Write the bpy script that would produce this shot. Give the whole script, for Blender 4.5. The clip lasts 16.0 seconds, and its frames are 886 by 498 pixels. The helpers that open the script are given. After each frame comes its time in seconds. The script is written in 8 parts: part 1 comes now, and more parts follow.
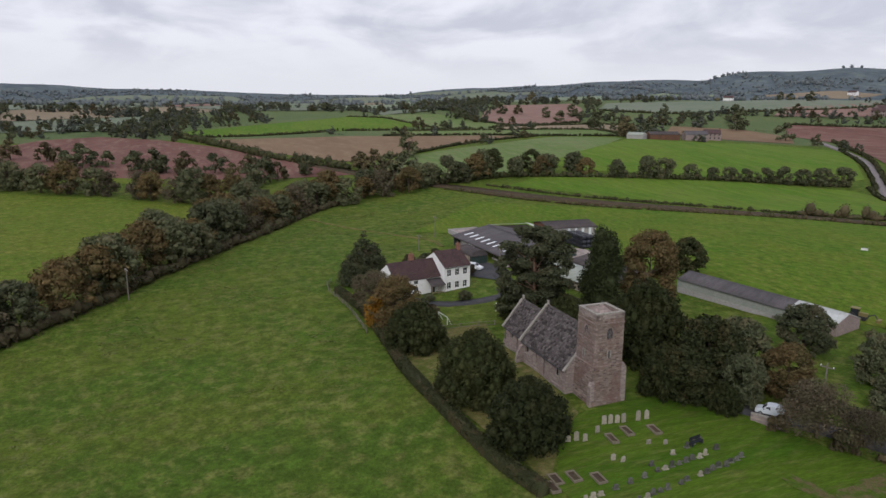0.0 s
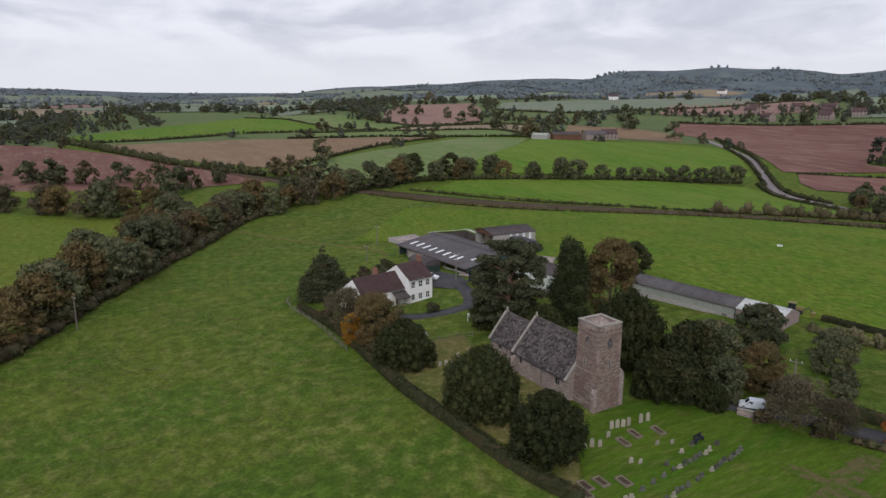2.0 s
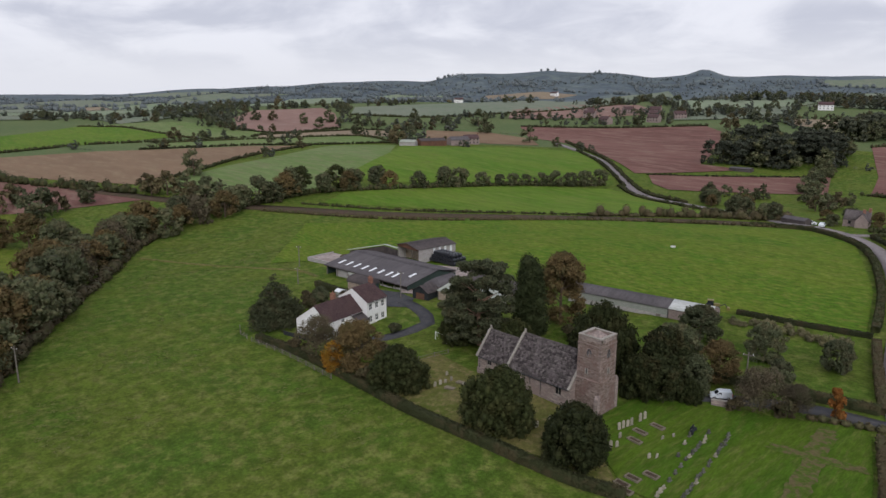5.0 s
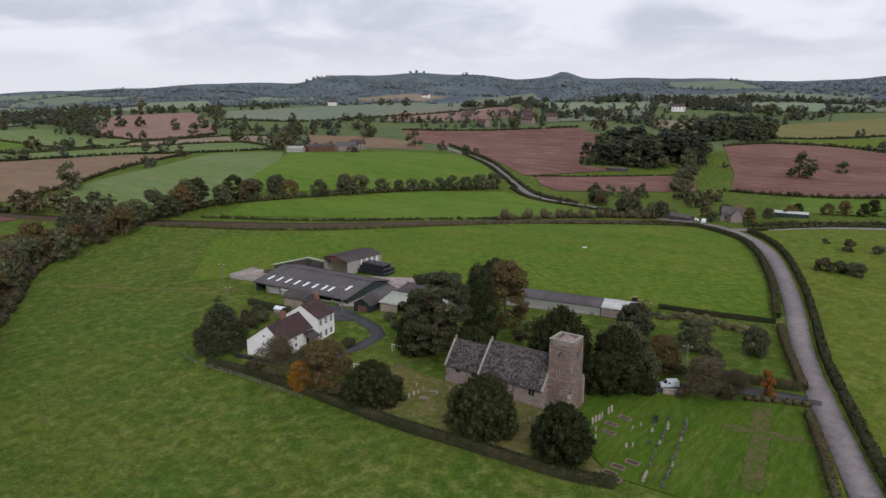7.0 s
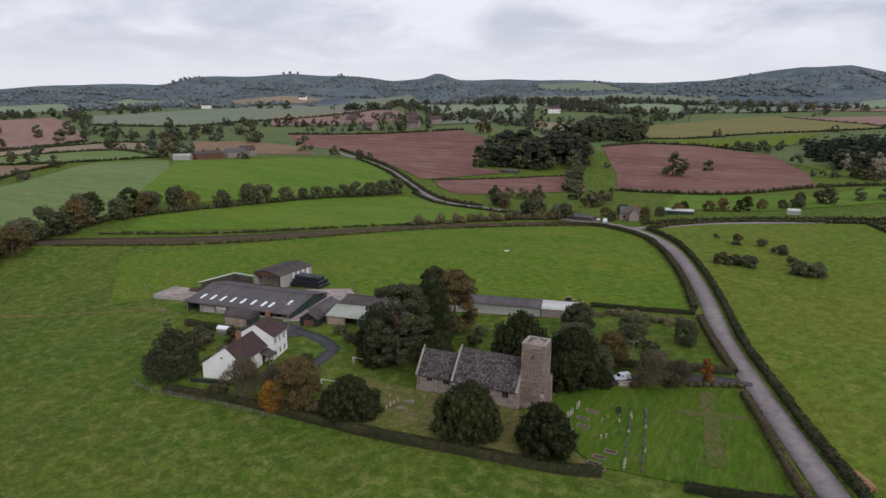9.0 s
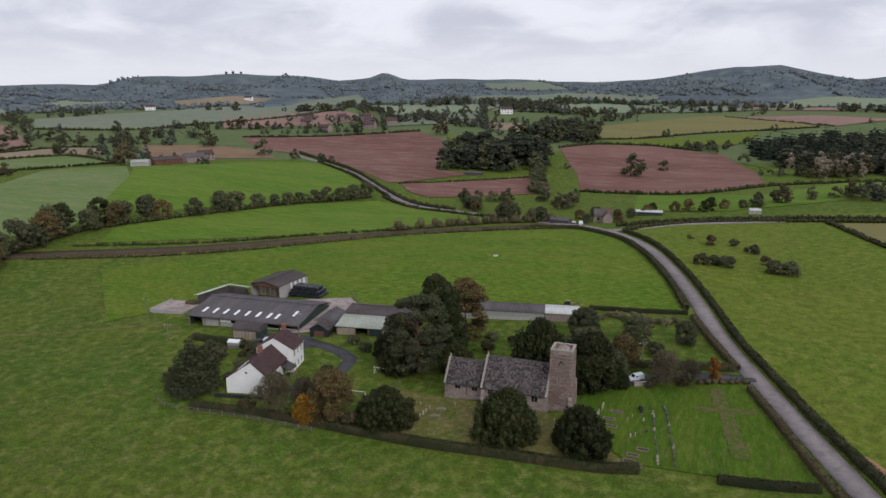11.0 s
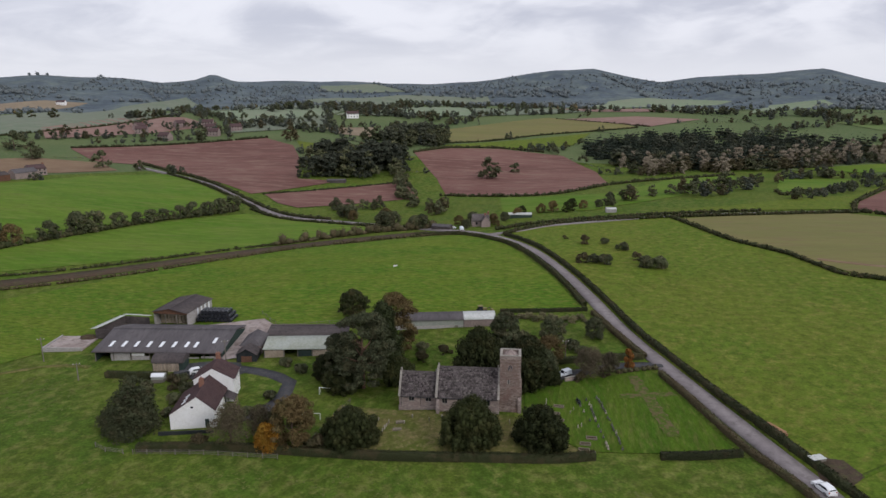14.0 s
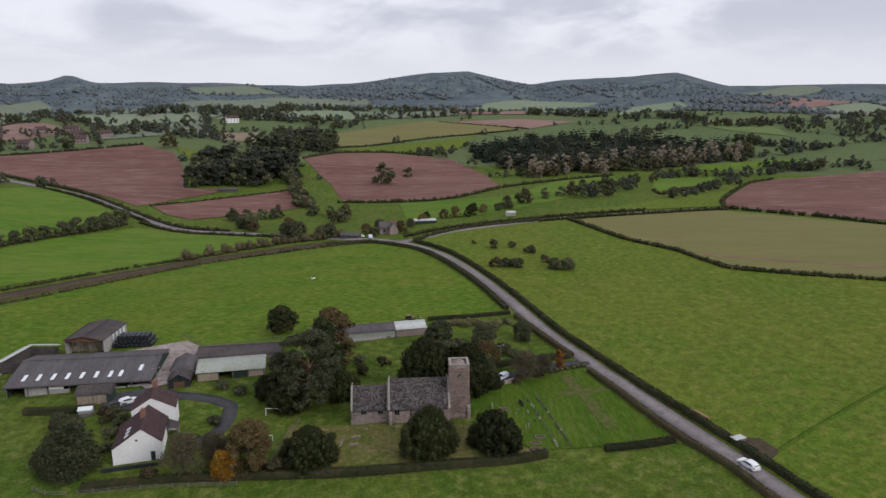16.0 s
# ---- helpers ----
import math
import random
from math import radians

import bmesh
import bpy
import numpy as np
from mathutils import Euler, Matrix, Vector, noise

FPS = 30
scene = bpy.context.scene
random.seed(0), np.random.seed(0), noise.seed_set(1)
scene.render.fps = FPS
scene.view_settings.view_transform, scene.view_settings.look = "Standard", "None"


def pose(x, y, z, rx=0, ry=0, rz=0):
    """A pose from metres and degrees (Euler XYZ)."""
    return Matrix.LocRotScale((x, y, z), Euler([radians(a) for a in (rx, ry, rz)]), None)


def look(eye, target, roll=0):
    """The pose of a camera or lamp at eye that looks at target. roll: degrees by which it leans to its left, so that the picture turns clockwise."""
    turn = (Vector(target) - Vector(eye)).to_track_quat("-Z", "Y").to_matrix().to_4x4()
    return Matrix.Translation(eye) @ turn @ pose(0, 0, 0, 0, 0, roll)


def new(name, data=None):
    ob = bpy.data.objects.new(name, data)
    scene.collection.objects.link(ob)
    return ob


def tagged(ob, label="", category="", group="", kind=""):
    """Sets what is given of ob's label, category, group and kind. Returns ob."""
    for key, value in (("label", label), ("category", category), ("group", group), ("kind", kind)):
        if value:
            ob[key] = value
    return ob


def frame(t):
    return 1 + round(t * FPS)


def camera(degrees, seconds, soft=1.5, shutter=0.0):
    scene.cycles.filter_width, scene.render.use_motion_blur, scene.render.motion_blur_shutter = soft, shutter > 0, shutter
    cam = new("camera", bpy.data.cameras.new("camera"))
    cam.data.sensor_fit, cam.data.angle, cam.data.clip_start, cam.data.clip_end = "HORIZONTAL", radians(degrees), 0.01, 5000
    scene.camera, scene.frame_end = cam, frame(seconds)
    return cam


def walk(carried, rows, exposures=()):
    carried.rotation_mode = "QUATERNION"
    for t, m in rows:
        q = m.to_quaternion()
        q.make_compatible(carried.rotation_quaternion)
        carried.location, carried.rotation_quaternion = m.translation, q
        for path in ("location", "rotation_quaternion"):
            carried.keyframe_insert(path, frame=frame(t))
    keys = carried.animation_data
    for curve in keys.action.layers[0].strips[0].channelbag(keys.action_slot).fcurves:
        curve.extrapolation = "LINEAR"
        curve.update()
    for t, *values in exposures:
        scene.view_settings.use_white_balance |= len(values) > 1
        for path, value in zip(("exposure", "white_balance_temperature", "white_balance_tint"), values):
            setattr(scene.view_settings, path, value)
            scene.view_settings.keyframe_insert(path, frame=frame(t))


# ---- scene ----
cam = camera(65.04, 16.0)
PATH = [
    (0, (72.03, -48.23, 39.41), (-19.18, -13.50, 17.65), 0.41),
    (0.5, (70.99, -51.72, 40.35), (-18.46, -12.76, 18.43), 0.39),
    (1, (69.92, -55.36, 41.31), (-17.71, -12.51, 19.32), 0.35),
    (1.5, (68.71, -59.02, 42.21), (-17.46, -13.31, 20.17), 0.30),
    (2, (67.24, -62.78, 43.12), (-17.30, -14.15, 21.03), 0.26),
    (2.5, (65.81, -66.55, 44.07), (-17.03, -15.07, 21.99), 0.22),
    (3, (64.17, -70.45, 44.93), (-16.84, -16.13, 22.85), 0.21),
    (5.5, (54.34, -89.76, 49.96), (-13.35, -19.55, 27.89), 0.12),
    (6, (51.88, -93.53, 50.93), (-12.35, -20.14, 28.86), 0.09),
    (6.5, (49.29, -97.12, 51.84), (-11.34, -20.70, 29.80), 0.04),
    (7, (46.57, -100.49, 52.73), (-10.33, -21.27, 30.69), -0.01),
    (7.5, (43.76, -103.79, 53.71), (-9.32, -21.95, 31.67), -0.04),
    (8, (40.73, -107.06, 54.67), (-8.34, -22.76, 32.64), -0.05),
    (8.5, (37.44, -110.21, 55.61), (-7.59, -23.68, 33.56), -0.07),
    (9, (34.10, -113.17, 56.48), (-7.38, -24.91, 34.39), -0.08),
    (11.5, (17.44, -125.63, 61.38), (-13.67, -33.29, 38.92), -0.24),
    (12, (14.02, -127.74, 62.24), (-13.15, -34.17, 39.75), -0.24),
    (12.5, (10.54, -129.60, 63.12), (-12.58, -34.96, 40.57), -0.25),
    (13, (7.24, -131.43, 64.04), (-11.88, -35.90, 41.50), -0.30),
    (13.5, (3.71, -133.12, 64.97), (-11.33, -36.86, 42.42), -0.32),
    (14, (0.11, -134.67, 65.94), (-10.75, -37.85, 43.39), -0.30),
    (14.5, (-3.31, -136.16, 66.93), (-10.04, -38.99, 44.32), -0.25),
    (15, (-6.80, -137.31, 67.87), (-9.22, -39.91, 45.36), -0.21),
    (15.5, (-10.34, -138.16, 68.90), (-8.34, -40.75, 46.40), -0.20),
    (16, (-14.15, -138.58, 69.99), (-7.45, -41.39, 47.40), -0.19),
]
walk(cam, [(t, look(eye, target, roll)) for t, eye, target, roll in PATH])

# ---- world and light: a bright overcast autumn sky ----
SUN_EL, SUN_AZ = 32.0, 128.0


def node(nt, kind, **inputs):
    n = nt.nodes.new(kind)
    for key, value in inputs.items():
        key = key.replace("_", " ")
        if isinstance(value, bpy.types.NodeSocket):
            nt.links.new(value, n.inputs[key])
        else:
            n.inputs[key].default_value = value
    return n


def maths(nt, op, a, b=None, clamp=False):
    n = nt.nodes.new("ShaderNodeMath")
    n.operation, n.use_clamp = op, clamp
    for i, v in enumerate((a, b)):
        if v is None:
            continue
        if isinstance(v, bpy.types.NodeSocket):
            nt.links.new(v, n.inputs[i])
        else:
            n.inputs[i].default_value = v
    return n.outputs[0]


def blend(nt, fac, a, b, how="MIX"):
    n = nt.nodes.new("ShaderNodeMix")
    n.data_type, n.blend_type = "RGBA", how
    for i, v in ((0, fac), (6, a), (7, b)):
        if isinstance(v, bpy.types.NodeSocket):
            nt.links.new(v, n.inputs[i])
        elif i == 0:
            n.inputs[i].default_value = v
        else:
            n.inputs[i].default_value = (*v, 1.0)
    return n.outputs[2]


def ramp(nt, fac, lo, hi):
    n = nt.nodes.new("ShaderNodeMapRange")
    n.interpolation_type = "SMOOTHSTEP"
    nt.links.new(fac, n.inputs[0])
    n.inputs[1].default_value, n.inputs[2].default_value = lo, hi
    return n.outputs[0]


def build_sky():
    world = bpy.data.worlds.new("overcast_sky")
    world.use_nodes = True
    scene.world = world
    nt = world.node_tree
    nt.nodes.clear()
    sky = nt.nodes.new("ShaderNodeTexSky")
    sky.sky_type, sky.sun_disc = "NISHITA", False
    sky.sun_elevation, sky.sun_rotation = radians(SUN_EL), radians(SUN_AZ)
    co = nt.nodes.new("ShaderNodeTexCoord").outputs["Generated"]
    sep = node(nt, "ShaderNodeSeparateXYZ", Vector=co)
    up = maths(nt, "MAXIMUM", sep.outputs[2], 0.0)
    flat = maths(nt, "ADD", up, 0.27)
    cloud_at = node(nt, "ShaderNodeCombineXYZ", X=maths(nt, "DIVIDE", sep.outputs[0], flat), Y=maths(nt, "DIVIDE", sep.outputs[1], flat))
    broad = node(nt, "ShaderNodeTexNoise", Vector=cloud_at.outputs[0], Scale=1.5, Detail=5.0, Roughness=0.5, Distortion=0.6)
    fine = node(nt, "ShaderNodeTexNoise", Vector=cloud_at.outputs[0], Scale=3.2, Detail=7.0, Roughness=0.58, Distortion=0.8)
    grey = maths(nt, "ADD", maths(nt, "MULTIPLY", broad.outputs[0], 0.76), maths(nt, "MULTIPLY", fine.outputs[0], 0.24))
    grey = ramp(nt, grey, 0.39, 0.60)
    low = ramp(nt, up, 0.0, 0.10)
    thick = blend(nt, grey, (0.59, 0.61, 0.72), (0.865, 0.875, 0.965))
    cloud = blend(nt, low, (0.79, 0.805, 0.885), thick)
    lift = maths(nt, "ADD", 1.0, maths(nt, "MULTIPLY", ramp(nt, up, 0.22, 0.85), 0.1))
    cloud_out = node(nt, "ShaderNodeBackground", Color=cloud, Strength=lift)
    blue = node(nt, "ShaderNodeBackground", Color=sky.outputs[0], Strength=0.08)
    both = node(nt, "ShaderNodeMixShader", Fac=0.94)
    nt.links.new(blue.outputs[0], both.inputs[1])
    nt.links.new(cloud_out.outputs[0], both.inputs[2])
    nt.links.new(both.outputs[0], nt.nodes.new("ShaderNodeOutputWorld").inputs[0])
    lamp = bpy.data.lights.new("veiled_sun", "SUN")
    lamp.energy, lamp.angle, lamp.color = 1.35, radians(25), (1.0, 0.975, 0.95)
    sun = new("veiled_sun", lamp)
    a, e = radians(SUN_AZ), radians(SUN_EL)
    way = Vector((math.sin(a) * math.cos(e), math.cos(a) * math.cos(e), math.sin(e)))
    sun.matrix_world = look(way * 300, (0, 0, 0))


build_sky()
scene.view_settings.exposure = 0.0

# ---- materials ----
def surface(name, colours, rough=0.9, big=0.1, fine=2.0, bump=0.3, bump_size=None, object_space=False, random=0.0, streak=None, spec=0.05, metal=0.0, contrast=(0.35, 0.65), grain=0.35, tufts=0.0):
    """Three colours: the first two mixed by a broad noise, the third by a finer one; grain darkens and lightens in detail."""
    m = bpy.data.materials.new(name)
    m.use_nodes = True
    nt = m.node_tree
    bsdf = nt.nodes["Principled BSDF"]
    co = nt.nodes.new("ShaderNodeTexCoord").outputs["Object"] if object_space else nt.nodes.new("ShaderNodeNewGeometry").outputs["Position"]
    if streak:
        co = node(nt, "ShaderNodeMapping", Vector=co, Rotation=(0, 0, radians(streak[0])), Scale=(streak[1], streak[2], 1.0)).outputs[0]
    n1 = node(nt, "ShaderNodeTexNoise", Vector=co, Scale=big, Detail=5.0, Roughness=0.6)
    n2 = node(nt, "ShaderNodeTexNoise", Vector=co, Scale=fine, Detail=6.0, Roughness=0.65)
    n3 = node(nt, "ShaderNodeTexNoise", Vector=co, Scale=fine * 4.3, Detail=4.0, Roughness=0.7)
    col = blend(nt, ramp(nt, n1.outputs[0], *contrast), colours[0], colours[1])
    col = blend(nt, ramp(nt, n2.outputs[0], 0.45, 0.72), col, colours[2])
    col = blend(nt, grain, col, blend(nt, n3.outputs[0], (0.1, 0.1, 0.1), (1.9, 1.9, 1.9)), "MULTIPLY")
    nm = node(nt, "ShaderNodeTexNoise", Vector=co, Scale=fine * 1.15, Detail=3.0, Roughness=0.6)
    col = blend(nt, grain * 0.5, col, blend(nt, ramp(nt, nm.outputs[0], 0.3, 0.7), (0.55, 0.55, 0.55), (1.45, 1.45, 1.45)), "MULTIPLY")
    if tufts:
        n4 = node(nt, "ShaderNodeTexNoise", Vector=co, Scale=0.85, Detail=3.0, Roughness=0.55)
        n5 = node(nt, "ShaderNodeTexNoise", Vector=co, Scale=0.12, Detail=2.0)
        spot = maths(nt, "MULTIPLY", ramp(nt, n4.outputs[0], 0.53, 0.66), maths(nt, "MULTIPLY", ramp(nt, n5.outputs[0], 0.3, 0.62), tufts))
        col = blend(nt, spot, col, blend(nt, 1.0, col, (0.34, 0.52, 0.42), "MULTIPLY"))
    if random:
        r = nt.nodes.new("ShaderNodeObjectInfo").outputs["Random"]
        if name == "lichened_stone_slates":
            r = nt.nodes.new("ShaderNodeNewGeometry").outputs["Random Per Island"]
        col = blend(nt, 1.0, col, blend(nt, r, (1 - random,) * 3, (1 + random,) * 3), "MULTIPLY")
    nt.links.new(col, bsdf.inputs["Base Color"])
    bsdf.inputs["Roughness"].default_value, bsdf.inputs["Metallic"].default_value = rough, metal
    bsdf.inputs["Specular IOR Level"].default_value = spec
    if bump:
        nb = node(nt, "ShaderNodeTexNoise", Vector=co, Scale=bump_size or fine * 2, Detail=5.0, Roughness=0.7)
        b = node(nt, "ShaderNodeBump", Strength=bump, Distance=0.25, Height=nb.outputs[0])
        nt.links.new(b.outputs[0], bsdf.inputs["Normal"])
    return m


def foliage(name, dark, light, other, share=0.2, rough=0.75):
    """Leaves: each leaf takes its own shade, each tree its own leaning."""
    m = bpy.data.materials.new(name)
    m.use_nodes = True
    nt = m.node_tree
    bsdf = nt.nodes["Principled BSDF"]
    geo = nt.nodes.new("ShaderNodeNewGeometry")
    island = geo.outputs["Random Per Island"]
    tree = nt.nodes.new("ShaderNodeObjectInfo").outputs["Random"]
    patch = node(nt, "ShaderNodeTexNoise", Vector=geo.outputs["Position"], Scale=0.45, Detail=3.0)
    col = blend(nt, maths(nt, "ADD", maths(nt, "MULTIPLY", island, 0.5), 0.25), dark, light)
    col = blend(nt, maths(nt, "MULTIPLY", ramp(nt, patch.outputs[0], 0.46, 0.66), share * 2, True), col, other)
    col = blend(nt, 1.0, col, blend(nt, tree, (0.72, 0.72, 0.72), (1.3, 1.25, 1.2)), "MULTIPLY")
    nt.links.new(col, bsdf.inputs["Base Color"])
    bsdf.inputs["Roughness"].default_value = rough
    bsdf.inputs["Specular IOR Level"].default_value = 0.12
    return m


def masonry(name, stones, mortar, width, height, rough=0.92, mottling=(0.3, 0.2, 0.17), joint=0.02, bump=0.5):
    """Coursed rubble in object space: courses along the walls, from brick bonds laid in both upright planes."""
    m = bpy.data.materials.new(name)
    m.use_nodes = True
    nt = m.node_tree
    bsdf = nt.nodes["Principled BSDF"]
    tex = nt.nodes.new("ShaderNodeTexCoord")
    sep = node(nt, "ShaderNodeSeparateXYZ", Vector=tex.outputs["Object"])
    wob = node(nt, "ShaderNodeTexNoise", Vector=tex.outputs["Object"], Scale=1.3, Detail=3.0)
    along = maths(nt, "ADD", maths(nt, "ADD", sep.outputs[0], sep.outputs[1]), maths(nt, "MULTIPLY", wob.outputs[0], 0.35))
    high = maths(nt, "ADD", sep.outputs[2], maths(nt, "MULTIPLY", wob.outputs[0], 0.22))
    co = node(nt, "ShaderNodeCombineXYZ", X=along, Y=high)
    br = node(nt, "ShaderNodeTexBrick", Vector=co.outputs[0], Color1=(*stones[0], 1), Color2=(*stones[1], 1), Mortar=(*mortar, 1), Scale=1.0, Mortar_Size=joint, Mortar_Smooth=0.3, Bias=0.0, Brick_Width=width, Row_Height=height)
    n1 = node(nt, "ShaderNodeTexNoise", Vector=tex.outputs["Object"], Scale=0.45, Detail=5.0, Roughness=0.65)
    n2 = node(nt, "ShaderNodeTexNoise", Vector=tex.outputs["Object"], Scale=5.0, Detail=5.0, Roughness=0.7)
    col = blend(nt, ramp(nt, n1.outputs[0], 0.42, 0.7), br.outputs[0], mottling)
    col = blend(nt, 0.55, col, blend(nt, n2.outputs[0], (0.25, 0.25, 0.25), (1.75, 1.75, 1.75)), "MULTIPLY")
    nt.links.new(col, bsdf.inputs["Base Color"])
    bsdf.inputs["Roughness"].default_value = rough
    bsdf.inputs["Specular IOR Level"].default_value = 0.2
    high2 = maths(nt, "SUBTRACT", maths(nt, "MULTIPLY", n2.outputs[0], 0.5), br.outputs[1])
    b = node(nt, "ShaderNodeBump", Strength=bump, Distance=0.06, Height=high2)
    nt.links.new(b.outputs[0], bsdf.inputs["Normal"])
    return m


def plain(name, colour, rough=0.5, metal=0.0, glass=False):
    m = bpy.data.materials.new(name)
    m.use_nodes = True
    b = m.node_tree.nodes["Principled BSDF"]
    b.inputs["Base Color"].default_value = (*colour, 1)
    b.inputs["Roughness"].default_value, b.inputs["Metallic"].default_value = rough, metal
    return m


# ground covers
# Ground past 560 m: extra blue in the colour stands in for haze.
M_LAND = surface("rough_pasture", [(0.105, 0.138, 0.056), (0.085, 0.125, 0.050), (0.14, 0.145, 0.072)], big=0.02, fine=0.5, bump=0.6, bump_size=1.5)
M_MEADOW = surface("tussocky_meadow_grass", [(0.063, 0.107, 0.015), (0.086, 0.117, 0.018), (0.140, 0.152, 0.041)], big=0.05, fine=0.4, bump=1.0, bump_size=2.2, contrast=(0.36, 0.64), grain=0.9, tufts=0.22)
M_NORTH = surface("fresh_green_pasture", [(0.064, 0.128, 0.011), (0.100, 0.142, 0.016), (0.150, 0.164, 0.034)], big=0.03, fine=0.35, bump=0.6, bump_size=1.2, streak=(20, 1.0, 2.2), grain=0.9, tufts=0.35)
M_EAST = surface("olive_pasture", [(0.106, 0.136, 0.019), (0.086, 0.132, 0.016), (0.158, 0.158, 0.036)], big=0.02, fine=0.4, bump=0.7, bump_size=1.4, grain=0.8, tufts=0.3)
M_BRIGHT = surface("young_green_crop", [(0.074, 0.146, 0.015), (0.106, 0.163, 0.022), (0.128, 0.160, 0.036)], big=0.018, fine=0.15, bump=0.3, streak=(35, 0.5, 2.0), grain=0.5)
# Pale crop to stubble: blue raised a little in the colour for haze.
M_PALE = surface("pale_green_crop", [(0.112, 0.168, 0.052), (0.140, 0.182, 0.072), (0.165, 0.170, 0.085)], big=0.014, fine=0.12, bump=0.3, streak=(-30, 0.4, 2.0), grain=0.4)
M_RED = surface("ploughed_red_soil", [(0.135, 0.066, 0.056), (0.178, 0.094, 0.078), (0.215, 0.138, 0.108)], big=0.012, fine=0.1, bump=0.6, bump_size=1.0, streak=(25, 0.5, 1.7), grain=0.3)
M_BROWN = surface("stubble_brown_soil", [(0.205, 0.138, 0.088), (0.18, 0.120, 0.077), (0.225, 0.165, 0.105)], big=0.012, fine=0.1, bump=0.4, streak=(60, 0.5, 1.7), grain=0.22)
M_STUBBLE = surface("yellow_stubble", [(0.175, 0.162, 0.062), (0.150, 0.150, 0.055), (0.172, 0.130, 0.070)], big=0.015, fine=0.14, bump=0.4, streak=(-12, 0.3, 3.5), grain=0.25)
# Far greens and plough: colours paled and greyed to stand in for haze.
M_HAZEGREEN = surface("haze_dulled_green_field", [(0.145, 0.178, 0.122), (0.165, 0.188, 0.138), (0.188, 0.194, 0.148)], big=0.01, fine=0.08, bump=0.2, grain=0.2)
M_HAZEPLOUGH = surface("haze_paled_red_plough", [(0.24, 0.15, 0.125), (0.21, 0.13, 0.11), (0.26, 0.18, 0.15)], big=0.01, fine=0.08, bump=0.2, grain=0.2)
M_HAZEPASTURE = surface("haze_paled_pasture", [(0.175, 0.225, 0.140), (0.195, 0.232, 0.155), (0.22, 0.225, 0.165)], big=0.01, fine=0.08, bump=0.2, grain=0.2)
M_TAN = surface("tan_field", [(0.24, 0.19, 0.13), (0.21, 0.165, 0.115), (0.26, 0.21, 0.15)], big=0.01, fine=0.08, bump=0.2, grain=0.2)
# Wooded hills: haze is mixed into the colour as blue-grey.
M_HAZYHILL = surface("hazed_wooded_hillside", [(0.080, 0.100, 0.118), (0.102, 0.125, 0.138), (0.136, 0.162, 0.150)], big=0.012, fine=0.03, bump=0.6, bump_size=0.12, contrast=(0.4, 0.6), grain=0.5)
M_LAWN = surface("mown_churchyard_lawn", [(0.046, 0.096, 0.009), (0.064, 0.106, 0.011), (0.092, 0.112, 0.024)], big=0.06, fine=0.5, bump=0.5, streak=(-15, 2.2, 0.5), grain=0.7)
M_ROUGH = surface("uncut_brown_grass", [(0.135, 0.125, 0.042), (0.085, 0.104, 0.022), (0.20, 0.160, 0.078)], big=0.15, fine=0.8, bump=1.0, bump_size=2.2, grain=0.6)
M_DEAD = surface("dead_mown_grass", [(0.118, 0.098, 0.046), (0.062, 0.104, 0.013), (0.085, 0.104, 0.028)], big=0.8, fine=1.6, contrast=(0.42, 0.58), bump=0.8, grain=0.6)
M_SOIL = surface("bare_earth_bank", [(0.084, 0.056, 0.042), (0.066, 0.050, 0.036), (0.076, 0.076, 0.036)], big=0.1, fine=0.6, bump=0.8, grain=0.6)
M_ROAD = surface("worn_lane_asphalt", [(0.205, 0.180, 0.182), (0.24, 0.214, 0.212), (0.16, 0.142, 0.138)], big=0.08, fine=0.5, bump=0.2, rough=0.85, grain=0.3)
M_DRIVE = surface("dark_tarmac_drive", [(0.052, 0.053, 0.058), (0.068, 0.068, 0.072), (0.085, 0.08, 0.078)], big=0.2, fine=1.0, bump=0.2, rough=0.85, grain=0.3)
M_YARD = surface("stained_concrete_yard", [(0.36, 0.31, 0.29), (0.28, 0.23, 0.21), (0.18, 0.14, 0.12)], big=0.12, fine=0.6, bump=0.2, rough=0.85, grain=0.4)
# foliage
M_YEW = foliage("yew_foliage", (0.011, 0.016, 0.006), (0.048, 0.058, 0.020), (0.062, 0.056, 0.022), 0.18)
M_PINE = foliage("pine_foliage", (0.034, 0.045, 0.024), (0.128, 0.138, 0.074), (0.125, 0.112, 0.060), 0.3)
M_CEDAR = foliage("cedar_foliage", (0.022, 0.030, 0.015), (0.082, 0.092, 0.048), (0.090, 0.078, 0.042), 0.25)
M_CYPRESS = foliage("cypress_foliage", (0.011, 0.019, 0.008), (0.040, 0.050, 0.020), (0.042, 0.046, 0.022), 0.1)
M_OAK = foliage("broadleaf_foliage", (0.012, 0.017, 0.007), (0.050, 0.060, 0.024), (0.074, 0.062, 0.028), 0.28)
M_OAKMID = foliage("hedgerow_foliage", (0.052, 0.063, 0.034), (0.112, 0.124, 0.064), (0.136, 0.116, 0.066), 0.3)
M_AUTUMN = foliage("turning_foliage", (0.058, 0.050, 0.028), (0.132, 0.108, 0.058), (0.092, 0.092, 0.044), 0.35)
M_GOLDEN = foliage("golden_brown_foliage", (0.070, 0.052, 0.024), (0.172, 0.122, 0.054), (0.105, 0.098, 0.042), 0.35)
M_ORANGE = foliage("orange_autumn_foliage", (0.20, 0.085, 0.012), (0.42, 0.21, 0.028), (0.32, 0.21, 0.038), 0.3)
M_RUST = foliage("rusty_foliage", (0.14, 0.055, 0.018), (0.26, 0.115, 0.03), (0.12, 0.09, 0.03), 0.2)
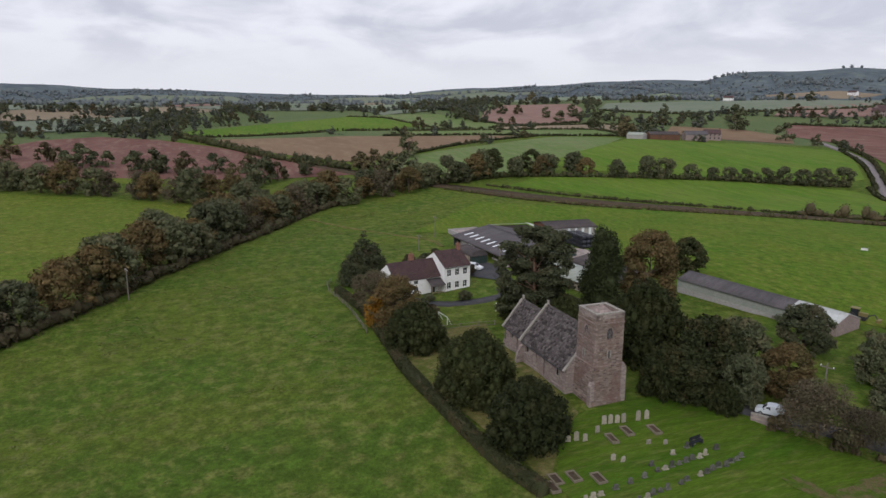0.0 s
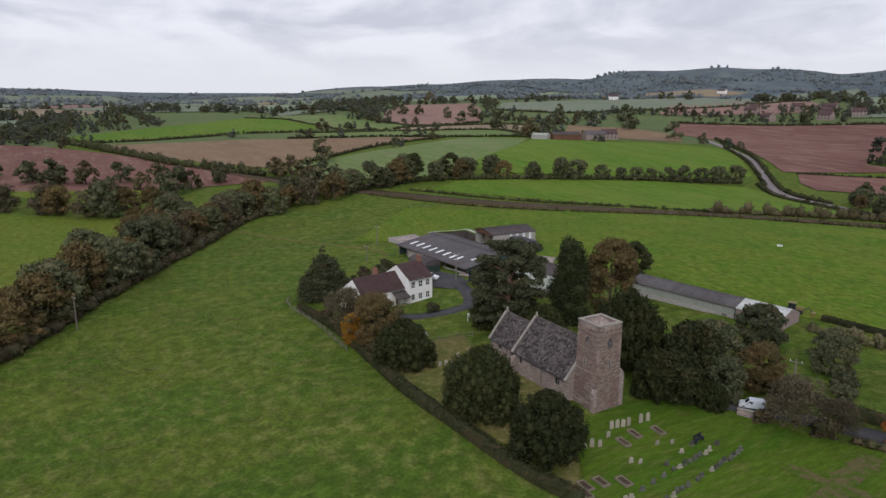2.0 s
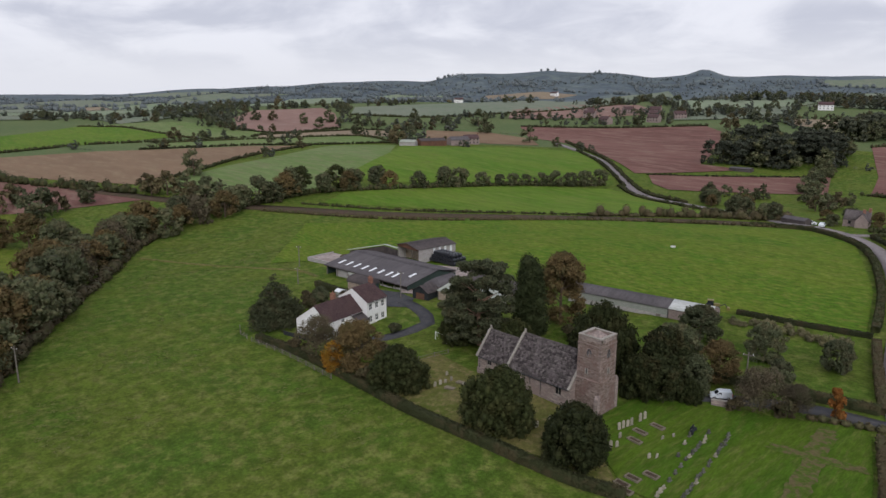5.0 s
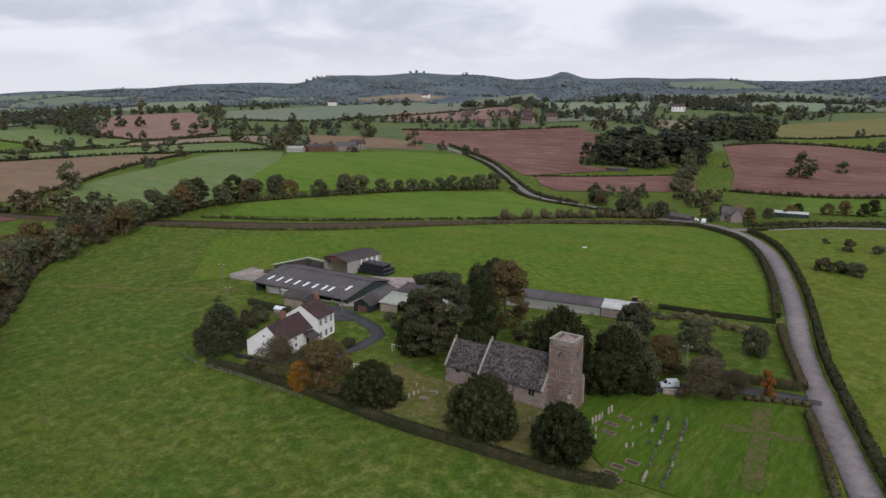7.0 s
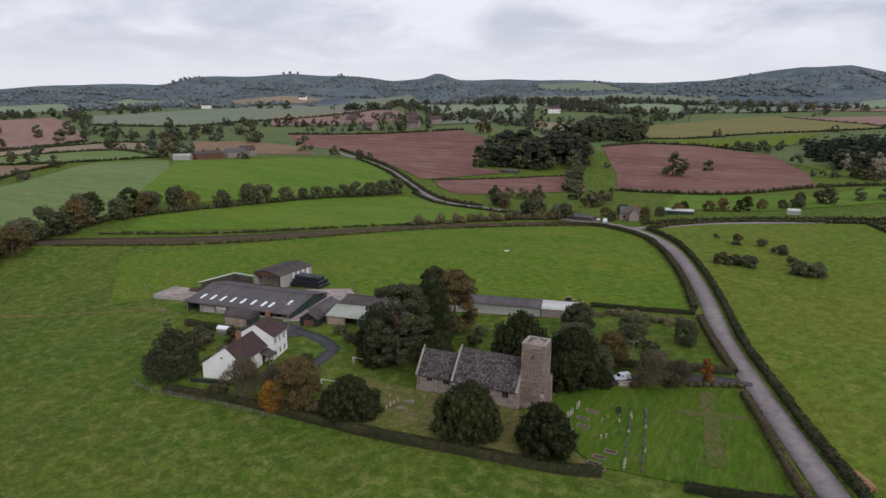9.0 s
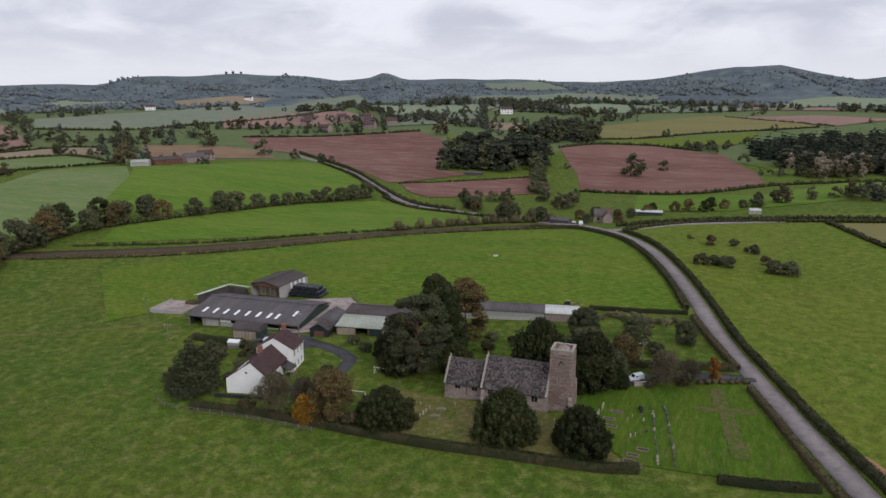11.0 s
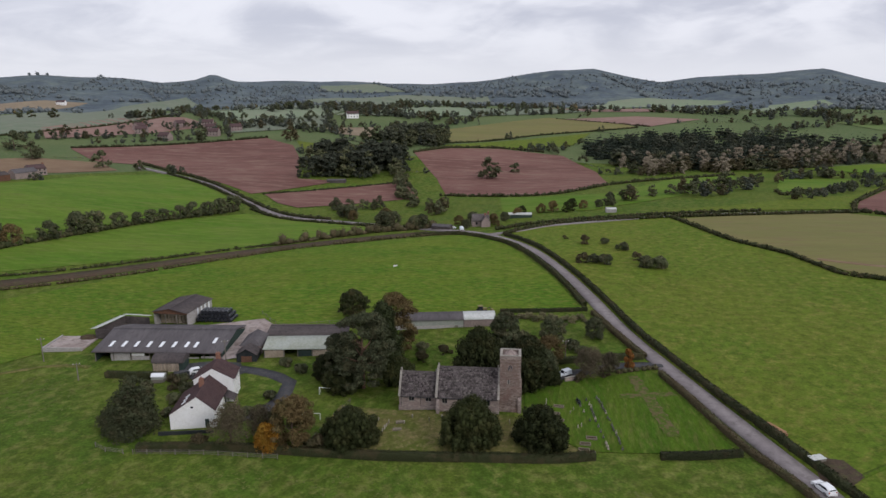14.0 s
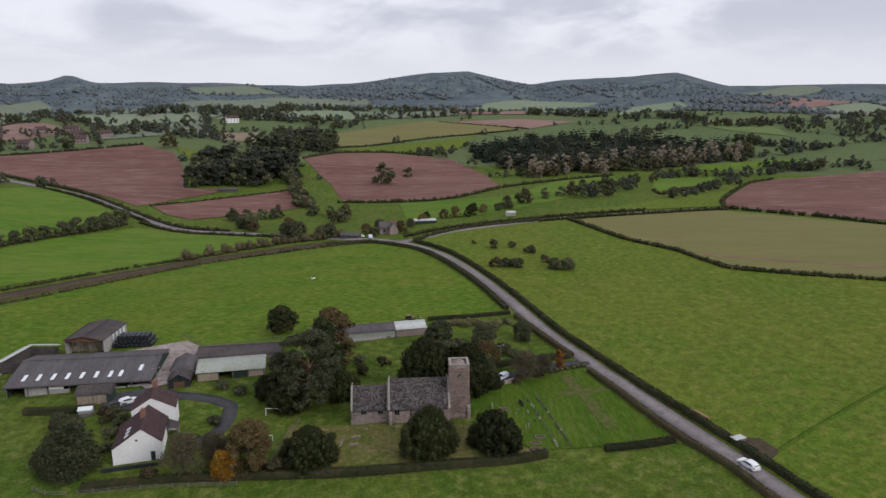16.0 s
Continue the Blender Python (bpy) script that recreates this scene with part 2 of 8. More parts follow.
M_BED = foliage("dry_garden_plants", (0.10, 0.095, 0.045), (0.25, 0.225, 0.14), (0.13, 0.15, 0.06), 0.4)
M_TWIG = foliage("thin_brown_twigs", (0.055, 0.045, 0.03), (0.125, 0.105, 0.07), (0.085, 0.09, 0.042), 0.3)
M_HEDGE = foliage("hedge_foliage", (0.020, 0.027, 0.012), (0.058, 0.064, 0.026), (0.074, 0.058, 0.032), 0.3)
M_BROWNHEDGE = foliage("brown_hedge_foliage", (0.045, 0.038, 0.022), (0.11, 0.09, 0.05), (0.06, 0.07, 0.03), 0.3)
# Hill woods: leaves paled and blued to stand in for distance haze.
M_HAZYWOOD = foliage("haze_blued_hill_woods", (0.135, 0.160, 0.176), (0.190, 0.216, 0.222), (0.19, 0.205, 0.19), 0.25)
# Distant hedgerow trees: paler, greyer leaves with haze put into the colour.
M_HAZEDTREES = foliage("hazed_distant_foliage", (0.072, 0.088, 0.074), (0.130, 0.146, 0.116), (0.150, 0.138, 0.105), 0.25)
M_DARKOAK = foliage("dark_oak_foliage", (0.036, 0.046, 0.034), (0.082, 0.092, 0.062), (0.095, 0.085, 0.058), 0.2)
M_LARCH = foliage("larch_foliage", (0.23, 0.195, 0.15), (0.36, 0.31, 0.24), (0.26, 0.24, 0.165), 0.3)
M_TUFT = foliage("rushy_grass_tufts", (0.075, 0.112, 0.018), (0.150, 0.165, 0.045), (0.17, 0.17, 0.06), 0.3)
M_SPRUCE = foliage("spruce_foliage", (0.022, 0.034, 0.026), (0.052, 0.066, 0.048), (0.055, 0.06, 0.04), 0.2)
M_OLIVE = foliage("olive_field_tree_foliage", (0.046, 0.058, 0.032), (0.100, 0.114, 0.060), (0.125, 0.108, 0.062), 0.3)
M_QUOIN = surface("worn_corner_stone", [(0.27, 0.21, 0.185), (0.22, 0.165, 0.145), (0.17, 0.13, 0.115)], big=0.6, fine=3.0, bump=0.3, object_space=True, random=0.25)
M_BARK = surface("bark", [(0.10, 0.075, 0.055), (0.14, 0.10, 0.075), (0.075, 0.06, 0.05)], big=0.8, fine=4.0, bump=0.6, object_space=True)
M_PINEBARK = surface("reddish_pine_bark", [(0.18, 0.11, 0.08), (0.22, 0.14, 0.10), (0.13, 0.085, 0.065)], big=0.8, fine=4.0, bump=0.6, object_space=True)
# buildings
M_STONE = masonry("pinkish_sandstone_rubble", [(0.32, 0.25, 0.215), (0.125, 0.090, 0.078)], (0.235, 0.185, 0.16), 0.55, 0.24, mottling=(0.19, 0.120, 0.102), joint=0.03, bump=0.9)
M_STONEGREY = masonry("grey_sandstone_rubble", [(0.37, 0.30, 0.27), (0.20, 0.158, 0.145)], (0.29, 0.245, 0.225), 0.55, 0.24, mottling=(0.255, 0.195, 0.175))
M_ASHLAR = surface("pale_dressed_stone", [(0.34, 0.31, 0.275), (0.27, 0.245, 0.215), (0.19, 0.175, 0.15)], big=0.6, fine=3.0, bump=0.3, object_space=True, grain=0.5)
M_SLATE = surface("lichened_stone_slates", [(0.080, 0.066, 0.067), (0.105, 0.090, 0.088), (0.165, 0.148, 0.138)], big=0.5, fine=2.4, bump=0.5, object_space=True, random=0.5, grain=0.6)
M_TILE = surface("plum_roof_tiles", [(0.075, 0.048, 0.050), (0.095, 0.060, 0.060), (0.12, 0.085, 0.08)], big=0.5, fine=3.0, bump=0.3, object_space=True)
M_WHITE = surface("white_render", [(0.80, 0.79, 0.79), (0.76, 0.75, 0.74), (0.70, 0.69, 0.67)], big=0.4, fine=2.0, bump=0.1, object_space=True, grain=0.08)
M_BRICK = surface("red_chimney_brick", [(0.26, 0.12, 0.085), (0.20, 0.10, 0.075), (0.30, 0.18, 0.13)], big=1.5, fine=6.0, bump=0.4, object_space=True)
M_FIBRE = surface("grey_fibre_cement_roof", [(0.098, 0.089, 0.094), (0.125, 0.114, 0.118), (0.076, 0.069, 0.069)], big=0.15, fine=1.2, bump=0.2, object_space=True, streak=(0, 2.5, 0.4))
M_FIBREDK = surface("dark_sheet_roof", [(0.075, 0.063, 0.063), (0.10, 0.085, 0.082), (0.055, 0.05, 0.05)], big=0.2, fine=1.2, bump=0.2, object_space=True)
M_PALEROOF = surface("pale_mossy_sheet_roof", [(0.33, 0.35, 0.31), (0.29, 0.31, 0.25), (0.38, 0.39, 0.36)], big=0.25, fine=1.5, bump=0.2, object_space=True)
M_WHITEROOF = surface("white_sheet_roof", [(0.52, 0.53, 0.52), (0.46, 0.47, 0.45), (0.38, 0.39, 0.35)], big=0.25, fine=1.5, bump=0.15, object_space=True)
M_SHEDWALL = surface("grey_green_cladding", [(0.27, 0.29, 0.26), (0.31, 0.32, 0.29), (0.22, 0.235, 0.21)], big=0.3, fine=2.0, bump=0.2, object_space=True, streak=(0, 3.0, 1.0))
M_BLOCK = surface("concrete_blockwork", [(0.38, 0.36, 0.35), (0.33, 0.31, 0.30), (0.26, 0.24, 0.22)], big=0.4, fine=2.0, bump=0.2, object_space=True)
M_PINKWALL = surface("pinkish_block_wall", [(0.30, 0.235, 0.22), (0.26, 0.205, 0.19), (0.20, 0.16, 0.14)], big=0.4, fine=2.0, bump=0.2, object_space=True)
M_BLACKBOARD = surface("black_weatherboard", [(0.022, 0.026, 0.028), (0.032, 0.036, 0.037), (0.05, 0.05, 0.05)], big=0.5, fine=3.0, bump=0.3, object_space=True)
M_DKGREEN = surface("dark_green_sheeting", [(0.030, 0.048, 0.042), (0.04, 0.06, 0.052), (0.05, 0.06, 0.055)], big=0.4, fine=2.5, bump=0.2, object_space=True)
M_BOARDS = surface("weathered_boards", [(0.36, 0.30, 0.24), (0.29, 0.235, 0.18), (0.20, 0.15, 0.11)], big=0.5, fine=2.5, bump=0.3, object_space=True, random=0.2)
M_RUSTY = surface("rusty_sheeting", [(0.16, 0.085, 0.055), (0.12, 0.065, 0.045), (0.085, 0.055, 0.045)], big=0.4, fine=2.0, bump=0.2, object_space=True)
M_SKYLIGHT = plain("translucent_rooflight", (0.72, 0.74, 0.76), 0.3)
M_GLASS = plain("dark_window_glass", (0.02, 0.023, 0.028), 0.08)
M_FRAME = plain("white_painted_frame", (0.75, 0.75, 0.74), 0.5)
M_LEAD = plain("lead_grey", (0.16, 0.16, 0.17), 0.6)
M_BLACKWRAP = surface("black_bale_wrap", [(0.012, 0.013, 0.017), (0.018, 0.02, 0.025), (0.03, 0.032, 0.04)], rough=0.3, big=0.8, fine=4.0, bump=0.3, object_space=True, spec=0.5)
M_WOODGREY = surface("weathered_grey_wood", [(0.17, 0.15, 0.13), (0.20, 0.18, 0.155), (0.12, 0.105, 0.09)], big=0.8, fine=4.0, bump=0.3, object_space=True)
M_HEADSTONE = surface("lichened_headstone", [(0.31, 0.28, 0.22), (0.25, 0.23, 0.18), (0.37, 0.34, 0.27)], big=0.8, fine=4.0, bump=0.3, object_space=True, random=0.2)
M_GRANITE = surface("dark_polished_granite", [(0.075, 0.076, 0.062), (0.11, 0.11, 0.09), (0.15, 0.148, 0.125)], rough=0.65, big=2.0, fine=9.0, bump=0.05, object_space=True, random=0.4)
M_KERB = surface("grave_kerb_stone", [(0.22, 0.185, 0.14), (0.18, 0.155, 0.115), (0.13, 0.115, 0.085)], big=0.8, fine=4.0, bump=0.3, object_space=True)
M_CARWHITE = plain("white_car_paint", (0.78, 0.79, 0.80), 0.25)
M_CARSILVER = plain("silver_car_paint", (0.62, 0.66, 0.70), 0.3)
M_TYRE = plain("black_rubber", (0.015, 0.015, 0.016), 0.8)
M_RIM = plain("grey_alloy", (0.35, 0.35, 0.36), 0.4, 0.6)
M_LAMPRED = plain("red_lamp_glass", (0.3, 0.015, 0.012), 0.3)
M_LAMPWHITE = plain("clear_lamp_glass", (0.6, 0.62, 0.64), 0.2)
M_DARKPLASTIC = plain("dark_plastic_and_opening_shade", (0.03, 0.03, 0.032), 0.6)
M_SHEEP = surface("white_trough_enamel", [(0.7, 0.69, 0.66), (0.6, 0.59, 0.56), (0.5, 0.48, 0.44)], big=1, fine=4, bump=0.2, object_space=True)

# ---- the lie of the land ----
KNOLLS = [(-11, 0, 20, 2.7), (-10, 10, 45, -1.3), (-70, 0, 50, 1.8), (40, -15, 45, 1.5), (-40, 95, 55, 3.2), (30, 95, 55, -2.0), (-110, 30, 60, -2.3),
          (0, -80, 80, -6.3), (-120, -60, 90, -0.2), (-20, 160, 70, 2.1), (-130, 215, 80, -3.9), (-320, 220, 90, 9.0), (-310, 80, 90, -0.7),
          (-450, 60, 150, 2.5), (80, 290, 90, 5.2), (-30, 350, 90, -6.5), (-150, 340, 90, 1.1), (-90, 450, 90, 9.4), (-230, 790, 200, 9.4),
          (150, 150, 120, 4.8), (200, 0, 120, 2.2), (-230, -40, 90, -4.7)]
VALE = (35.0, -95.0)
# bearing from the vale and height of the hills that ring it
RIM_AZ = [-130, -99.6, -96, -92.5, -87, -83, -77, -71, -69.2, -64.3, -60.4, -56.5, -51.8, -47.2, -44.9, -41.5, -37.4, -33.6, -29.7, -27.1, -25.8, -24.3, -15.7, -9.1, -5, -1.9, 1.5, 4.5, 7, 9.7, 12.3, 17.7, 21.1, 23.2, 24.9, 35.3, 70]
RIM_Z = [45, 53, 51, 45, 44, 37, 35, 35, 44, 54, 58, 62, 72, 71, 84, 87, 93, 90, 78, 83, 95, 82, 79, 74, 78, 88, 101, 103, 88, 75, 86, 91, 98, 82, 71, 71, 50]
RIM_D = 1680.0


def smooth(a, b, v):
    s = np.clip((v - a) / (b - a), 0, 1)
    return s * s * (3 - 2 * s)


def land(x, y):
    """The ground's height."""
    x, y = np.asarray(x, float), np.asarray(y, float)
    dx, dy = x - VALE[0], y - VALE[1]
    d = np.hypot(dx, dy)
    bearing = np.degrees(np.arctan2(dx, dy))
    shelf = 20 + 13 * smooth(-78, -52, bearing)
    z = shelf * smooth(470, 1010, d)
    for a, b, s, h in KNOLLS:
        z = z + h * np.exp(-((x - a) ** 2 + (y - b) ** 2) / (2 * s * s))
    rim = 55 + (np.interp(bearing, RIM_AZ, RIM_Z) - 55) * 1.08 - shelf
    z = z + rim * smooth(1230, RIM_D, d) * (1 - 0.5 * smooth(1780, 3100, d))
    rough = smooth(600, 1400, d)
    return z + rough * (2.2 * np.sin(x * 0.011 + 0.7) * np.sin(y * 0.013) + 1.3 * np.sin(x * 0.031 + y * 0.021))


def at(x, y, up=0.0):
    return Vector((x, y, float(land(x, y)) + up))


# ---- mesh helpers ----
def finish(ob, material):
    ob.data.materials.append(material)
    return ob


def mesh_object(name, verts, faces, material, smooth_faces=False, parent=None):
    """A mesh from arrays; faces is an (n, 3) or (n, 4) array."""
    me = bpy.data.meshes.new(name)
    verts, faces = np.asarray(verts, np.float32), np.asarray(faces, np.int32)
    k = faces.shape[1]
    me.vertices.add(len(verts))
    me.vertices.foreach_set("co", verts.ravel())
    me.loops.add(faces.size)
    me.loops.foreach_set("vertex_index", faces.ravel())
    me.polygons.add(len(faces))
    me.polygons.foreach_set("loop_start", np.arange(0, faces.size, k, dtype=np.int32))
    me.polygons.foreach_set("loop_total", np.full(len(faces), k, np.int32))
    if smooth_faces:
        me.polygons.foreach_set("use_smooth", np.ones(len(faces), bool))
    me.update(calc_edges=True)
    me.materials.append(material)
    ob = new(name, me)
    ob.parent = parent
    return ob


def part(name, bm, material, parent, label=""):
    me = bpy.data.meshes.new(name)
    bmesh.ops.recalc_face_normals(bm, faces=bm.faces)
    bm.to_mesh(me)
    bm.free()
    me.materials.append(material)
    ob = new(name, me)
    ob.parent = parent
    return tagged(ob, label)


def box(bm, x0, x1, y0, y1, z0, z1, m=None):
    c = Matrix.Translation(((x0 + x1) / 2, (y0 + y1) / 2, (z0 + z1) / 2)) @ Matrix.Diagonal((abs(x1 - x0), abs(y1 - y0), abs(z1 - z0), 1))
    bmesh.ops.create_cube(bm, size=1, matrix=(m @ c) if m else c)
    return bm


def boxed(*sizes, m=None):
    return box(bmesh.new(), *sizes, m=m)


def prism(bm, outline, axis, a, b):
    """An outline in two axes pulled along the third from a to b."""
    put = {"x": lambda u, v, w: (w, u, v), "y": lambda u, v, w: (u, w, v), "z": lambda u, v, w: (u, v, w)}[axis]
    lo, hi = [bm.verts.new(put(u, v, a)) for u, v in outline], [bm.verts.new(put(u, v, b)) for u, v in outline]
    bm.faces.new(lo), bm.faces.new(hi)
    for i in range(len(outline)):
        j = (i + 1) % len(outline)
        bm.faces.new((lo[i], lo[j], hi[j], hi[i]))
    return bm


def rod(bm, p, q, r0, r1=None, sides=6):
    p, q = Vector(p), Vector(q)
    d = q - p
    m = Matrix.Translation((p + q) / 2) @ d.to_track_quat("Z", "Y").to_matrix().to_4x4()
    bmesh.ops.create_cone(bm, cap_ends=True, segments=sides, radius1=r0, radius2=r0 if r1 is None else r1, depth=d.length, matrix=m)
    return bm


def thing(name, place, turn=0.0, label="", category="", group="", kind=""):
    ob = new(name)
    ob.empty_display_size = 0.5
    ob.matrix_world = pose(place[0], place[1], place[2], 0, 0, turn)
    return tagged(ob, label, category, group, kind)


# ---- the ground, one sheet to the horizon ----
def build_ground():
    az = np.radians(np.r_[np.arange(-115, 50, 0.5), np.arange(50, 245, 5.0)])
    ring = [4.0]
    while ring[-1] < 4700:
        ring.append(ring[-1] + max(6.0, ring[-1] * 0.03))
    ring = np.array(ring)
    d, a = np.meshgrid(ring, az, indexing="ij")
    x, y = VALE[0] + d * np.sin(a), VALE[1] + d * np.cos(a)
    verts = np.stack([x, y, land(x, y)], -1).reshape(-1, 3)
    n, m = d.shape
    i, j = np.meshgrid(np.arange(n - 1), np.arange(m), indexing="ij")
    k = (j + 1) % m
    faces = np.stack([i * m + j, i * m + k, (i + 1) * m + k, (i + 1) * m + j], -1).reshape(-1, 4)
    verts = np.vstack([verts, [[*VALE, float(land(*VALE))]]])
    ground = mesh_object("ground", verts, faces[:, ::-1], M_MEADOW, True)
    hub = len(verts) - 1
    bm = bmesh.new()
    bm.from_mesh(ground.data)
    bm.verts.ensure_lookup_table()
    for j in range(m):
        bm.faces.new((bm.verts[hub], bm.verts[(j + 1) % m], bm.verts[j]))
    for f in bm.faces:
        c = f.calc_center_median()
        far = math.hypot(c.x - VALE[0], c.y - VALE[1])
        # Outer rings switch to covers with haze painted into their colour.
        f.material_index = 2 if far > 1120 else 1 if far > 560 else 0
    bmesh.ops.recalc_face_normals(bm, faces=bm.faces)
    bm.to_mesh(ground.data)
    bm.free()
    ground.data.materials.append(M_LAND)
    ground.data.materials.append(M_HAZYHILL)
    tagged(ground, "green tussocky meadow reaching out to wooded hills", "ground", kind="structure")


build_ground()


def curve_through(points, step=6.0):
    """A smooth line through the points, at even steps."""
    p = [np.array(q, float) for q in points]
    p = [2 * p[0] - p[1], *p, 2 * p[-1] - p[-2]]
    out = []
    for a, b, c, d in zip(p, p[1:], p[2:], p[3:]):
        n = max(1, int(np.linalg.norm(c - b) / step))
        for i in range(n):
            t = i / n
            out.append(0.5 * (2 * b + (c - a) * t + (2 * a - 5 * b + 4 * c - d) * t * t + (3 * b - a - 3 * c + d) * t**3))
    out.append(p[-2])
    return np.array(out)


def strip(name, points, width, material, lift, label, category, thick=0.12):
    line = curve_through(points, 3.0)
    tang = np.gradient(line, axis=0)
    side = np.stack([-tang[:, 1], tang[:, 0]], -1) / np.linalg.norm(tang, axis=1)[:, None]
    rows = []
    for off, drop in ((-0.5, thick + 0.3), (-0.5, 0), (0, -0.05), (0.5, 0), (0.5, thick + 0.3)):
        q = line + side * off * width
        rows.append(np.c_[q, land(line[:, 0], line[:, 1]) * 0.5 + land(q[:, 0], q[:, 1]) * 0.5 + lift - drop])
    verts = np.stack(rows, 1).reshape(-1, 3)
    n = len(line)
    i, j = np.meshgrid(np.arange(n - 1), np.arange(4), indexing="ij")
    faces = np.stack([i * 5 + j, i * 5 + j + 1, (i + 1) * 5 + j + 1, (i + 1) * 5 + j], -1).reshape(-1, 4)
    return tagged(mesh_object(name, verts, faces[:, ::-1], material), label, category, kind="structure")


OUTLINES = []


def field(name, corners, material, label, lift=0.2, cell=22.0, category="field"):
    """A field laid over the ground, with a clean edge."""
    OUTLINES.append(corners)
    bm = bmesh.new()
    bm.faces.new([bm.verts.new((x, y, 0)) for x, y in corners])
    bmesh.ops.triangulate(bm, faces=bm.faces[:])
    for _ in range(7):
        long = [e for e in bm.edges if e.calc_length() > cell]
        if not long:
            break
        bmesh.ops.subdivide_edges(bm, edges=long, cuts=1)
        bmesh.ops.triangulate(bm, faces=bm.faces[:])
    co = np.array([v.co[:2] for v in bm.verts])
    z = land(co[:, 0], co[:, 1])
    for v, h in zip(bm.verts, z):
        v.co.z = h + lift
    for f in bm.faces:
        f.normal_update()
        if f.normal.z < 0:
            f.normal_flip()
        f.smooth = True
    me = bpy.data.meshes.new(name)
    bm.to_mesh(me)
    bm.free()
    me.materials.append(material)
    return tagged(new(name, me), label, category, kind="structure")


# the fields near the church
field("field_north", [(-180, 62), (-119, 124), (-91, 141), (-24, 160), (-6, 142), (12, 95), (19, 66), (-4, 61), (-30, 52), (-72, 42), (-110, 50), (-135, 20)], M_NORTH, "fresh green pasture behind the farm buildings", 0.12, 12)
field("field_east", [(57, -40), (49, -6), (37, 28), (24, 75), (17, 101), (3, 141), (-8, 160), (17, 179), (69, 193), (83, 148), (97, 127), (108, 98), (152, 76), (330, 20), (330, -200), (120, -160)], M_EAST, "wide olive-green pasture beside the lane", 0.12, 16)
field("churchyard_lawn", [(14, -13), (27, -12.5), (41, -10.5), (36, 10), (31.5, 25), (22, 20), (9, 15), (2, 8), (2, -3), (6, -8)], M_LAWN, "bright mown churchyard lawn with grave rows", 0.14, 5, "lawn")
field("churchyard_rough", [(-40, -16), (-15, -17), (13.5, -13.5), (6, -8), (2, -3), (-2, -2.4), (-26, -1), (-38, 2)], M_ROUGH, "uncut brownish churchyard grass round the old graves", 0.16, 4, "grass")
field("orchard_lawn", [(-44, 20), (-30, 26), (-8, 18), (3, 20), (26, 31), (19, 59), (-4, 59), (-28, 42), (-40, 30)], M_MEADOW, "green paddock lawn behind the church", 0.14, 6, "lawn")
field("farm_garden", [(-76, -14), (-40, -14), (-34, 2), (-36, 14), (-48, 24), (-62, 22), (-72, 10), (-84, 12), (-84, -6)], M_MEADOW, "garden lawn round the white farmhouse", 0.13, 6, "lawn")
def ragged(cx, cy, rx, ry, turn, seed):
    """A ragged patch outline."""
    r = np.random.default_rng(seed)
    c, d = math.cos(radians(turn)), math.sin(radians(turn))
    out = []
    for a in np.linspace(0, 2 * math.pi, 40, endpoint=False):
        k = r.uniform(0.72, 1.15)
        u, v = rx * k * math.copysign(abs(math.cos(a)) ** 0.6, math.cos(a)), ry * k * math.copysign(abs(math.sin(a)) ** 0.6, math.sin(a))
        out.append((cx + u * c - v * d, cy + u * d + v * c))
    return out


for n, (cx, cy, rx, ry, tn) in enumerate(((28.5, 10.8, 6.5, 1.1, 9), (27.6, 16.5, 1.6, 5.0, 8), (29.2, 7.0, 1.5, 4.5, 8), (30.2, -1.0, 1.7, 5.5, 8))):
    field(f"dead_grass_{n + 1}", ragged(cx, cy, rx, ry, tn, n), M_DEAD, "ragged strip of dead brown mown grass", 0.19 + 0.012 * n, 3, "grass")
# beyond the railway and the lane
field("field_mid_green", [(-209, 90), (-166, 116), (-127, 141), (-66, 186), (-96, 212), (-127, 224), (-150, 231), (-175, 205), (-210, 140), (-222, 110)], M_BRIGHT, "long bright green field above the railway", 0.2)
field("field_hill_green", [(-257, 135), (-306, 208), (-345, 252), (-318, 270), (-300, 322), (-256, 346), (-218, 314), (-170, 263), (-165, 238), (-200, 180), (-230, 140)], M_BRIGHT, "bright green crop on the hill below the farm", 0.25)
field("field_pale", [(-348, 248), (-375, 226), (-384, 213), (-354, 155), (-340, 108), (-313, 54), (-275, 61), (-235, 95), (-257, 135), (-306, 208)], M_PALE, "pale green crop field", 0.22)
field("field_brown", [(-506, -30), (-503, 84), (-475, 140), (-448, 182), (-403, 209), (-372, 141), (-339, 91), (-317, 49), (-352, 27), (-394, 6)], M_BROWN, "brown stubble field with a lone oak", 0.25)
field("field_red_west", [(-534, -145), (-555, -107), (-517, -62), (-447, -25), (-369, 3), (-328, 22), (-277, 34), (-282, -14), (-299, -65), (-316, -114), (-400, -190)], M_RED, "ploughed red earth field", 0.25)
field("field_green_west", [(-574, -53), (-642, 28), (-713, 134), (-675, 162), (-565, 175), (-556, 96), (-546, 64), (-529, 6), (-534, -41)], M_BRIGHT, "bright green rounded hill field", 0.4)
field("field_pale_west", [(-715, 144), (-709, 185), (-680, 230), (-595, 238), (-531, 248), (-516, 203), (-549, 180), (-662, 171)], M_PALE, "pale green pasture on the rounded hill", 0.4)
field("field_strip", [(-493, 113), (-530, 140), (-499, 213), (-453, 293), (-369, 265), (-398, 223), (-451, 189), (-480, 143)], M_PALE, "narrow pale green field", 0.3)
field("field_strip_tan", [(-505, 218), (-525, 233), (-497, 327), (-465, 345), (-434, 309), (-461, 299)], M_TAN, "narrow tan stubble field", 0.3)
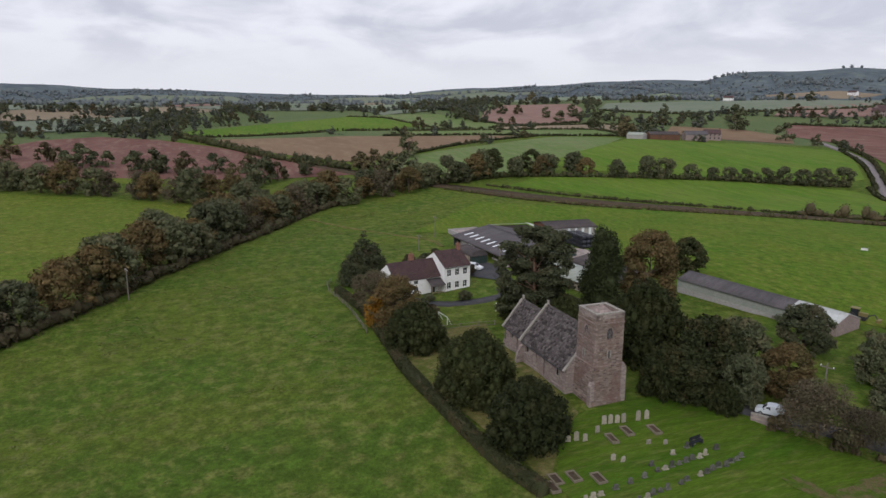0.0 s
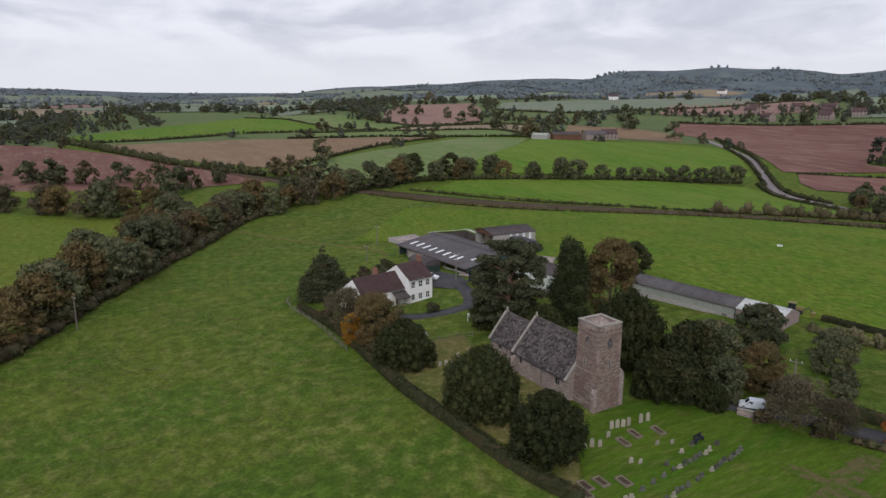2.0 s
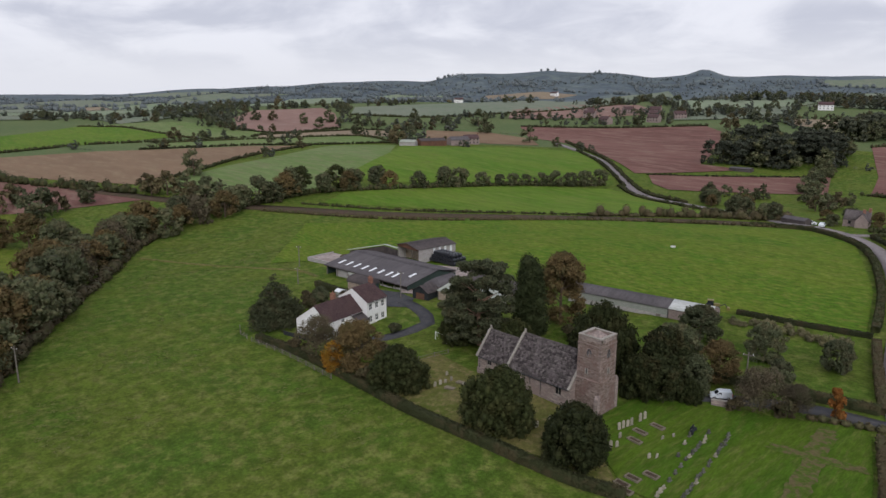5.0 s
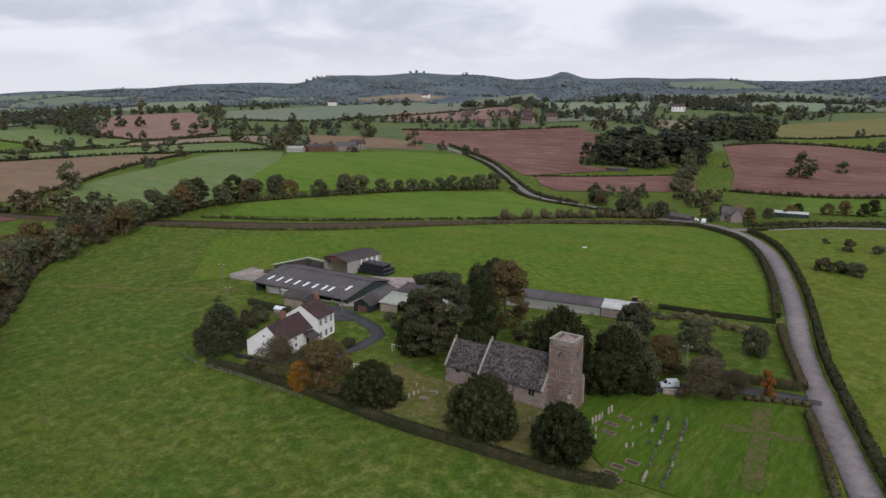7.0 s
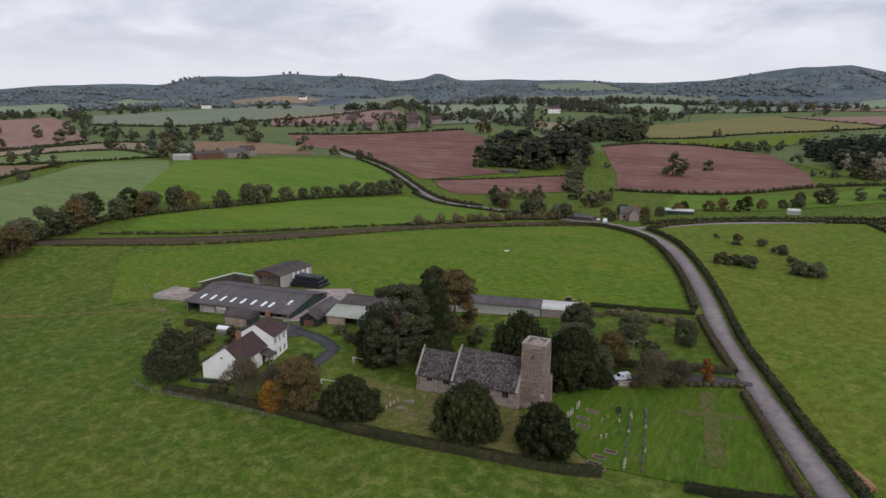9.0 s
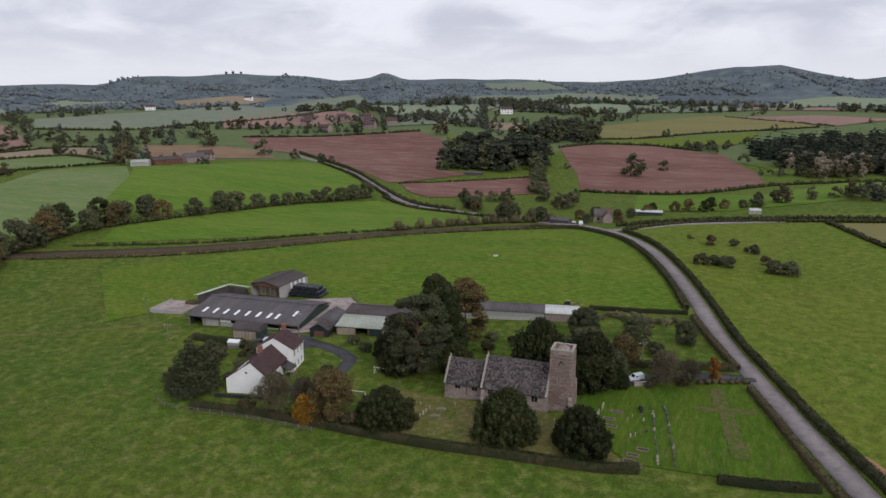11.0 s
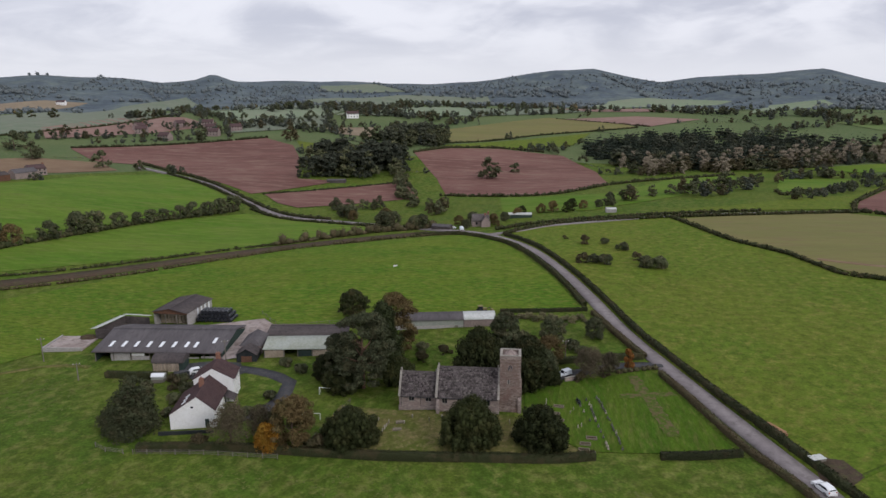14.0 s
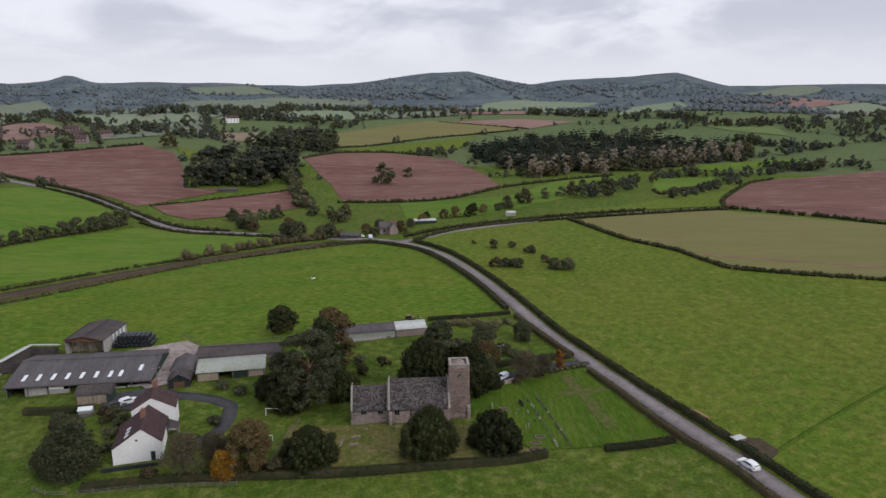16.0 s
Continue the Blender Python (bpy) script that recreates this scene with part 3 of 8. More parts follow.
field("field_pink", [(-579, 239), (-677, 286), (-730, 339), (-690, 411), (-626, 386), (-522, 320), (-525, 255)], M_HAZEPLOUGH, "ploughed field with scattered oaks, hazed to pinkish", 0.5)
field("field_wide_green", [(-605, 393), (-669, 446), (-661, 530), (-671, 835), (-414, 691), (-441, 592), (-496, 502), (-528, 445)], M_HAZEGREEN, "wide green field beyond the upper farm, dulled for haze", 0.5)
field("field_far_pasture", [(-791, 355), (-1073, 596), (-1009, 667), (-836, 551), (-751, 396)], M_HAZEPASTURE, "distant pasture below the ridge, paled for haze", 0.6)
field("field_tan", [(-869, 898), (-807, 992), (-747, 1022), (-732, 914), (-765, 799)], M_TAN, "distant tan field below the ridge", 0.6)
field("field_village_plough", [(-453, 492), (-499, 551), (-477, 643), (-398, 663), (-333, 602), (-374, 552)], M_HAZEPLOUGH, "plough beside the village, hazed to pinkish", 0.5)
field("field_hilltop_tan", [(-452, 372), (-388, 313), (-330, 330), (-300, 356), (-336, 392), (-398, 402)], M_BROWN, "brown stubble behind the upper farm", 0.35)
field("field_left", [(-75, -110), (-114, -66), (-160, -34), (-212, -30), (-243, -74), (-262, -120), (-200, -190), (-120, -190)], M_EAST, "pale green pasture behind the tree belt", 0.15)
field("field_left_far", [(-345, -130), (-303, -99), (-263, -43), (-262, -14), (-290, -20), (-340, -90), (-380, -150)], M_EAST, "strip of green pasture between tree belts", 0.2)
field("field_red_middle", [(-91, 458), (-65, 489), (-19, 506), (37, 487), (58, 409), (59, 332), (16, 292), (-46, 300), (-60, 364)], M_RED, "ploughed red field with a lone tree", 0.3)
field("field_red_big", [(-402, 453), (-330, 487), (-252, 542), (-211, 499), (-182, 427), (-158, 347), (-127, 343), (-170, 288), (-196, 313), (-237, 348), (-294, 387), (-345, 398)], M_RED, "large ploughed red field", 0.35)
field("field_brown_small", [(-162, 290), (-80, 349), (-63, 293), (-93, 275), (-129, 255), (-145, 266)], M_RED, "small reddish stubble field", 0.3)
field("field_valley", [(-12, 285), (23, 280), (57, 284), (104, 359), (154, 392), (146, 338), (107, 279), (70, 245), (36, 219), (-8, 215)], M_BRIGHT, "green valley pasture below the red field", 0.25)
field("field_contour", [(-88, 616), (-42, 668), (33, 748), (117, 699), (130, 677), (78, 646), (15, 606), (-37, 548), (-73, 523)], M_STUBBLE, "yellowish stubble on the far slope", 0.6)
field("field_contour_low", [(-71, 504), (14, 584), (74, 630), (49, 548), (-4, 504), (-17, 514), (-62, 496)], M_EAST, "olive pasture below the far stubble", 0.6)
field("field_contour_top", [(43, 738), (143, 775), (215, 744), (144, 681), (122, 695)], M_HAZEPLOUGH, "plough on the far slope, hazed to pinkish", 0.6)
field("field_far_green", [(115, 1037), (161, 1223), (243, 1259), (379, 1199), (269, 1081), (128, 952)], M_HAZEPASTURE, "distant green pasture", 0.7)
field("field_far_slope", [(287, 798), (422, 1136), (515, 1148), (512, 1102), (396, 935)], M_HAZEPASTURE, "distant sloping pasture", 0.7)
field("field_beyond_wood", [(342, 716), (388, 716), (423, 643), (405, 577), (364, 635)], M_PALE, "pale pasture beyond the plantation", 0.6)
field("field_below_wood", [(211, 432), (270, 450), (350, 461), (335, 429), (252, 412)], M_BRIGHT, "bright pasture below the plantation", 0.5)
field("field_hedged", [(180, 371), (234, 382), (218, 342), (152, 273), (148, 286)], M_BRIGHT, "small hedged green pasture", 0.4)
field("field_lane_side", [(48, 202), (107, 226), (189, 283), (240, 352), (186, 268), (162, 222), (72, 203)], M_EAST, "sloping pasture above the eastern lane", 0.3)
field("field_far_hazed", [(-418, 1200), (-251, 1289), (-69, 1299), (-54, 1199), (-199, 804)], M_HAZEGREEN, "distant green hillside, dulled for haze", 0.7)
field("field_village_tan", [(-212, 612), (-157, 623), (-149, 554), (-187, 573)], M_TAN, "small tan field by the village", 0.5)
field("field_village_green", [(-216, 526), (-186, 503), (-143, 488), (-151, 466), (-189, 460)], M_EAST, "grass slope above the copse", 0.5)
field("field_far_teal", [(-624, 797), (-674, 1003), (-634, 1154), (-570, 1069), (-500, 715)], M_HAZEGREEN, "distant green field, dulled for haze", 0.7)
field("field_stubble_east", [(72, 191), (155, 209), (218, 172), (330, 60), (330, 25), (155, 80), (112, 99), (99, 128), (86, 149)], M_STUBBLE, "yellowish stubble field with faint tramlines", 0.2)
field("field_red_east", [(164, 221), (179, 252), (238, 339), (271, 365), (371, 390), (440, 250), (246, 178), (198, 196)], M_RED, "ploughed red field beside the lane", 0.3)

# lanes, railway bank, drive and yard
strip("lane", [(190, -330), (140, -220), (100, -130), (74, -76), (57, -38), (51.5, -22), (46, -6), (40.4, 11), (34.9, 28), (28.9, 48), (22.6, 75), (15.8, 100), (7.4, 125), (-1, 142), (-13, 158), (-24, 168)], 4.3, M_ROAD, 0.22, "narrow worn grey country lane between hedges", "road")
strip("lane_hill", [(-24, 168), (-33, 171), (-62, 192), (-93, 212), (-127, 227), (-154, 254), (-183, 285), (-214, 316), (-259, 351), (-300, 380)], 4.8, M_ROAD, 0.45, "pale lane climbing between the fields", "road")
strip("lane_east", [(-13, 158), (1, 168), (17, 180), (69, 197), (115, 205), (160, 216)], 3.6, M_ROAD, 0.3, "narrow hedged lane", "road")
strip("meadow_track", [(-172, -6), (-150, 4), (-132, 14), (-119, 20.5), (-108, 20)], 1.5, M_ROUGH, 0.14, "faint dark track through the meadow grass", "track", 0.02)
strip("pasture_track", [(60, -19), (70, -13), (82, -6), (98, 3), (130, 20)], 1.1, M_LAWN, 0.15, "faint worn tractor line in the pasture", "track", 0.02)
strip("stubble_line", [(106, 119), (120, 111), (134, 105), (163, 93), (210, 75), (300, 45)], 2.6, M_BROWN, 0.28, "reddish bare strip across the stubble", "track", 0.02)
strip("lane_verge", [(43.8, -10), (38.3, 9), (34.5, 22)], 1.0, M_EAST, 0.16, "grassy verge beside the lane", "verge", 0.02)
strip("church_drive", [(35, 27), (24, 26), (14, 21), (8, 17)], 3.2, M_DRIVE, 0.24, "short dark drive to the churchyard wall", "road")
strip("house_drive", [(-70, 20), (-63, 18.5), (-57, 16), (-53, 13), (-52.3, 7.5), (-53.4, 1), (-56.5, -3), (-60.5, -5)], 3.4, M_DRIVE, 0.25, "curved dark tarmac farmhouse drive", "road")
strip("railway_bank", [(-330, 20), (-250, 50), (-208, 73), (-170, 95), (-122, 130), (-90, 148), (-40, 166)], 9.0, M_SOIL, 0.25, "brown railway cutting bank of bare earth", "embankment")
field("farm_yard", [(-76, 24), (-71, 26), (-72, 38), (-67, 46), (-74, 53), (-84, 50), (-96, 47), (-96, 44), (-77, 43)], M_YARD, "stained pale concrete farm yard", 0.2, 5, "yard")
field("tarmac_yard", [(-84, 15), (-73, 12.5), (-66, 17), (-69, 23), (-76, 24), (-84, 22)], M_DRIVE, "dark tarmac yard behind the farmhouse", 0.19, 5, "yard")
field("pen_floor", [(-118, 39), (-109, 38), (-107, 50), (-116, 51)], M_SOIL, "muddy floor of the cattle pen", 0.17, 5, "yard")

# ---- trees and hedges ----
RNG = np.random.default_rng(7)


def leaves(centres, normals, size, rng, flat=0.6):
    """A small four-cornered leaf spray at every centre."""
    n = len(centres)
    wild = rng.normal(size=(n, 3))
    nor = normals * flat + wild * (1 - flat) * 0.8
    nor /= np.linalg.norm(nor, axis=1)[:, None] + 1e-9
    u = np.cross(nor, rng.normal(size=(n, 3)))
    u /= np.linalg.norm(u, axis=1)[:, None] + 1e-9
    v = np.cross(nor, u)
    s = (size * rng.uniform(0.6, 1.4, n))[:, None]
    a, b = u * s * 1.15, v * s * rng.uniform(0.3, 0.62, n)[:, None]
    bend = nor * s * 0.25
    verts = np.stack([centres - a - bend, centres - b, centres + a - bend, centres + b], 1).reshape(-1, 3)
    return verts, np.arange(4 * n).reshape(-1, 4)


def on_balls(lumps, n, rng, inside=0.25, down=0.15, deep_in=0.68):
    """Points and normals on the outer skin of a heap of ellipsoids, leaving out most that lie inside another."""
    c, r = np.array([l[:3] for l in lumps]), np.array([l[3:6] for l in lumps])
    area = (r[:, 0] * r[:, 2])
    pick = rng.choice(len(lumps), int(n * 1.7), p=area / area.sum())
    d = rng.normal(size=(len(pick), 3))
    d /= np.linalg.norm(d, axis=1)[:, None]
    d = d[keep := (d[:, 2] > -0.55) | (rng.random(len(d)) < down)]
    pick = pick[keep]
    p = c[pick] + d * r[pick] * rng.uniform(deep_in, 1.14, len(pick))[:, None]
    rel = (p[:, None] - c[None]) / r[None]
    deep = ((rel**2).sum(-1) < 0.42).any(1)
    ok = ~deep | (rng.random(len(p)) < inside)
    p, d = p[ok][:n], d[ok][:n]
    return p, d


def core_of(lumps, shrink=0.8):
    """Rough inner bodies, so that little light passes through."""
    t = (1 + 5**0.5) / 2
    ico = np.array([(-1, t, 0), (1, t, 0), (-1, -t, 0), (1, -t, 0), (0, -1, t), (0, 1, t), (0, -1, -t), (0, 1, -t), (t, 0, -1), (t, 0, 1), (-t, 0, -1), (-t, 0, 1)]) / math.hypot(1, t)
    tri = np.array([(0, 11, 5), (0, 5, 1), (0, 1, 7), (0, 7, 10), (0, 10, 11), (1, 5, 9), (5, 11, 4), (11, 10, 2), (10, 7, 6), (7, 1, 8), (3, 9, 4), (3, 4, 2), (3, 2, 6), (3, 6, 8), (3, 8, 9), (4, 9, 5), (2, 4, 11), (6, 2, 10), (8, 6, 7), (9, 8, 1)])
    verts = [ico * np.array(l[3:6]) * shrink + np.array(l[:3]) for l in lumps]
    faces = [np.c_[tri, tri[:, 2]] + 12 * i for i in range(len(lumps))]
    return np.vstack(verts), np.vstack(faces)


def joined_mesh(name, v, f, cv, tris, material):
    """Leaves and inner bodies in one mesh."""
    tris = tris + len(v)
    v = np.vstack([v, cv])
    me = bpy.data.meshes.new(name)
    loops = np.r_[f.ravel(), tris.ravel()].astype(np.int32)
    total = np.r_[np.full(len(f), 4), np.full(len(tris), 3)].astype(np.int32)
    me.vertices.add(len(v))
    me.vertices.foreach_set("co", v.astype(np.float32).ravel())
    me.loops.add(len(loops))
    me.loops.foreach_set("vertex_index", loops)
    me.polygons.add(len(total))
    me.polygons.foreach_set("loop_start", np.r_[0, np.cumsum(total)[:-1]].astype(np.int32))
    me.polygons.foreach_set("loop_total", total)
    me.update(calc_edges=True)
    me.materials.append(material)
    return me


def crown_mesh(name, lumps, n, size, material, rng, flat=0.6, core=0.8, inside=0.25, down=0.15):
    p, d = on_balls(lumps, n, rng, inside, down)
    v, f = leaves(p, d, size, rng, flat)
    cv, cf = core_of(lumps, core * 0.86) if core else (np.zeros((0, 3)), np.zeros((0, 4), int))
    return joined_mesh(name, v, f, cv, cf[:, :3], material)


def dome(rng, n, radius, z0, z1, top=0.5, fill=1.0, lump=0.42, uneven=0.22):
    """Lumps filling an uneven rounded crown between two heights."""
    out = []
    mid = z0 + (z1 - z0) * 0.42
    ph = rng.uniform(0, 6.28, 4)
    for _ in range(n):
        a, h = rng.uniform(0, 2 * math.pi), rng.uniform(0, 1) ** 0.85
        z = z0 + h * (z1 - z0)
        k = (z - mid) / ((z1 - mid) if z > mid else (mid - z0) * 1.35)
        reach = radius * math.sqrt(max(0.03, 1 - k * k * (1 - top * 0.15)))
        reach *= 1 + uneven * (math.sin(2 * a + ph[0] + h * 3) * 0.6 + math.sin(3 * a + ph[1] - h * 5) * 0.5 + rng.uniform(-0.4, 0.4))
        r = radius * lump * rng.uniform(0.6, 1.25)
        q = max(0.0, reach - r * 0.7) * rng.uniform(0.4, 1) ** 0.45 * fill
        out.append((q * math.cos(a), q * math.sin(a), min(z, z1 - r * 0.5 + rng.uniform(-0.2, 0.3) * r), r, r * rng.uniform(0.85, 1.15), r * rng.uniform(0.65, 0.95)))
    return out


def plumes(radius, height, n, low=0.03):
    """A dense evergreen of many upright plumes."""
    def make(rng):
        out, ph = [], rng.uniform(0, 6.28, 3)
        for i in range(n):
            f = rng.uniform(0, 1) ** 0.9
            a = rng.uniform(0, 6.28)
            reach = radius * (1 - f**2.4) ** 0.62 * (0.8 + 0.2 * min(1, f * 6)) * (1 + 0.13 * math.sin(2 * a + ph[0]) + 0.1 * math.sin(5 * a + ph[1] + f * 4))
            q = reach * rng.uniform(0.3, 1) ** 0.4
            s = radius * rng.uniform(0.09, 0.17)
            out.append((q * math.cos(a), q * math.sin(a), height * (low + (0.9 - low) * f), s, s * rng.uniform(0.8, 1.2), s * rng.uniform(1.2, 1.9)))
        for i in range(9):
            f = i / 9
            out.append((0, 0, height * (0.1 + 0.68 * f), radius * 0.75 * (1 - f**2.4) ** 0.6, radius * 0.75 * (1 - f**2.4) ** 0.6, height * 0.14))
        return out
    return make


def trunk_mesh(name, height, r, rng, limbs=6, spread=2.5, material=None, sides=8):
    bm = bmesh.new()
    bend = Vector((rng.uniform(-0.2, 0.2), rng.uniform(-0.2, 0.2), 0))
    rod(bm, (0, 0, -0.4), (0, 0, 0.5), r * 1.45, r, sides)
    rod(bm, (0, 0, 0.45), Vector((0, 0, height * 0.55)) + bend, r, r * 0.72, sides)
    rod(bm, Vector((0, 0, height * 0.54)) + bend, Vector((0, 0, height)) + bend * 2, r * 0.72, r * 0.3, sides)
    for i in range(limbs):
        a = i * 2.4 + rng.uniform(0, 1)
        z = height * rng.uniform(0.4, 0.85)
        s = spread * rng.uniform(0.6, 1)
        rod(bm, (0, 0, z), (s * math.cos(a), s * math.sin(a), z + s * rng.uniform(0.4, 0.9)), r * 0.38, r * 0.1, 5)
    me = bpy.data.meshes.new(name)
    bm.to_mesh(me)
    bm.free()
    me.materials.append(material or M_BARK)
    return me


KINDS = {}


def kind_of_tree(key, radius, height, lumps, n, size, material, trunk=0.25, low=0.12, flat=0.6, core=0.8, inside=0.25, limbs=6, seed=1, top=0.5, lump=0.42, bark=None, shape=None, down=0.15):
    rng = np.random.default_rng(seed)
    heap = shape(rng) if shape else dome(rng, lumps, radius, height * low, height, top, 1.0, lump)
    KINDS[key] = (crown_mesh(key + "_crown", heap, n, size, material, rng, flat, core, inside, down), trunk_mesh(key + "_trunk", height * 0.72, trunk, rng, limbs, radius * 0.6, bark), height)


def tree(key, x, y, name="tree", label="", category="tree", scale=1.0, turn=None, group="", sink=0.15, tall=1.0):
    crown, trunk, height = KINDS[key]
    root = thing(name, at(x, y, -sink), RNG.uniform(0, 360) if turn is None else turn, label, category, group)
    root.scale = (scale, scale, scale * tall)
    for n, me in (("trunk", trunk), ("crown", crown)):
        ob = new(n, me)
        ob.parent = root
    return root


def conifer_shape(radius, height, tiers, low):
    def make(rng):
        out = []
        for i in range(tiers):
            f = i / (tiers - 1)
            z, r = height * (low + (0.97 - low) * f), radius * (1 - f) ** 0.8 + 0.35
            for j in range(max(1, int(7 * (1 - f)) + 1)):
                a = j * 2.4 + i + rng.uniform(0, 0.6)
                q = r * rng.uniform(0.45, 0.75)
                s = r * rng.uniform(0.32, 0.5) + 0.25
                out.append((q * math.cos(a), q * math.sin(a), z + rng.uniform(-0.4, 0.4), s, s, s * 0.55))
        return out
    return make


def pine_shape(rng):
    """Broad clouds of needles on long limbs, with gaps and bare stems below."""
    out = []
    for i in range(96):
        z = rng.uniform(4.0, 17.0)
        reach = 6.6 * math.sqrt(max(0.08, 1 - ((z - 9.5) / 8.2) ** 2))
        a, q = rng.uniform(0, 6.28), reach * rng.uniform(0.25, 1)
        s = rng.uniform(0.7, 1.45)
        out.append((q * math.cos(a), q * math.sin(a), z, s, s * rng.uniform(0.8, 1.2), s * 0.65))
    for i in range(16):
        a, q = rng.uniform(0, 6.28), rng.uniform(3, 7.2)
        out.append((q * math.cos(a), q * math.sin(a), rng.uniform(2.2, 4.5), 1.3, 1.2, 0.6))
    return out


def column_shape(radius, height, n, low=0.03):
    def make(rng):
        out = []
        for i in range(n):
            f = rng.uniform(0, 1)
            z, r = height * (low + (0.94 - low) * f), radius * (1 - f**2.2 * 0.75)
            a, q = rng.uniform(0, 6.28), r * rng.uniform(0.3, 0.75)
            s = radius * rng.uniform(0.3, 0.45)
            out.append((q * math.cos(a), q * math.sin(a), z, s, s, s * 1.25))
        return out
    return make


kind_of_tree("yew", 5.4, 9.6, 0, 19500, 0.167, M_YEW, 0.5, shape=plumes(5.3, 10.0, 230), seed=2, down=0.8, flat=0.22, inside=0.12)
kind_of_tree("yew_b", 5.0, 8.4, 0, 11160, 0.2, M_YEW, 0.5, shape=plumes(5.0, 8.8, 200), seed=3, down=0.8, flat=0.22, inside=0.12)
kind_of_tree("pine", 7, 17.5, 0, 20250, 0.229, M_PINE, 0.42, shape=pine_shape, seed=4, core=0.66, inside=0.5, limbs=14, bark=M_PINEBARK, down=0.4, flat=0.22)
kind_of_tree("cypress", 4.6, 16.5, 0, 16200, 0.211, M_CYPRESS, 0.4, shape=column_shape(4.6, 16.5, 44), seed=5, down=0.6, flat=0.22)
kind_of_tree("cedar", 5.6, 12.0, 0, 16200, 0.211, M_CEDAR, 0.4, shape=conifer_shape(5.8, 12.0, 10, 0.1), seed=6, core=0.6, inside=0.5, down=0.5, flat=0.22)
kind_of_tree("broad", 5.0, 10.0, 130, 10098, 0.232, M_OAK, 0.3, 0.12, seed=7, core=0.7, inside=0.4, flat=0.22, lump=0.19)
kind_of_tree("broad_b", 4.4, 8.2, 115, 8262, 0.232, M_OAK, 0.3, 0.08, seed=8, core=0.7, inside=0.4, down=0.4, flat=0.22, lump=0.19)
kind_of_tree("olive", 4.4, 8.2, 115, 8600, 0.215, M_OLIVE, 0.25, 0.08, seed=28, core=0.6, inside=0.6, down=0.4, flat=0.22, lump=0.19)
kind_of_tree("autumn", 5.0, 10.5, 130, 11500, 0.185, M_GOLDEN, 0.28, 0.08, seed=9, core=0.62, inside=0.5, down=0.4, flat=0.22, lump=0.19)
kind_of_tree("thin", 4.2, 8.0, 26, 11340, 0.132, M_TWIG, 0.2, 0.12, seed=10, core=0.0, inside=1.0, limbs=14, flat=0.22)
kind_of_tree("orange", 2.2, 5.2, 60, 6400, 0.165, M_ORANGE, 0.14, 0.05, seed=11, core=0.0, inside=1.0, down=0.6, flat=0.22, lump=0.45)
kind_of_tree("rust", 1.4, 6.0, 0, 2880, 0.18, M_RUST, 0.12, shape=column_shape(1.5, 6.0, 16), seed=12, core=0.6, flat=0.22)
kind_of_tree("oak_mid", 6.0, 11.0, 44, 2600, 0.35, M_OAKMID, 0.35, 0.08, seed=13, core=0.75, down=0.3, lump=0.3, flat=0.28)
kind_of_tree("oak_mid_b", 5.2, 9.5, 40, 2350, 0.335, M_OAKMID, 0.35, 0.06, seed=14, core=0.75, down=0.3, lump=0.3, flat=0.28)
kind_of_tree("brown_mid", 5.4, 10.0, 40, 2500, 0.325, M_GOLDEN, 0.3, 0.06, seed=15, core=0.7, down=0.3, lump=0.3, flat=0.28)
kind_of_tree("dark_mid", 5.0, 11.0, 40, 2350, 0.335, M_YEW, 0.35, 0.05, seed=16, core=0.78, down=0.3, lump=0.3, flat=0.28)
kind_of_tree("thin_mid", 5.0, 9.0, 20, 2400, 0.29, M_TWIG, 0.25, 0.08, seed=17, core=0.45, inside=0.8, limbs=8)
kind_of_tree("shrub", 2.6, 3.4, 14, 1400, 0.26, M_OAKMID, 0.12, 0.02, seed=18, core=0.75, down=0.7)
kind_of_tree("shrub_thin", 2.2, 3.2, 12, 900, 0.3, M_BROWNHEDGE, 0.1, 0.02, seed=19, core=0.5, inside=0.7, down=0.6)
kind_of_tree("bed_plant", 2.2, 3.0, 12, 700, 0.26, M_BED, 0.08, 0.02, seed=33, core=0.5, inside=0.7, down=0.6)
kind_of_tree("oak_far", 6.0, 11.5, 15, 430, 0.78, M_OAKMID, 0.4, 0.06, seed=20, core=0.8, limbs=3, lump=0.32, flat=0.35)
kind_of_tree("oak_dark", 6.0, 12.5, 15, 430, 0.78, M_DARKOAK, 0.4, 0.04, seed=31, core=0.85, limbs=3, lump=0.3, flat=0.35)
kind_of_tree("oak_far_b", 6.5, 10.5, 15, 430, 0.78, M_OLIVE, 0.4, 0.06, seed=21, core=0.8, limbs=3, lump=0.32, flat=0.35)
kind_of_tree("brown_far", 5.6, 10.0, 19, 400, 0.75, M_AUTUMN, 0.4, 0.06, seed=22, core=0.75, limbs=3, lump=0.32, flat=0.35)
for n, (key, cover) in enumerate((("hedge_oak", M_HAZEDTREES), ("hedge_dark_oak", M_DARKOAK), ("hedge_olive_tree", M_OLIVE), ("hedge_brown_tree", M_AUTUMN))):
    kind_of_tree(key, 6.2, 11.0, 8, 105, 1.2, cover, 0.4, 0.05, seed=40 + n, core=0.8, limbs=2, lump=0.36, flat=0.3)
kind_of_tree("spruce_far", 3.6, 16.0, 0, 399, 0.825, M_SPRUCE, 0.3, shape=conifer_shape(3.8, 16.0, 6, 0.06), seed=23, core=0.8, limbs=2)
kind_of_tree("larch_far", 3.2, 14.0, 0, 399, 0.7, M_LARCH, 0.3, shape=column_shape(3.2, 14.0, 12), seed=24, core=0.5, limbs=2)


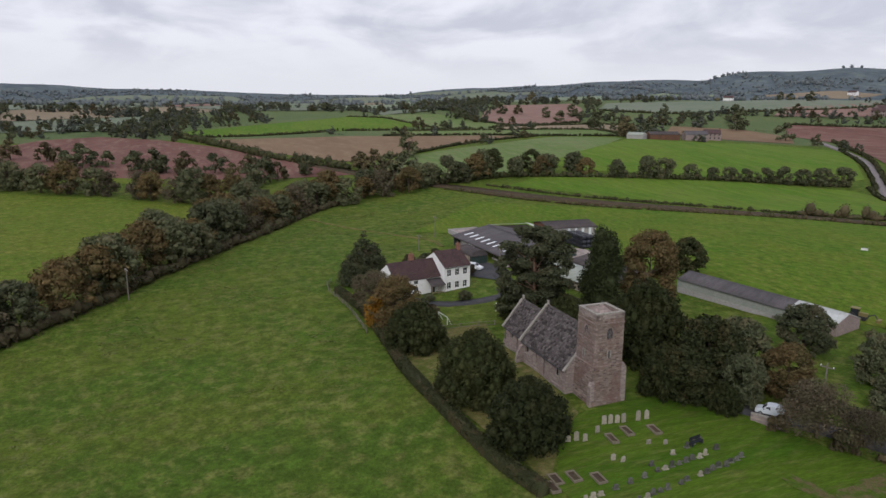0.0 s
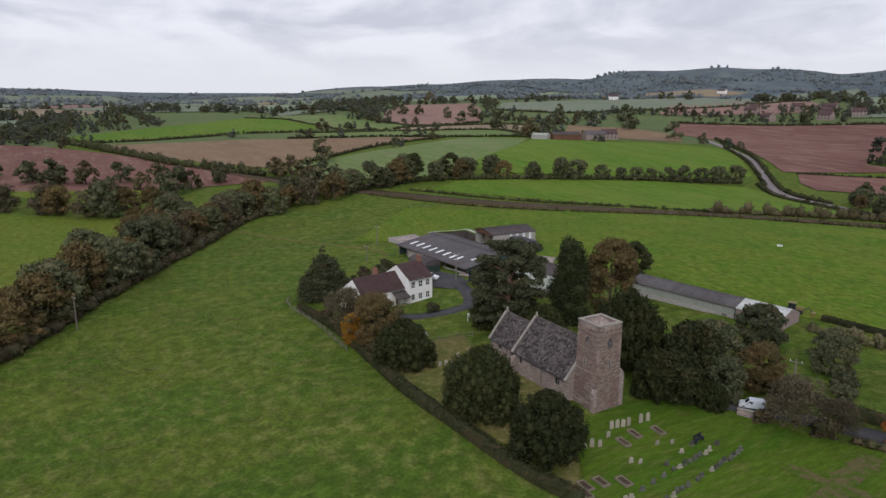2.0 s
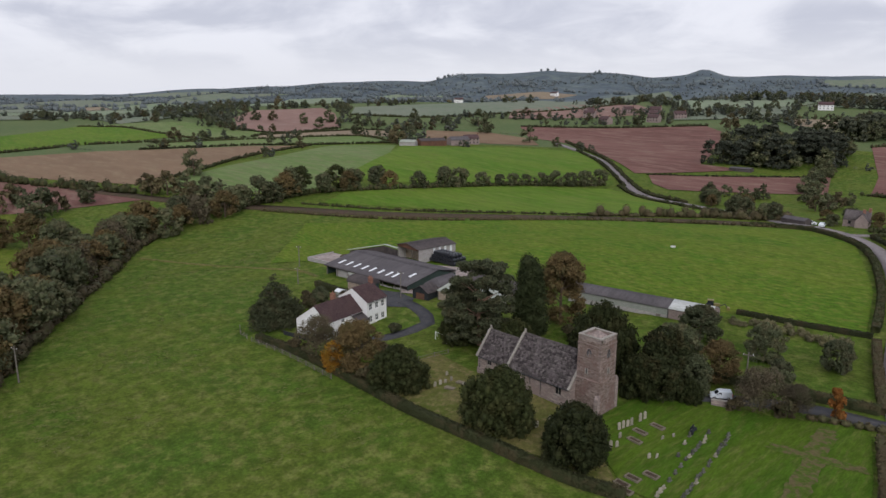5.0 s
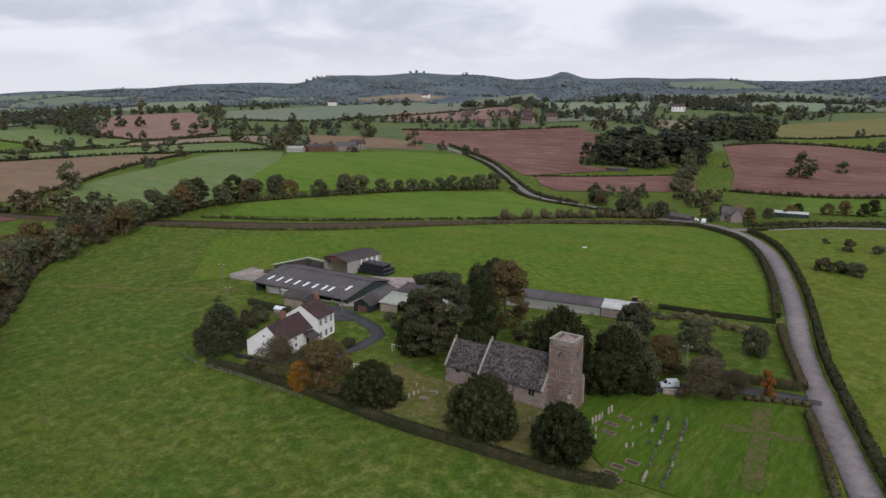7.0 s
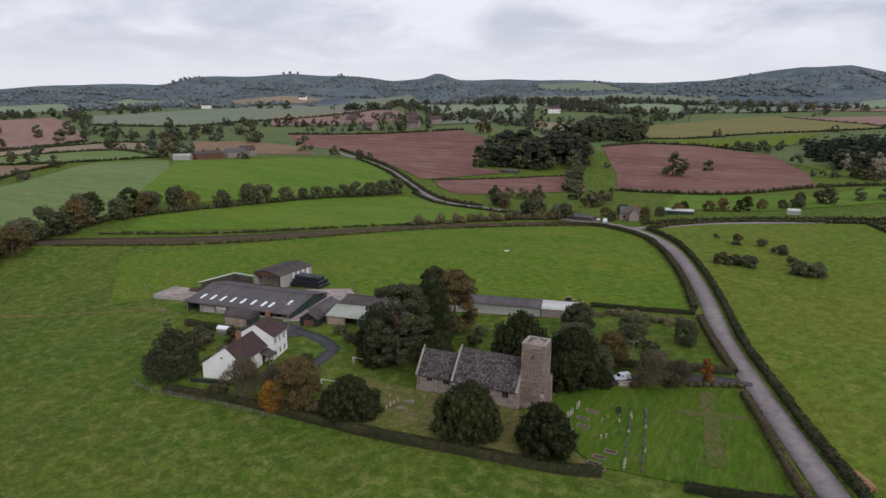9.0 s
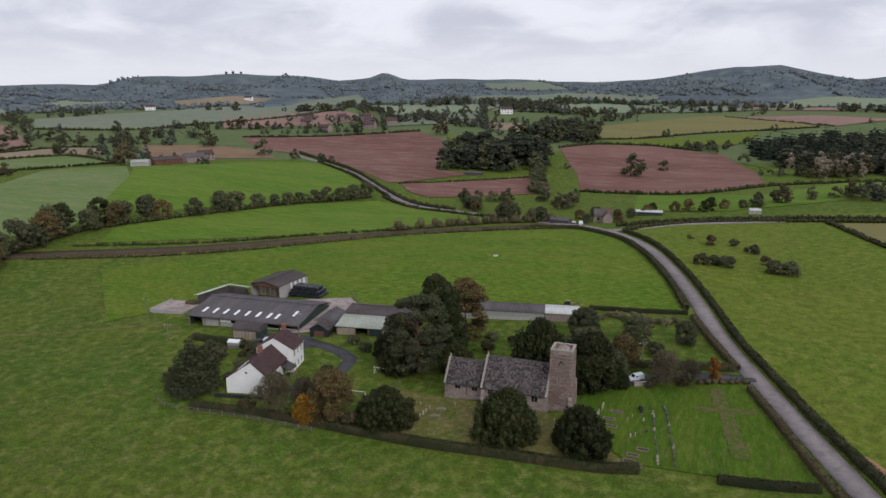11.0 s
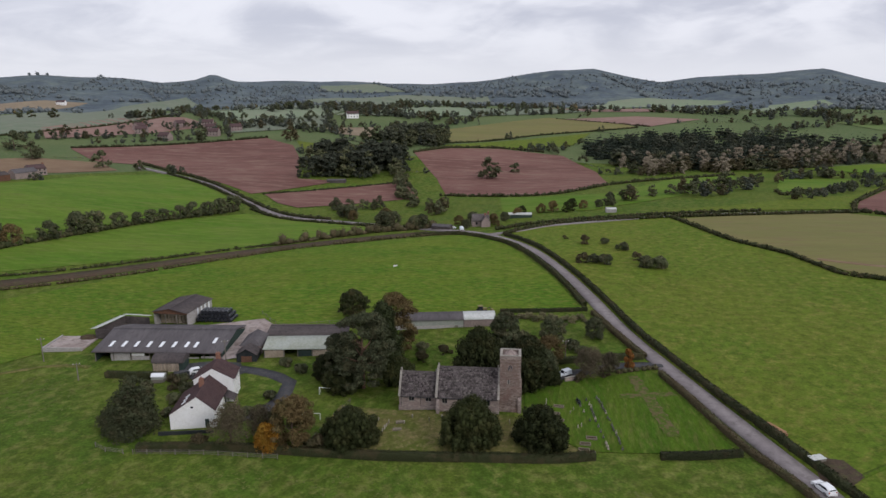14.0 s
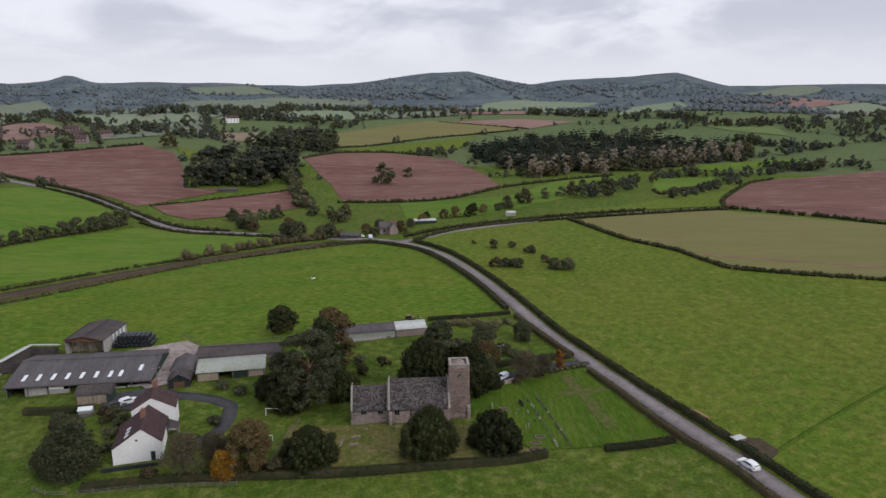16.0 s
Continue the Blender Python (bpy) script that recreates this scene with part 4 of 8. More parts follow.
def scrub(name, points, width, height, material, label, density=34, size=0.32, rng=None, gaps=0.0, category="hedge", uneven=0.25, lift=0.0):
    """A hedge: leafy heaps along a line, over a dense inner body."""
    rng = rng or np.random.default_rng(len(points) + int(abs(points[0][0]) * 7))
    line = curve_through(points, (0.8 if uneven < 0.15 else 1.4) if width < 2.5 else 1.8)
    lumps = []
    for i, (x, y) in enumerate(line):
        if gaps and rng.random() < gaps:
            continue
        h = height * (1 + uneven * rng.uniform(-1, 1))
        w = width * (1 + uneven * 0.6 * rng.uniform(-1, 1)) / 2
        ox, oy = rng.uniform(-0.15, 0.15, 2) * width
        z = float(land(x, y)) + lift
        lumps.append((x + ox, y + oy, z + h * 0.42, max(w, 0.9), max(w, 0.9), h * 0.6))
    if not lumps:
        return None
    c = np.array([l[:3] for l in lumps]).mean(0)
    lumps = [(l[0] - c[0], l[1] - c[1], l[2] - c[2], *l[3:]) for l in lumps]
    length = np.linalg.norm(np.diff(line, axis=0), axis=1).sum()
    p, d = [], []
    for i in range(0, len(lumps), 24):
        a, b = on_balls(lumps[i : i + 26], int(density * length * min(24, len(lumps) - i) / len(lumps)), rng, 0.35, 0.5)
        p.append(a), d.append(b)
    v, f = leaves(np.vstack(p), np.vstack(d), size, rng, 0.5)
    cv, cf = core_of(lumps, 0.84)
    ob = new(name, joined_mesh(name, v, f, cv, cf[:, :3], material))
    ob.location = c
    return tagged(ob, label, category)


def clipped(name, points, width, height, material, label, density=150, size=0.13, rough=0.12):
    """A cut hedge: a swept square body with leafy sides and top."""
    rng = np.random.default_rng(int(abs(points[0][0]) * 13) + 1)
    line = curve_through(points, 1.0)
    tang = np.gradient(line, axis=0)
    side = np.stack([-tang[:, 1], tang[:, 0]], -1) / np.linalg.norm(tang, axis=1)[:, None]
    z = land(line[:, 0], line[:, 1])
    hi = height * (1 + rough * 0.6 * np.array([noise.noise(Vector((x * 0.25, y * 0.25, 3))) for x, y in line]))
    wi = width / 2 * (1 + rough * np.array([noise.noise(Vector((x * 0.3, y * 0.3, 9))) for x, y in line]))
    mid = np.array([*line.mean(0), z.mean()])
    length = np.linalg.norm(np.diff(line, axis=0), axis=1).sum()
    n = int(density * length)
    i = rng.integers(0, len(line) - 1, n)
    f = rng.random(n)[:, None]
    base = line[i] * (1 - f) + line[i + 1] * f
    zz, hh, ww, ss = z[i], hi[i], wi[i], side[i]
    u = rng.random(n) * (2 * height + width)
    on_top = u > 2 * height
    s = np.where(on_top, rng.uniform(-1, 1, n), np.where(u < height, -1.0, 1.0))
    up = np.where(on_top, 1.0, rng.random(n))
    p = np.c_[base + ss * (s * ww)[:, None], zz + hh * up] + rng.normal(size=(n, 3)) * 0.07
    nor = np.where(on_top[:, None], np.array([0, 0, 1.0]), np.c_[ss * s[:, None], np.full(n, 0.3)])
    v, q = leaves(p - mid, nor, size, rng, 0.45)
    rows = [np.c_[line + side * (k * wi * 0.9)[:, None], z + hi * t] for k, t in ((-1, -0.15), (-1, 0.93), (1, 0.93), (1, -0.15))]
    body = np.stack(rows, 1).reshape(-1, 3) - mid
    m = len(line)
    a, b = np.meshgrid(np.arange(m - 1), np.arange(3), indexing="ij")
    quads = np.stack([a * 4 + b, a * 4 + b + 1, (a + 1) * 4 + b + 1, (a + 1) * 4 + b], -1).reshape(-1, 4)
    ends = np.array([(0, 1, 2, 3), (4 * m - 4, 4 * m - 3, 4 * m - 2, 4 * m - 1)])
    ob = mesh_object(name, np.vstack([v, body]), np.vstack([q, np.vstack([quads, ends]) + len(v)]), material)
    ob.location = mid
    return tagged(ob, label, "hedge")


# hedges round the churchyard and along the lane
clipped("hedge", [(-74, -17.5), (-60, -16), (-50, -16), (-38, -16.8), (-26, -17.8), (-15, -18), (5, -17), (15, -15)], 1.5, 1.4, M_HEDGE, "long clipped dark hedge along the churchyard")
clipped("hedge", [(27, -14), (35, -13.5), (42, -12.5)], 1.3, 1.2, M_HEDGE, "short clipped hedge by the churchyard lawn")
clipped("hedge", [(186, -328), (136, -218), (96, -128), (70.5, -75), (53.5, -38), (48.3, -22), (43, -10), (37.5, 9), (33.5, 22)], 1.2, 1.15, M_BROWNHEDGE, "low brown roadside hedge", 70, 0.18)
clipped("hedge", [(31.5, 31), (26.3, 47), (21.8, 62)], 1.4, 1.2, M_BROWNHEDGE, "low roadside hedge with dry grass")
clipped("hedge", [(20, 68), (16.4, 84), (12, 100), (3.6, 124), (-5, 141), (-16, 153), (-28, 161), (-45, 160)], 1.5, 1.4, M_HEDGE, "clipped hedge beside the lane", 90, 0.17, 0.3)
clipped("hedge", [(194, -332), (144, -222), (104, -132), (78, -78), (61, -38), (55.5, -22), (50, -6), (44, 11), (38.4, 29), (32.4, 49), (26.1, 76), (19.4, 101), (10.9, 127), (3, 144), (-6, 158)], 1.5, 1.35, M_HEDGE, "long dark hedge along the lane", 62, 0.2, 0.3)
clipped("hedge", [(-5, 61), (8, 62.5), (20.5, 64.5)], 1.1, 1.0, M_HEDGE, "dark clipped hedge behind the garden")
clipped("hedge", [(3, 24), (12, 27), (22, 29.5), (31, 31)], 1.5, 1.5, M_HEDGE, "clipped hedge beside the church drive")
scrub("hedge", [(24, 22.5), (28.5, 23.5), (33, 25)], 1.1, 0.9, M_BROWNHEDGE, "low dry hedge at the drive mouth", 45, 0.2)
clipped("hedge", [(-100, 14.5), (-92, 14), (-84, 14)], 1.4, 1.6, M_HEDGE, "clipped hedge below the cowshed")
scrub("hedge", [(-6, 160), (4, 171), (20, 183), (45, 190), (70, 194), (118, 201), (160, 212)], 2.2, 1.8, M_HEDGE, "hedge along the eastern lane", 20, 0.34)
scrub("hedge", [(-10, 170), (14, 187), (60, 200), (115, 210)], 2.0, 1.6, M_HEDGE, "hedge along the eastern lane", 18, 0.34)
scrub("hedge", [(71, 191), (84, 149), (98, 127), (104, 108), (111, 97), (152, 78), (240, 50), (330, 22)], 2.2, 1.7, M_HEDGE, "field hedge between pasture and stubble", 20, 0.34)
scrub("hedge", [(-215, 62), (-165, 88), (-119, 122), (-91, 141), (-60, 153), (-26, 164)], 1.6, 1.1, M_BROWNHEDGE, "low brown hedge below the railway bank", 26, 0.28, gaps=0.03, uneven=0.5)
scrub("hedge", [(-214, 82), (-170, 106), (-126, 139), (-100, 154)], 1.6, 1.0, M_HEDGE, "low gappy hedge above the railway bank", 20, 0.3, gaps=0.08, uneven=0.5)
scrub("hedge", [(-104, 151), (-90, 160), (-64, 175), (-40, 179)], 4.2, 3.2, M_BROWNHEDGE, "overgrown thicket above the railway bank", 40, 0.32, gaps=0.05, uneven=0.6)
scrub("hedge", [(-45, 178), (-62, 188), (-95, 207), (-127, 221), (-152, 243)], 2.2, 1.6, M_HEDGE, "hedge below the climbing lane", 14, 0.4)
scrub("hedge", [(-100, 219), (-130, 234), (-158, 262), (-190, 297), (-222, 330), (-262, 362), (-300, 392)], 2.4, 2.0, M_HEDGE, "hedge above the climbing lane", 14, 0.45)
scrub("hedge", [(-150, 245), (-180, 278), (-212, 310), (-256, 347)], 2.2, 1.6, M_HEDGE, "hedge below the climbing lane", 14, 0.45)
FIELD_HEDGES = [
    ([(-403, 209), (-372, 141), (-339, 91), (-317, 49)], 2.0),
    ([(-493, 113), (-480, 143), (-451, 189), (-398, 223), (-369, 265)], 1.8),
    ([(-530, 140), (-499, 213), (-453, 293), (-369, 265)], 1.8),
    ([(-525, 233), (-497, 327), (-465, 345)], 2.0),
    ([(-574, -53), (-534, -41), (-529, 6), (-546, 64), (-556, 96), (-520, 203), (-531, 248)], 2.2),
    ([(-713, 134), (-675, 165), (-600, 172), (-549, 178)], 1.8),
    ([(-579, 239), (-525, 255), (-522, 320)], 2.2),
    ([(-605, 393), (-528, 445), (-496, 502), (-441, 592), (-414, 691)], 2.6),
    ([(-162, 290), (-80, 349)], 1.2),
    ([(-50, 302), (16, 290), (59, 330), (104, 361), (156, 394)], 2.0),
    ([(-73, 521), (-37, 546), (15, 604), (78, 644), (130, 675)], 1.8),
    ([(-91, 458), (-65, 491), (-19, 508), (20, 500)], 2.2),
    ([(160, 216), (198, 193), (250, 172), (420, 240)], 2.0),
    ([(164, 224), (179, 254), (238, 341), (271, 367)], 1.6),
    ([(43, 740), (122, 697), (144, 683)], 1.8),
    ([(-402, 455), (-330, 489), (-252, 544)], 2.4),
    ([(148, 286), (152, 273), (218, 342)], 2.2),
]
for line, h in FIELD_HEDGES:
    scrub("hedge", line, 2.4, h, M_HEDGE, "dark field hedge between fields", 9, 0.5, gaps=0.06, uneven=0.35)
scrub("hedge", [(-531, -45), (-440, -18), (-366, 2), (-296, 37)], 5.0, 4.2, M_HEDGE, "overgrown hedge between red and brown fields", 12, 0.6, gaps=0.22, uneven=0.55)

scrub("hedge", [(-228, 60), (-230, 100), (-214, 133), (-205, 150), (-196, 170), (-186, 194), (-172, 215), (-158, 238)], 3.0, 2.4, M_HEDGE, "rough hedge under the row of field trees", 12, 0.5, uneven=0.4)

# trees round the church and the house
YEW = "large dark rounded yew in the churchyard"
tree("yew", -8.5, -12.8, "yew_tree", YEW, turn=20)
tree("yew_b", 5.2, -11.9, "yew_tree", YEW, turn=100, scale=1.06, tall=0.9)
tree("yew", -32, -13.2, "yew_tree", "spreading dark yew by the churchyard hedge", turn=200, scale=0.98, tall=0.82)
tree("yew_b", -8.5, 14.5, "yew_tree", "tall dark yew behind the nave", turn=10, scale=1.15, tall=1.26)
tree("autumn", -43.6, -13.5, "tree", "turning yellow-brown garden tree", scale=0.95)
tree("orange", -48.2, -15.6, "maple_tree", "small bright orange autumn tree", scale=1.05)
tree("thin", -56, -14.5, "tree", "half-bare brown tree beside the house", scale=1.0)
tree("thin", -51, -10, "tree", "half-bare brown tree beside the house", scale=0.75)
tree("cedar", -79.5, -9.5, "conifer", "dark spreading conifer at the field corner", scale=1.02)
tree("pine", -34.6, 10.2, "pine_tree", "tall grey-green pine with bare reddish stems", turn=30, scale=1.08, tall=0.95)
tree("pine", -39.5, 12.5, "pine_tree", "tall grey-green pine with bare reddish stems", turn=160, scale=0.72)
tree("yew_b", -39.5, 9.0, "holly_tree", "dark evergreen beneath the pines", scale=0.85, tall=0.9)
tree("yew_b", -26.5, 12.0, "holly_tree", "dark evergreen beneath the pines", scale=0.75)
tree("cypress", -32.0, 22.6, "cypress_tree", "tall dense dark green cypress", turn=0)
tree("autumn", -31.0, 32.0, "tree", "brownish turning tree behind the cypress", scale=1.2, tall=1.18)
tree("broad", -47.5, 54.5, "tree", "round dark tree at the field edge", scale=0.82)
tree("broad_b", -45, 15, "tree", "low green tree by the drive", scale=0.75)
tree("broad", 4.2, 11.5, "tree", "dark leafy tree behind the tower", scale=0.78, tall=0.95)
tree("yew_b", 1.5, 10.5, "yew_tree", "dark evergreen close behind the tower", scale=0.75, tall=1.1)
tree("olive", 6.6, 18.5, "tree", "olive-green leafy tree beside the drive", scale=0.78)
tree("autumn", 8.0, 25.0, "tree", "brownish turning tree behind the drive", scale=0.72)
tree("olive", 0.5, 24, "tree", "olive-green tree behind the church", scale=1.05)
tree("broad_b", 2.5, 16.5, "tree", "dark olive tree behind the tower", scale=1.15, tall=1.1)
tree("yew_b", 8.2, 14.2, "yew_tree", "small round dark evergreen by the drive", scale=0.42, tall=1.15)
tree("olive", -2, 24, "tree", "olive-green tree in the orchard lawn", scale=0.85, tall=0.9)
tree("olive", -3, 40, "tree", "grey-green tree at the end of the shed", scale=0.95)
tree("olive", 9.5, 40.5, "tree", "pear-shaped green garden tree", scale=0.8, tall=1.05)
tree("thin", 17.3, 20.0, "tree", "half-bare brown tree at the drive", scale=0.95, tall=0.85)
tree("olive", 20.5, 44, "tree", "loose green roadside tree", scale=0.68)
tree("thin", 21.5, 21.5, "tree", "half-bare brown tree at the drive", scale=0.62)
tree("rust", 26.6, 24.8, "tree", "narrow rust-brown tree at the gate", scale=0.9)
tree("shrub", -57, 22, "garden_shrub", "green shrub by the black shed", "shrub", scale=0.7)
tree("shrub", -55, 5, "garden_shrub", "rounded green lawn shrub", "shrub", scale=0.6)
tree("shrub", -57.5, -2, "garden_shrub", "rounded green lawn shrub", "shrub", scale=0.55)
tree("shrub_thin", -80, 9, "garden_shrub", "reddish autumn shrub in the garden", "shrub", scale=1.0)
tree("shrub", -75, 6.5, "garden_shrub", "dark red-leaved shrub by the parked car", "shrub", scale=0.8)
tree("shrub_thin", -83, 2, "garden_shrub", "brown leggy shrub in the garden", "shrub", scale=0.9)
for x, y, k, s in ((23, 114, "shrub_thin", 1.1), (27, 114, "shrub", 0.9), (31, 113, "shrub", 1.0), (40, 132, "shrub", 0.9), (45, 110, "shrub", 1.1), (49, 108, "shrub", 1.2), (34, 142, "shrub", 0.7), (43, 118, "shrub_thin", 0.9), (26, 142, "shrub_thin", 1.0), (19, 150, "shrub_thin", 0.5)):
    tree(k, x, y, "thorn_bush", "scrubby thorn bush in the pasture", "bush", scale=s * 1.08, group="thorn bushes in the pasture")
for x, y, k, sc in ((-85, 6, "shrub", 0.9), (-88, 3, "shrub_thin", 1.0), (-82, -3, "shrub", 0.8), (-76, 2, "shrub", 0.7), (-74.5, -4, "shrub", 0.6), (-90, 9, "shrub", 0.8), (-79, 11, "shrub", 0.8), (-73, 14, "shrub_thin", 0.8), (-50.5, -6, "shrub", 0.8), (-46, -6, "shrub_thin", 0.9), (-62, -15, "shrub_thin", 0.9), (-38.5, -15.2, "shrub_thin", 1.0), (-52, 18.5, "shrub", 0.7), (-47, 19, "shrub", 0.9), (-23, 25, "shrub_thin", 0.9), (-18, 30, "shrub_thin", 0.8), (-24, 32, "shrub", 0.7), (14, 36, "shrub", 0.8), (16, 33, "shrub", 0.7), (21, 20.5, "shrub_thin", 0.9), (14.5, 17, "shrub_thin", 0.7)):
    tree(k, x, y, "garden_shrub", "bushy garden shrub beside lawn and hedge", "shrub", scale=sc)
for x, y, k, sc in ((-24, 178, "oak_mid_b", 0.45), (-12, 186, "brown_mid", 0.5), (-22, 190, "oak_mid_b", 0.6), (-28, 184, "brown_mid", 0.5), (-10, 179, "brown_mid", 0.3), (-7, 195, "oak_mid", 0.4)):
    tree(k, x, y, "tree", "garden tree round the stone cottage", scale=sc, group="trees by the cottages")
RNG = np.random.default_rng(11)
for x in np.arange(-3, 19, 1.15):
    tree("bed_plant", x, 56 + RNG.uniform(-1.9, 1.9), "garden_shrub", "dry flowering garden shrub in a bed", "shrub", scale=RNG.uniform(0.4, 0.7), group="shrubs in the garden bed")


def row_of_trees(points, gap, kinds, scale, label, group, wander=2.5, skip=0.0):
    line = curve_through(points, gap)
    for x, y in line:
        if RNG.random() < skip:
            continue
        tree(str(RNG.choice(kinds)), x + RNG.normal() * wander, y + RNG.normal() * wander, "tree", label, scale=scale * RNG.uniform(0.75, 1.2), group=group)


BELT = ["oak_mid", "oak_mid_b", "brown_mid", "brown_mid", "thin_mid", "oak_mid"]
row_of_trees([(-54, -93), (-62, -88), (-90, -69), (-130, -45), (-162, -24), (-187, -9), (-202, 6)], 7.0, BELT, 1.0, "old hedgerow tree in a dense belt", "trees of the western belt", 1.6)
row_of_trees([(-132, -54), (-168, -31), (-194, -15), (-212, 2)], 9.0, BELT, 1.08, "old hedgerow tree in a dense belt", "trees of the western belt", 2.5)
scrub("hedge", [(-56, -86), (-70, -76), (-87, -65), (-128, -40), (-160, -19), (-184, -4), (-200, 10)], 4.0, 2.6, M_BROWNHEDGE, "rough undergrowth below the tree belt", 18, 0.45, uneven=0.4)
row_of_trees([(-200, 8), (-212, 28), (-222, 52)], 7.0, ["brown_mid", "thin_mid", "oak_mid_b"], 1.1, "brownish hedgerow tree in a dense belt", "trees of the western belt", 3.0)
row_of_trees([(-215, -28), (-245, -70), (-270, -110), (-300, -160)], 7.5, BELT, 1.15, "tree of the second belt", "trees of the second belt", 3.0)
row_of_trees([(-262, -12), (-292, -6), (-318, -50), (-350, -100), (-400, -150)], 9.0, ["oak_far", "brown_far", "oak_far_b"], 0.95, "tree at the edge of the red field", "trees by the red field", 4.0, 0.15)
row_of_trees([(-222, 40), (-245, 50), (-275, 45), (-300, 42)], 8.0, ["oak_far", "brown_far", "oak_far_b"], 0.95, "tree along the railway", "trees along the railway", 4.0)
row_of_trees([(-228, 62), (-232, 95), (-228, 124), (-214, 134)], 6.5, ["oak_mid", "brown_mid", "dark_mid", "oak_mid_b"], 1.1, "tree in the row above the green field", "trees of the field row", 2.5)
for x, y, s in ((-207, 146, 0.72), (-203, 160, 0.85), (-199, 167, 0.8), (-194, 179, 0.6), (-190, 188, 0.5), (-186, 194, 0.55), (-183, 201, 0.5), (-177, 207, 0.6), (-173, 214, 0.68), (-168, 221, 0.62), (-164, 228, 0.7), (-160, 236, 0.75)):
    tree("oak_mid_b", x, y, "tree", "round dark hedgerow tree between green fields", scale=s * 1.25, group="trees of the field row")
row_of_trees([(-40, 176), (-52, 184), (-66, 196), (-80, 214), (-98, 236)], 7.0, ["oak_mid_b", "brown_mid", "oak_mid"], 0.62, "tree round the cottages", "trees by the cottages", 3.0)
row_of_trees([(-110, 244), (-92, 256), (-64, 262), (-40, 244), (-44, 222)], 7.0, ["oak_far", "brown_far", "oak_far_b"], 0.65, "tree in the valley scrub", "trees by the cottages", 4.0)
row_of_trees([(-66, 282), (-78, 320), (-86, 358)], 7.0, ["oak_far", "oak_far_b"], 0.7, "tree in the line below the copse", "trees of the copse", 2.5)
row_of_trees([(-2, 204), (10, 212), (30, 222), (46, 232)], 6.0, ["dark_mid", "brown_mid", "oak_mid_b"], 0.5, "tree by the valley pasture", "trees by the valley pasture", 2.0)
row_of_trees([(50, 240), (80, 262), (108, 282), (135, 318), (165, 345)], 9.0, ["oak_far", "oak_far_b", "brown_far"], 0.7, "tree on the valley side", "trees by the valley pasture", 4.0)
LONE_TREES = [(-24, 370, 1.35), (-4, 398, 0.7), (-323, 80, 1.25), (-540, 160, 1.1), (-534, 185, 0.6), (-495, 124, 0.7), (-637, 289, 1.0), (-621, 302, 1.0), (-573, 310, 1.0), (-537, 305, 1.0), (-565, 336, 1.2), (-545, 258, 0.7), (-466, 300, 1.2), (-534, 350, 0.9), (-508, 364, 0.5), (-358, 257, 1.4), (-531, 424, 1.0)]
LONE_TREES += [(-441, 433, 1.5), (-396, 394, 1.3), (-449, 517, 1.0), (-586, 636, 0.9), (-574, 641, 0.8), (-546, 642, 1.0), (-776, 400, 1.2), (-799, 382, 0.8), (-319, 368, 1.2), (-284, 360, 0.7), (-222, 526, 1.4), (-309, 519, 1.3), (-341, -103, 0.9), (-334, -67, 0.8), (-287, -24, 0.8), (-288, 13, 0.9)]
for n, (x, y, k) in enumerate(LONE_TREES):
    tree(("oak_far", "oak_far_b", "oak_far", "brown_far")[n % 4], x, y, "tree", "lone dark field tree", scale=k)


def inside(x, y, poly):
    hit = False
    for (ax, ay), (bx, by) in zip(poly, poly[1:] + poly[:1]):
        if (ay > y) != (by > y) and x < (bx - ax) * (y - ay) / (by - ay) + ax:
            hit = not hit
    return hit


def joined_crowns(name, spots, label, category, tall=1.0):
    """Crowns too dense to count, joined into one object for each kind of tree."""
    for key, places in spots.items():
        me = KINDS[key][0]
        base = np.zeros(len(me.vertices) * 3, np.float32)
        me.vertices.foreach_get("co", base)
        base = base.reshape(-1, 3)
        quads = np.array([tuple(p.vertices) for p in me.polygons if len(p.vertices) == 4])
        tris = np.array([tuple(p.vertices) for p in me.polygons if len(p.vertices) == 3]).reshape(-1, 3)
        vs, qs, ts = [], [], []
        for i, (x, y, s, a) in enumerate(places):
            c, d = math.cos(a), math.sin(a)
            turned = base @ np.array([[c, d, 0], [-d, c, 0], [0, 0, tall]]) * s
            vs.append(turned + (x, y, float(land(x, y)) - 0.2))
            qs.append(quads + i * len(base)), ts.append(tris + i * len(base))
        if vs:
            v = np.vstack(vs)
            ob = new(name, joined_mesh(name, v, np.vstack(qs), np.zeros((0, 3)), np.vstack(ts) - len(v), me.materials[0]))
            tagged(ob, label, category, kind="stuff")


def wood(name, poly, count, kinds, scale, label, tall=1.0):
    xs, ys = [p[0] for p in poly], [p[1] for p in poly]
    spots = {k: [] for k in kinds}
    made = 0
    while made < count:
        x, y = RNG.uniform(min(xs), max(xs)), RNG.uniform(min(ys), max(ys))
        if inside(x, y, poly):
            spots[kinds[int(RNG.integers(0, len(kinds)))]].append((x, y, scale * RNG.uniform(0.8, 1.2), RNG.uniform(0, 6.28)))
            made += 1
    joined_crowns(name, spots, label, "wood", tall)


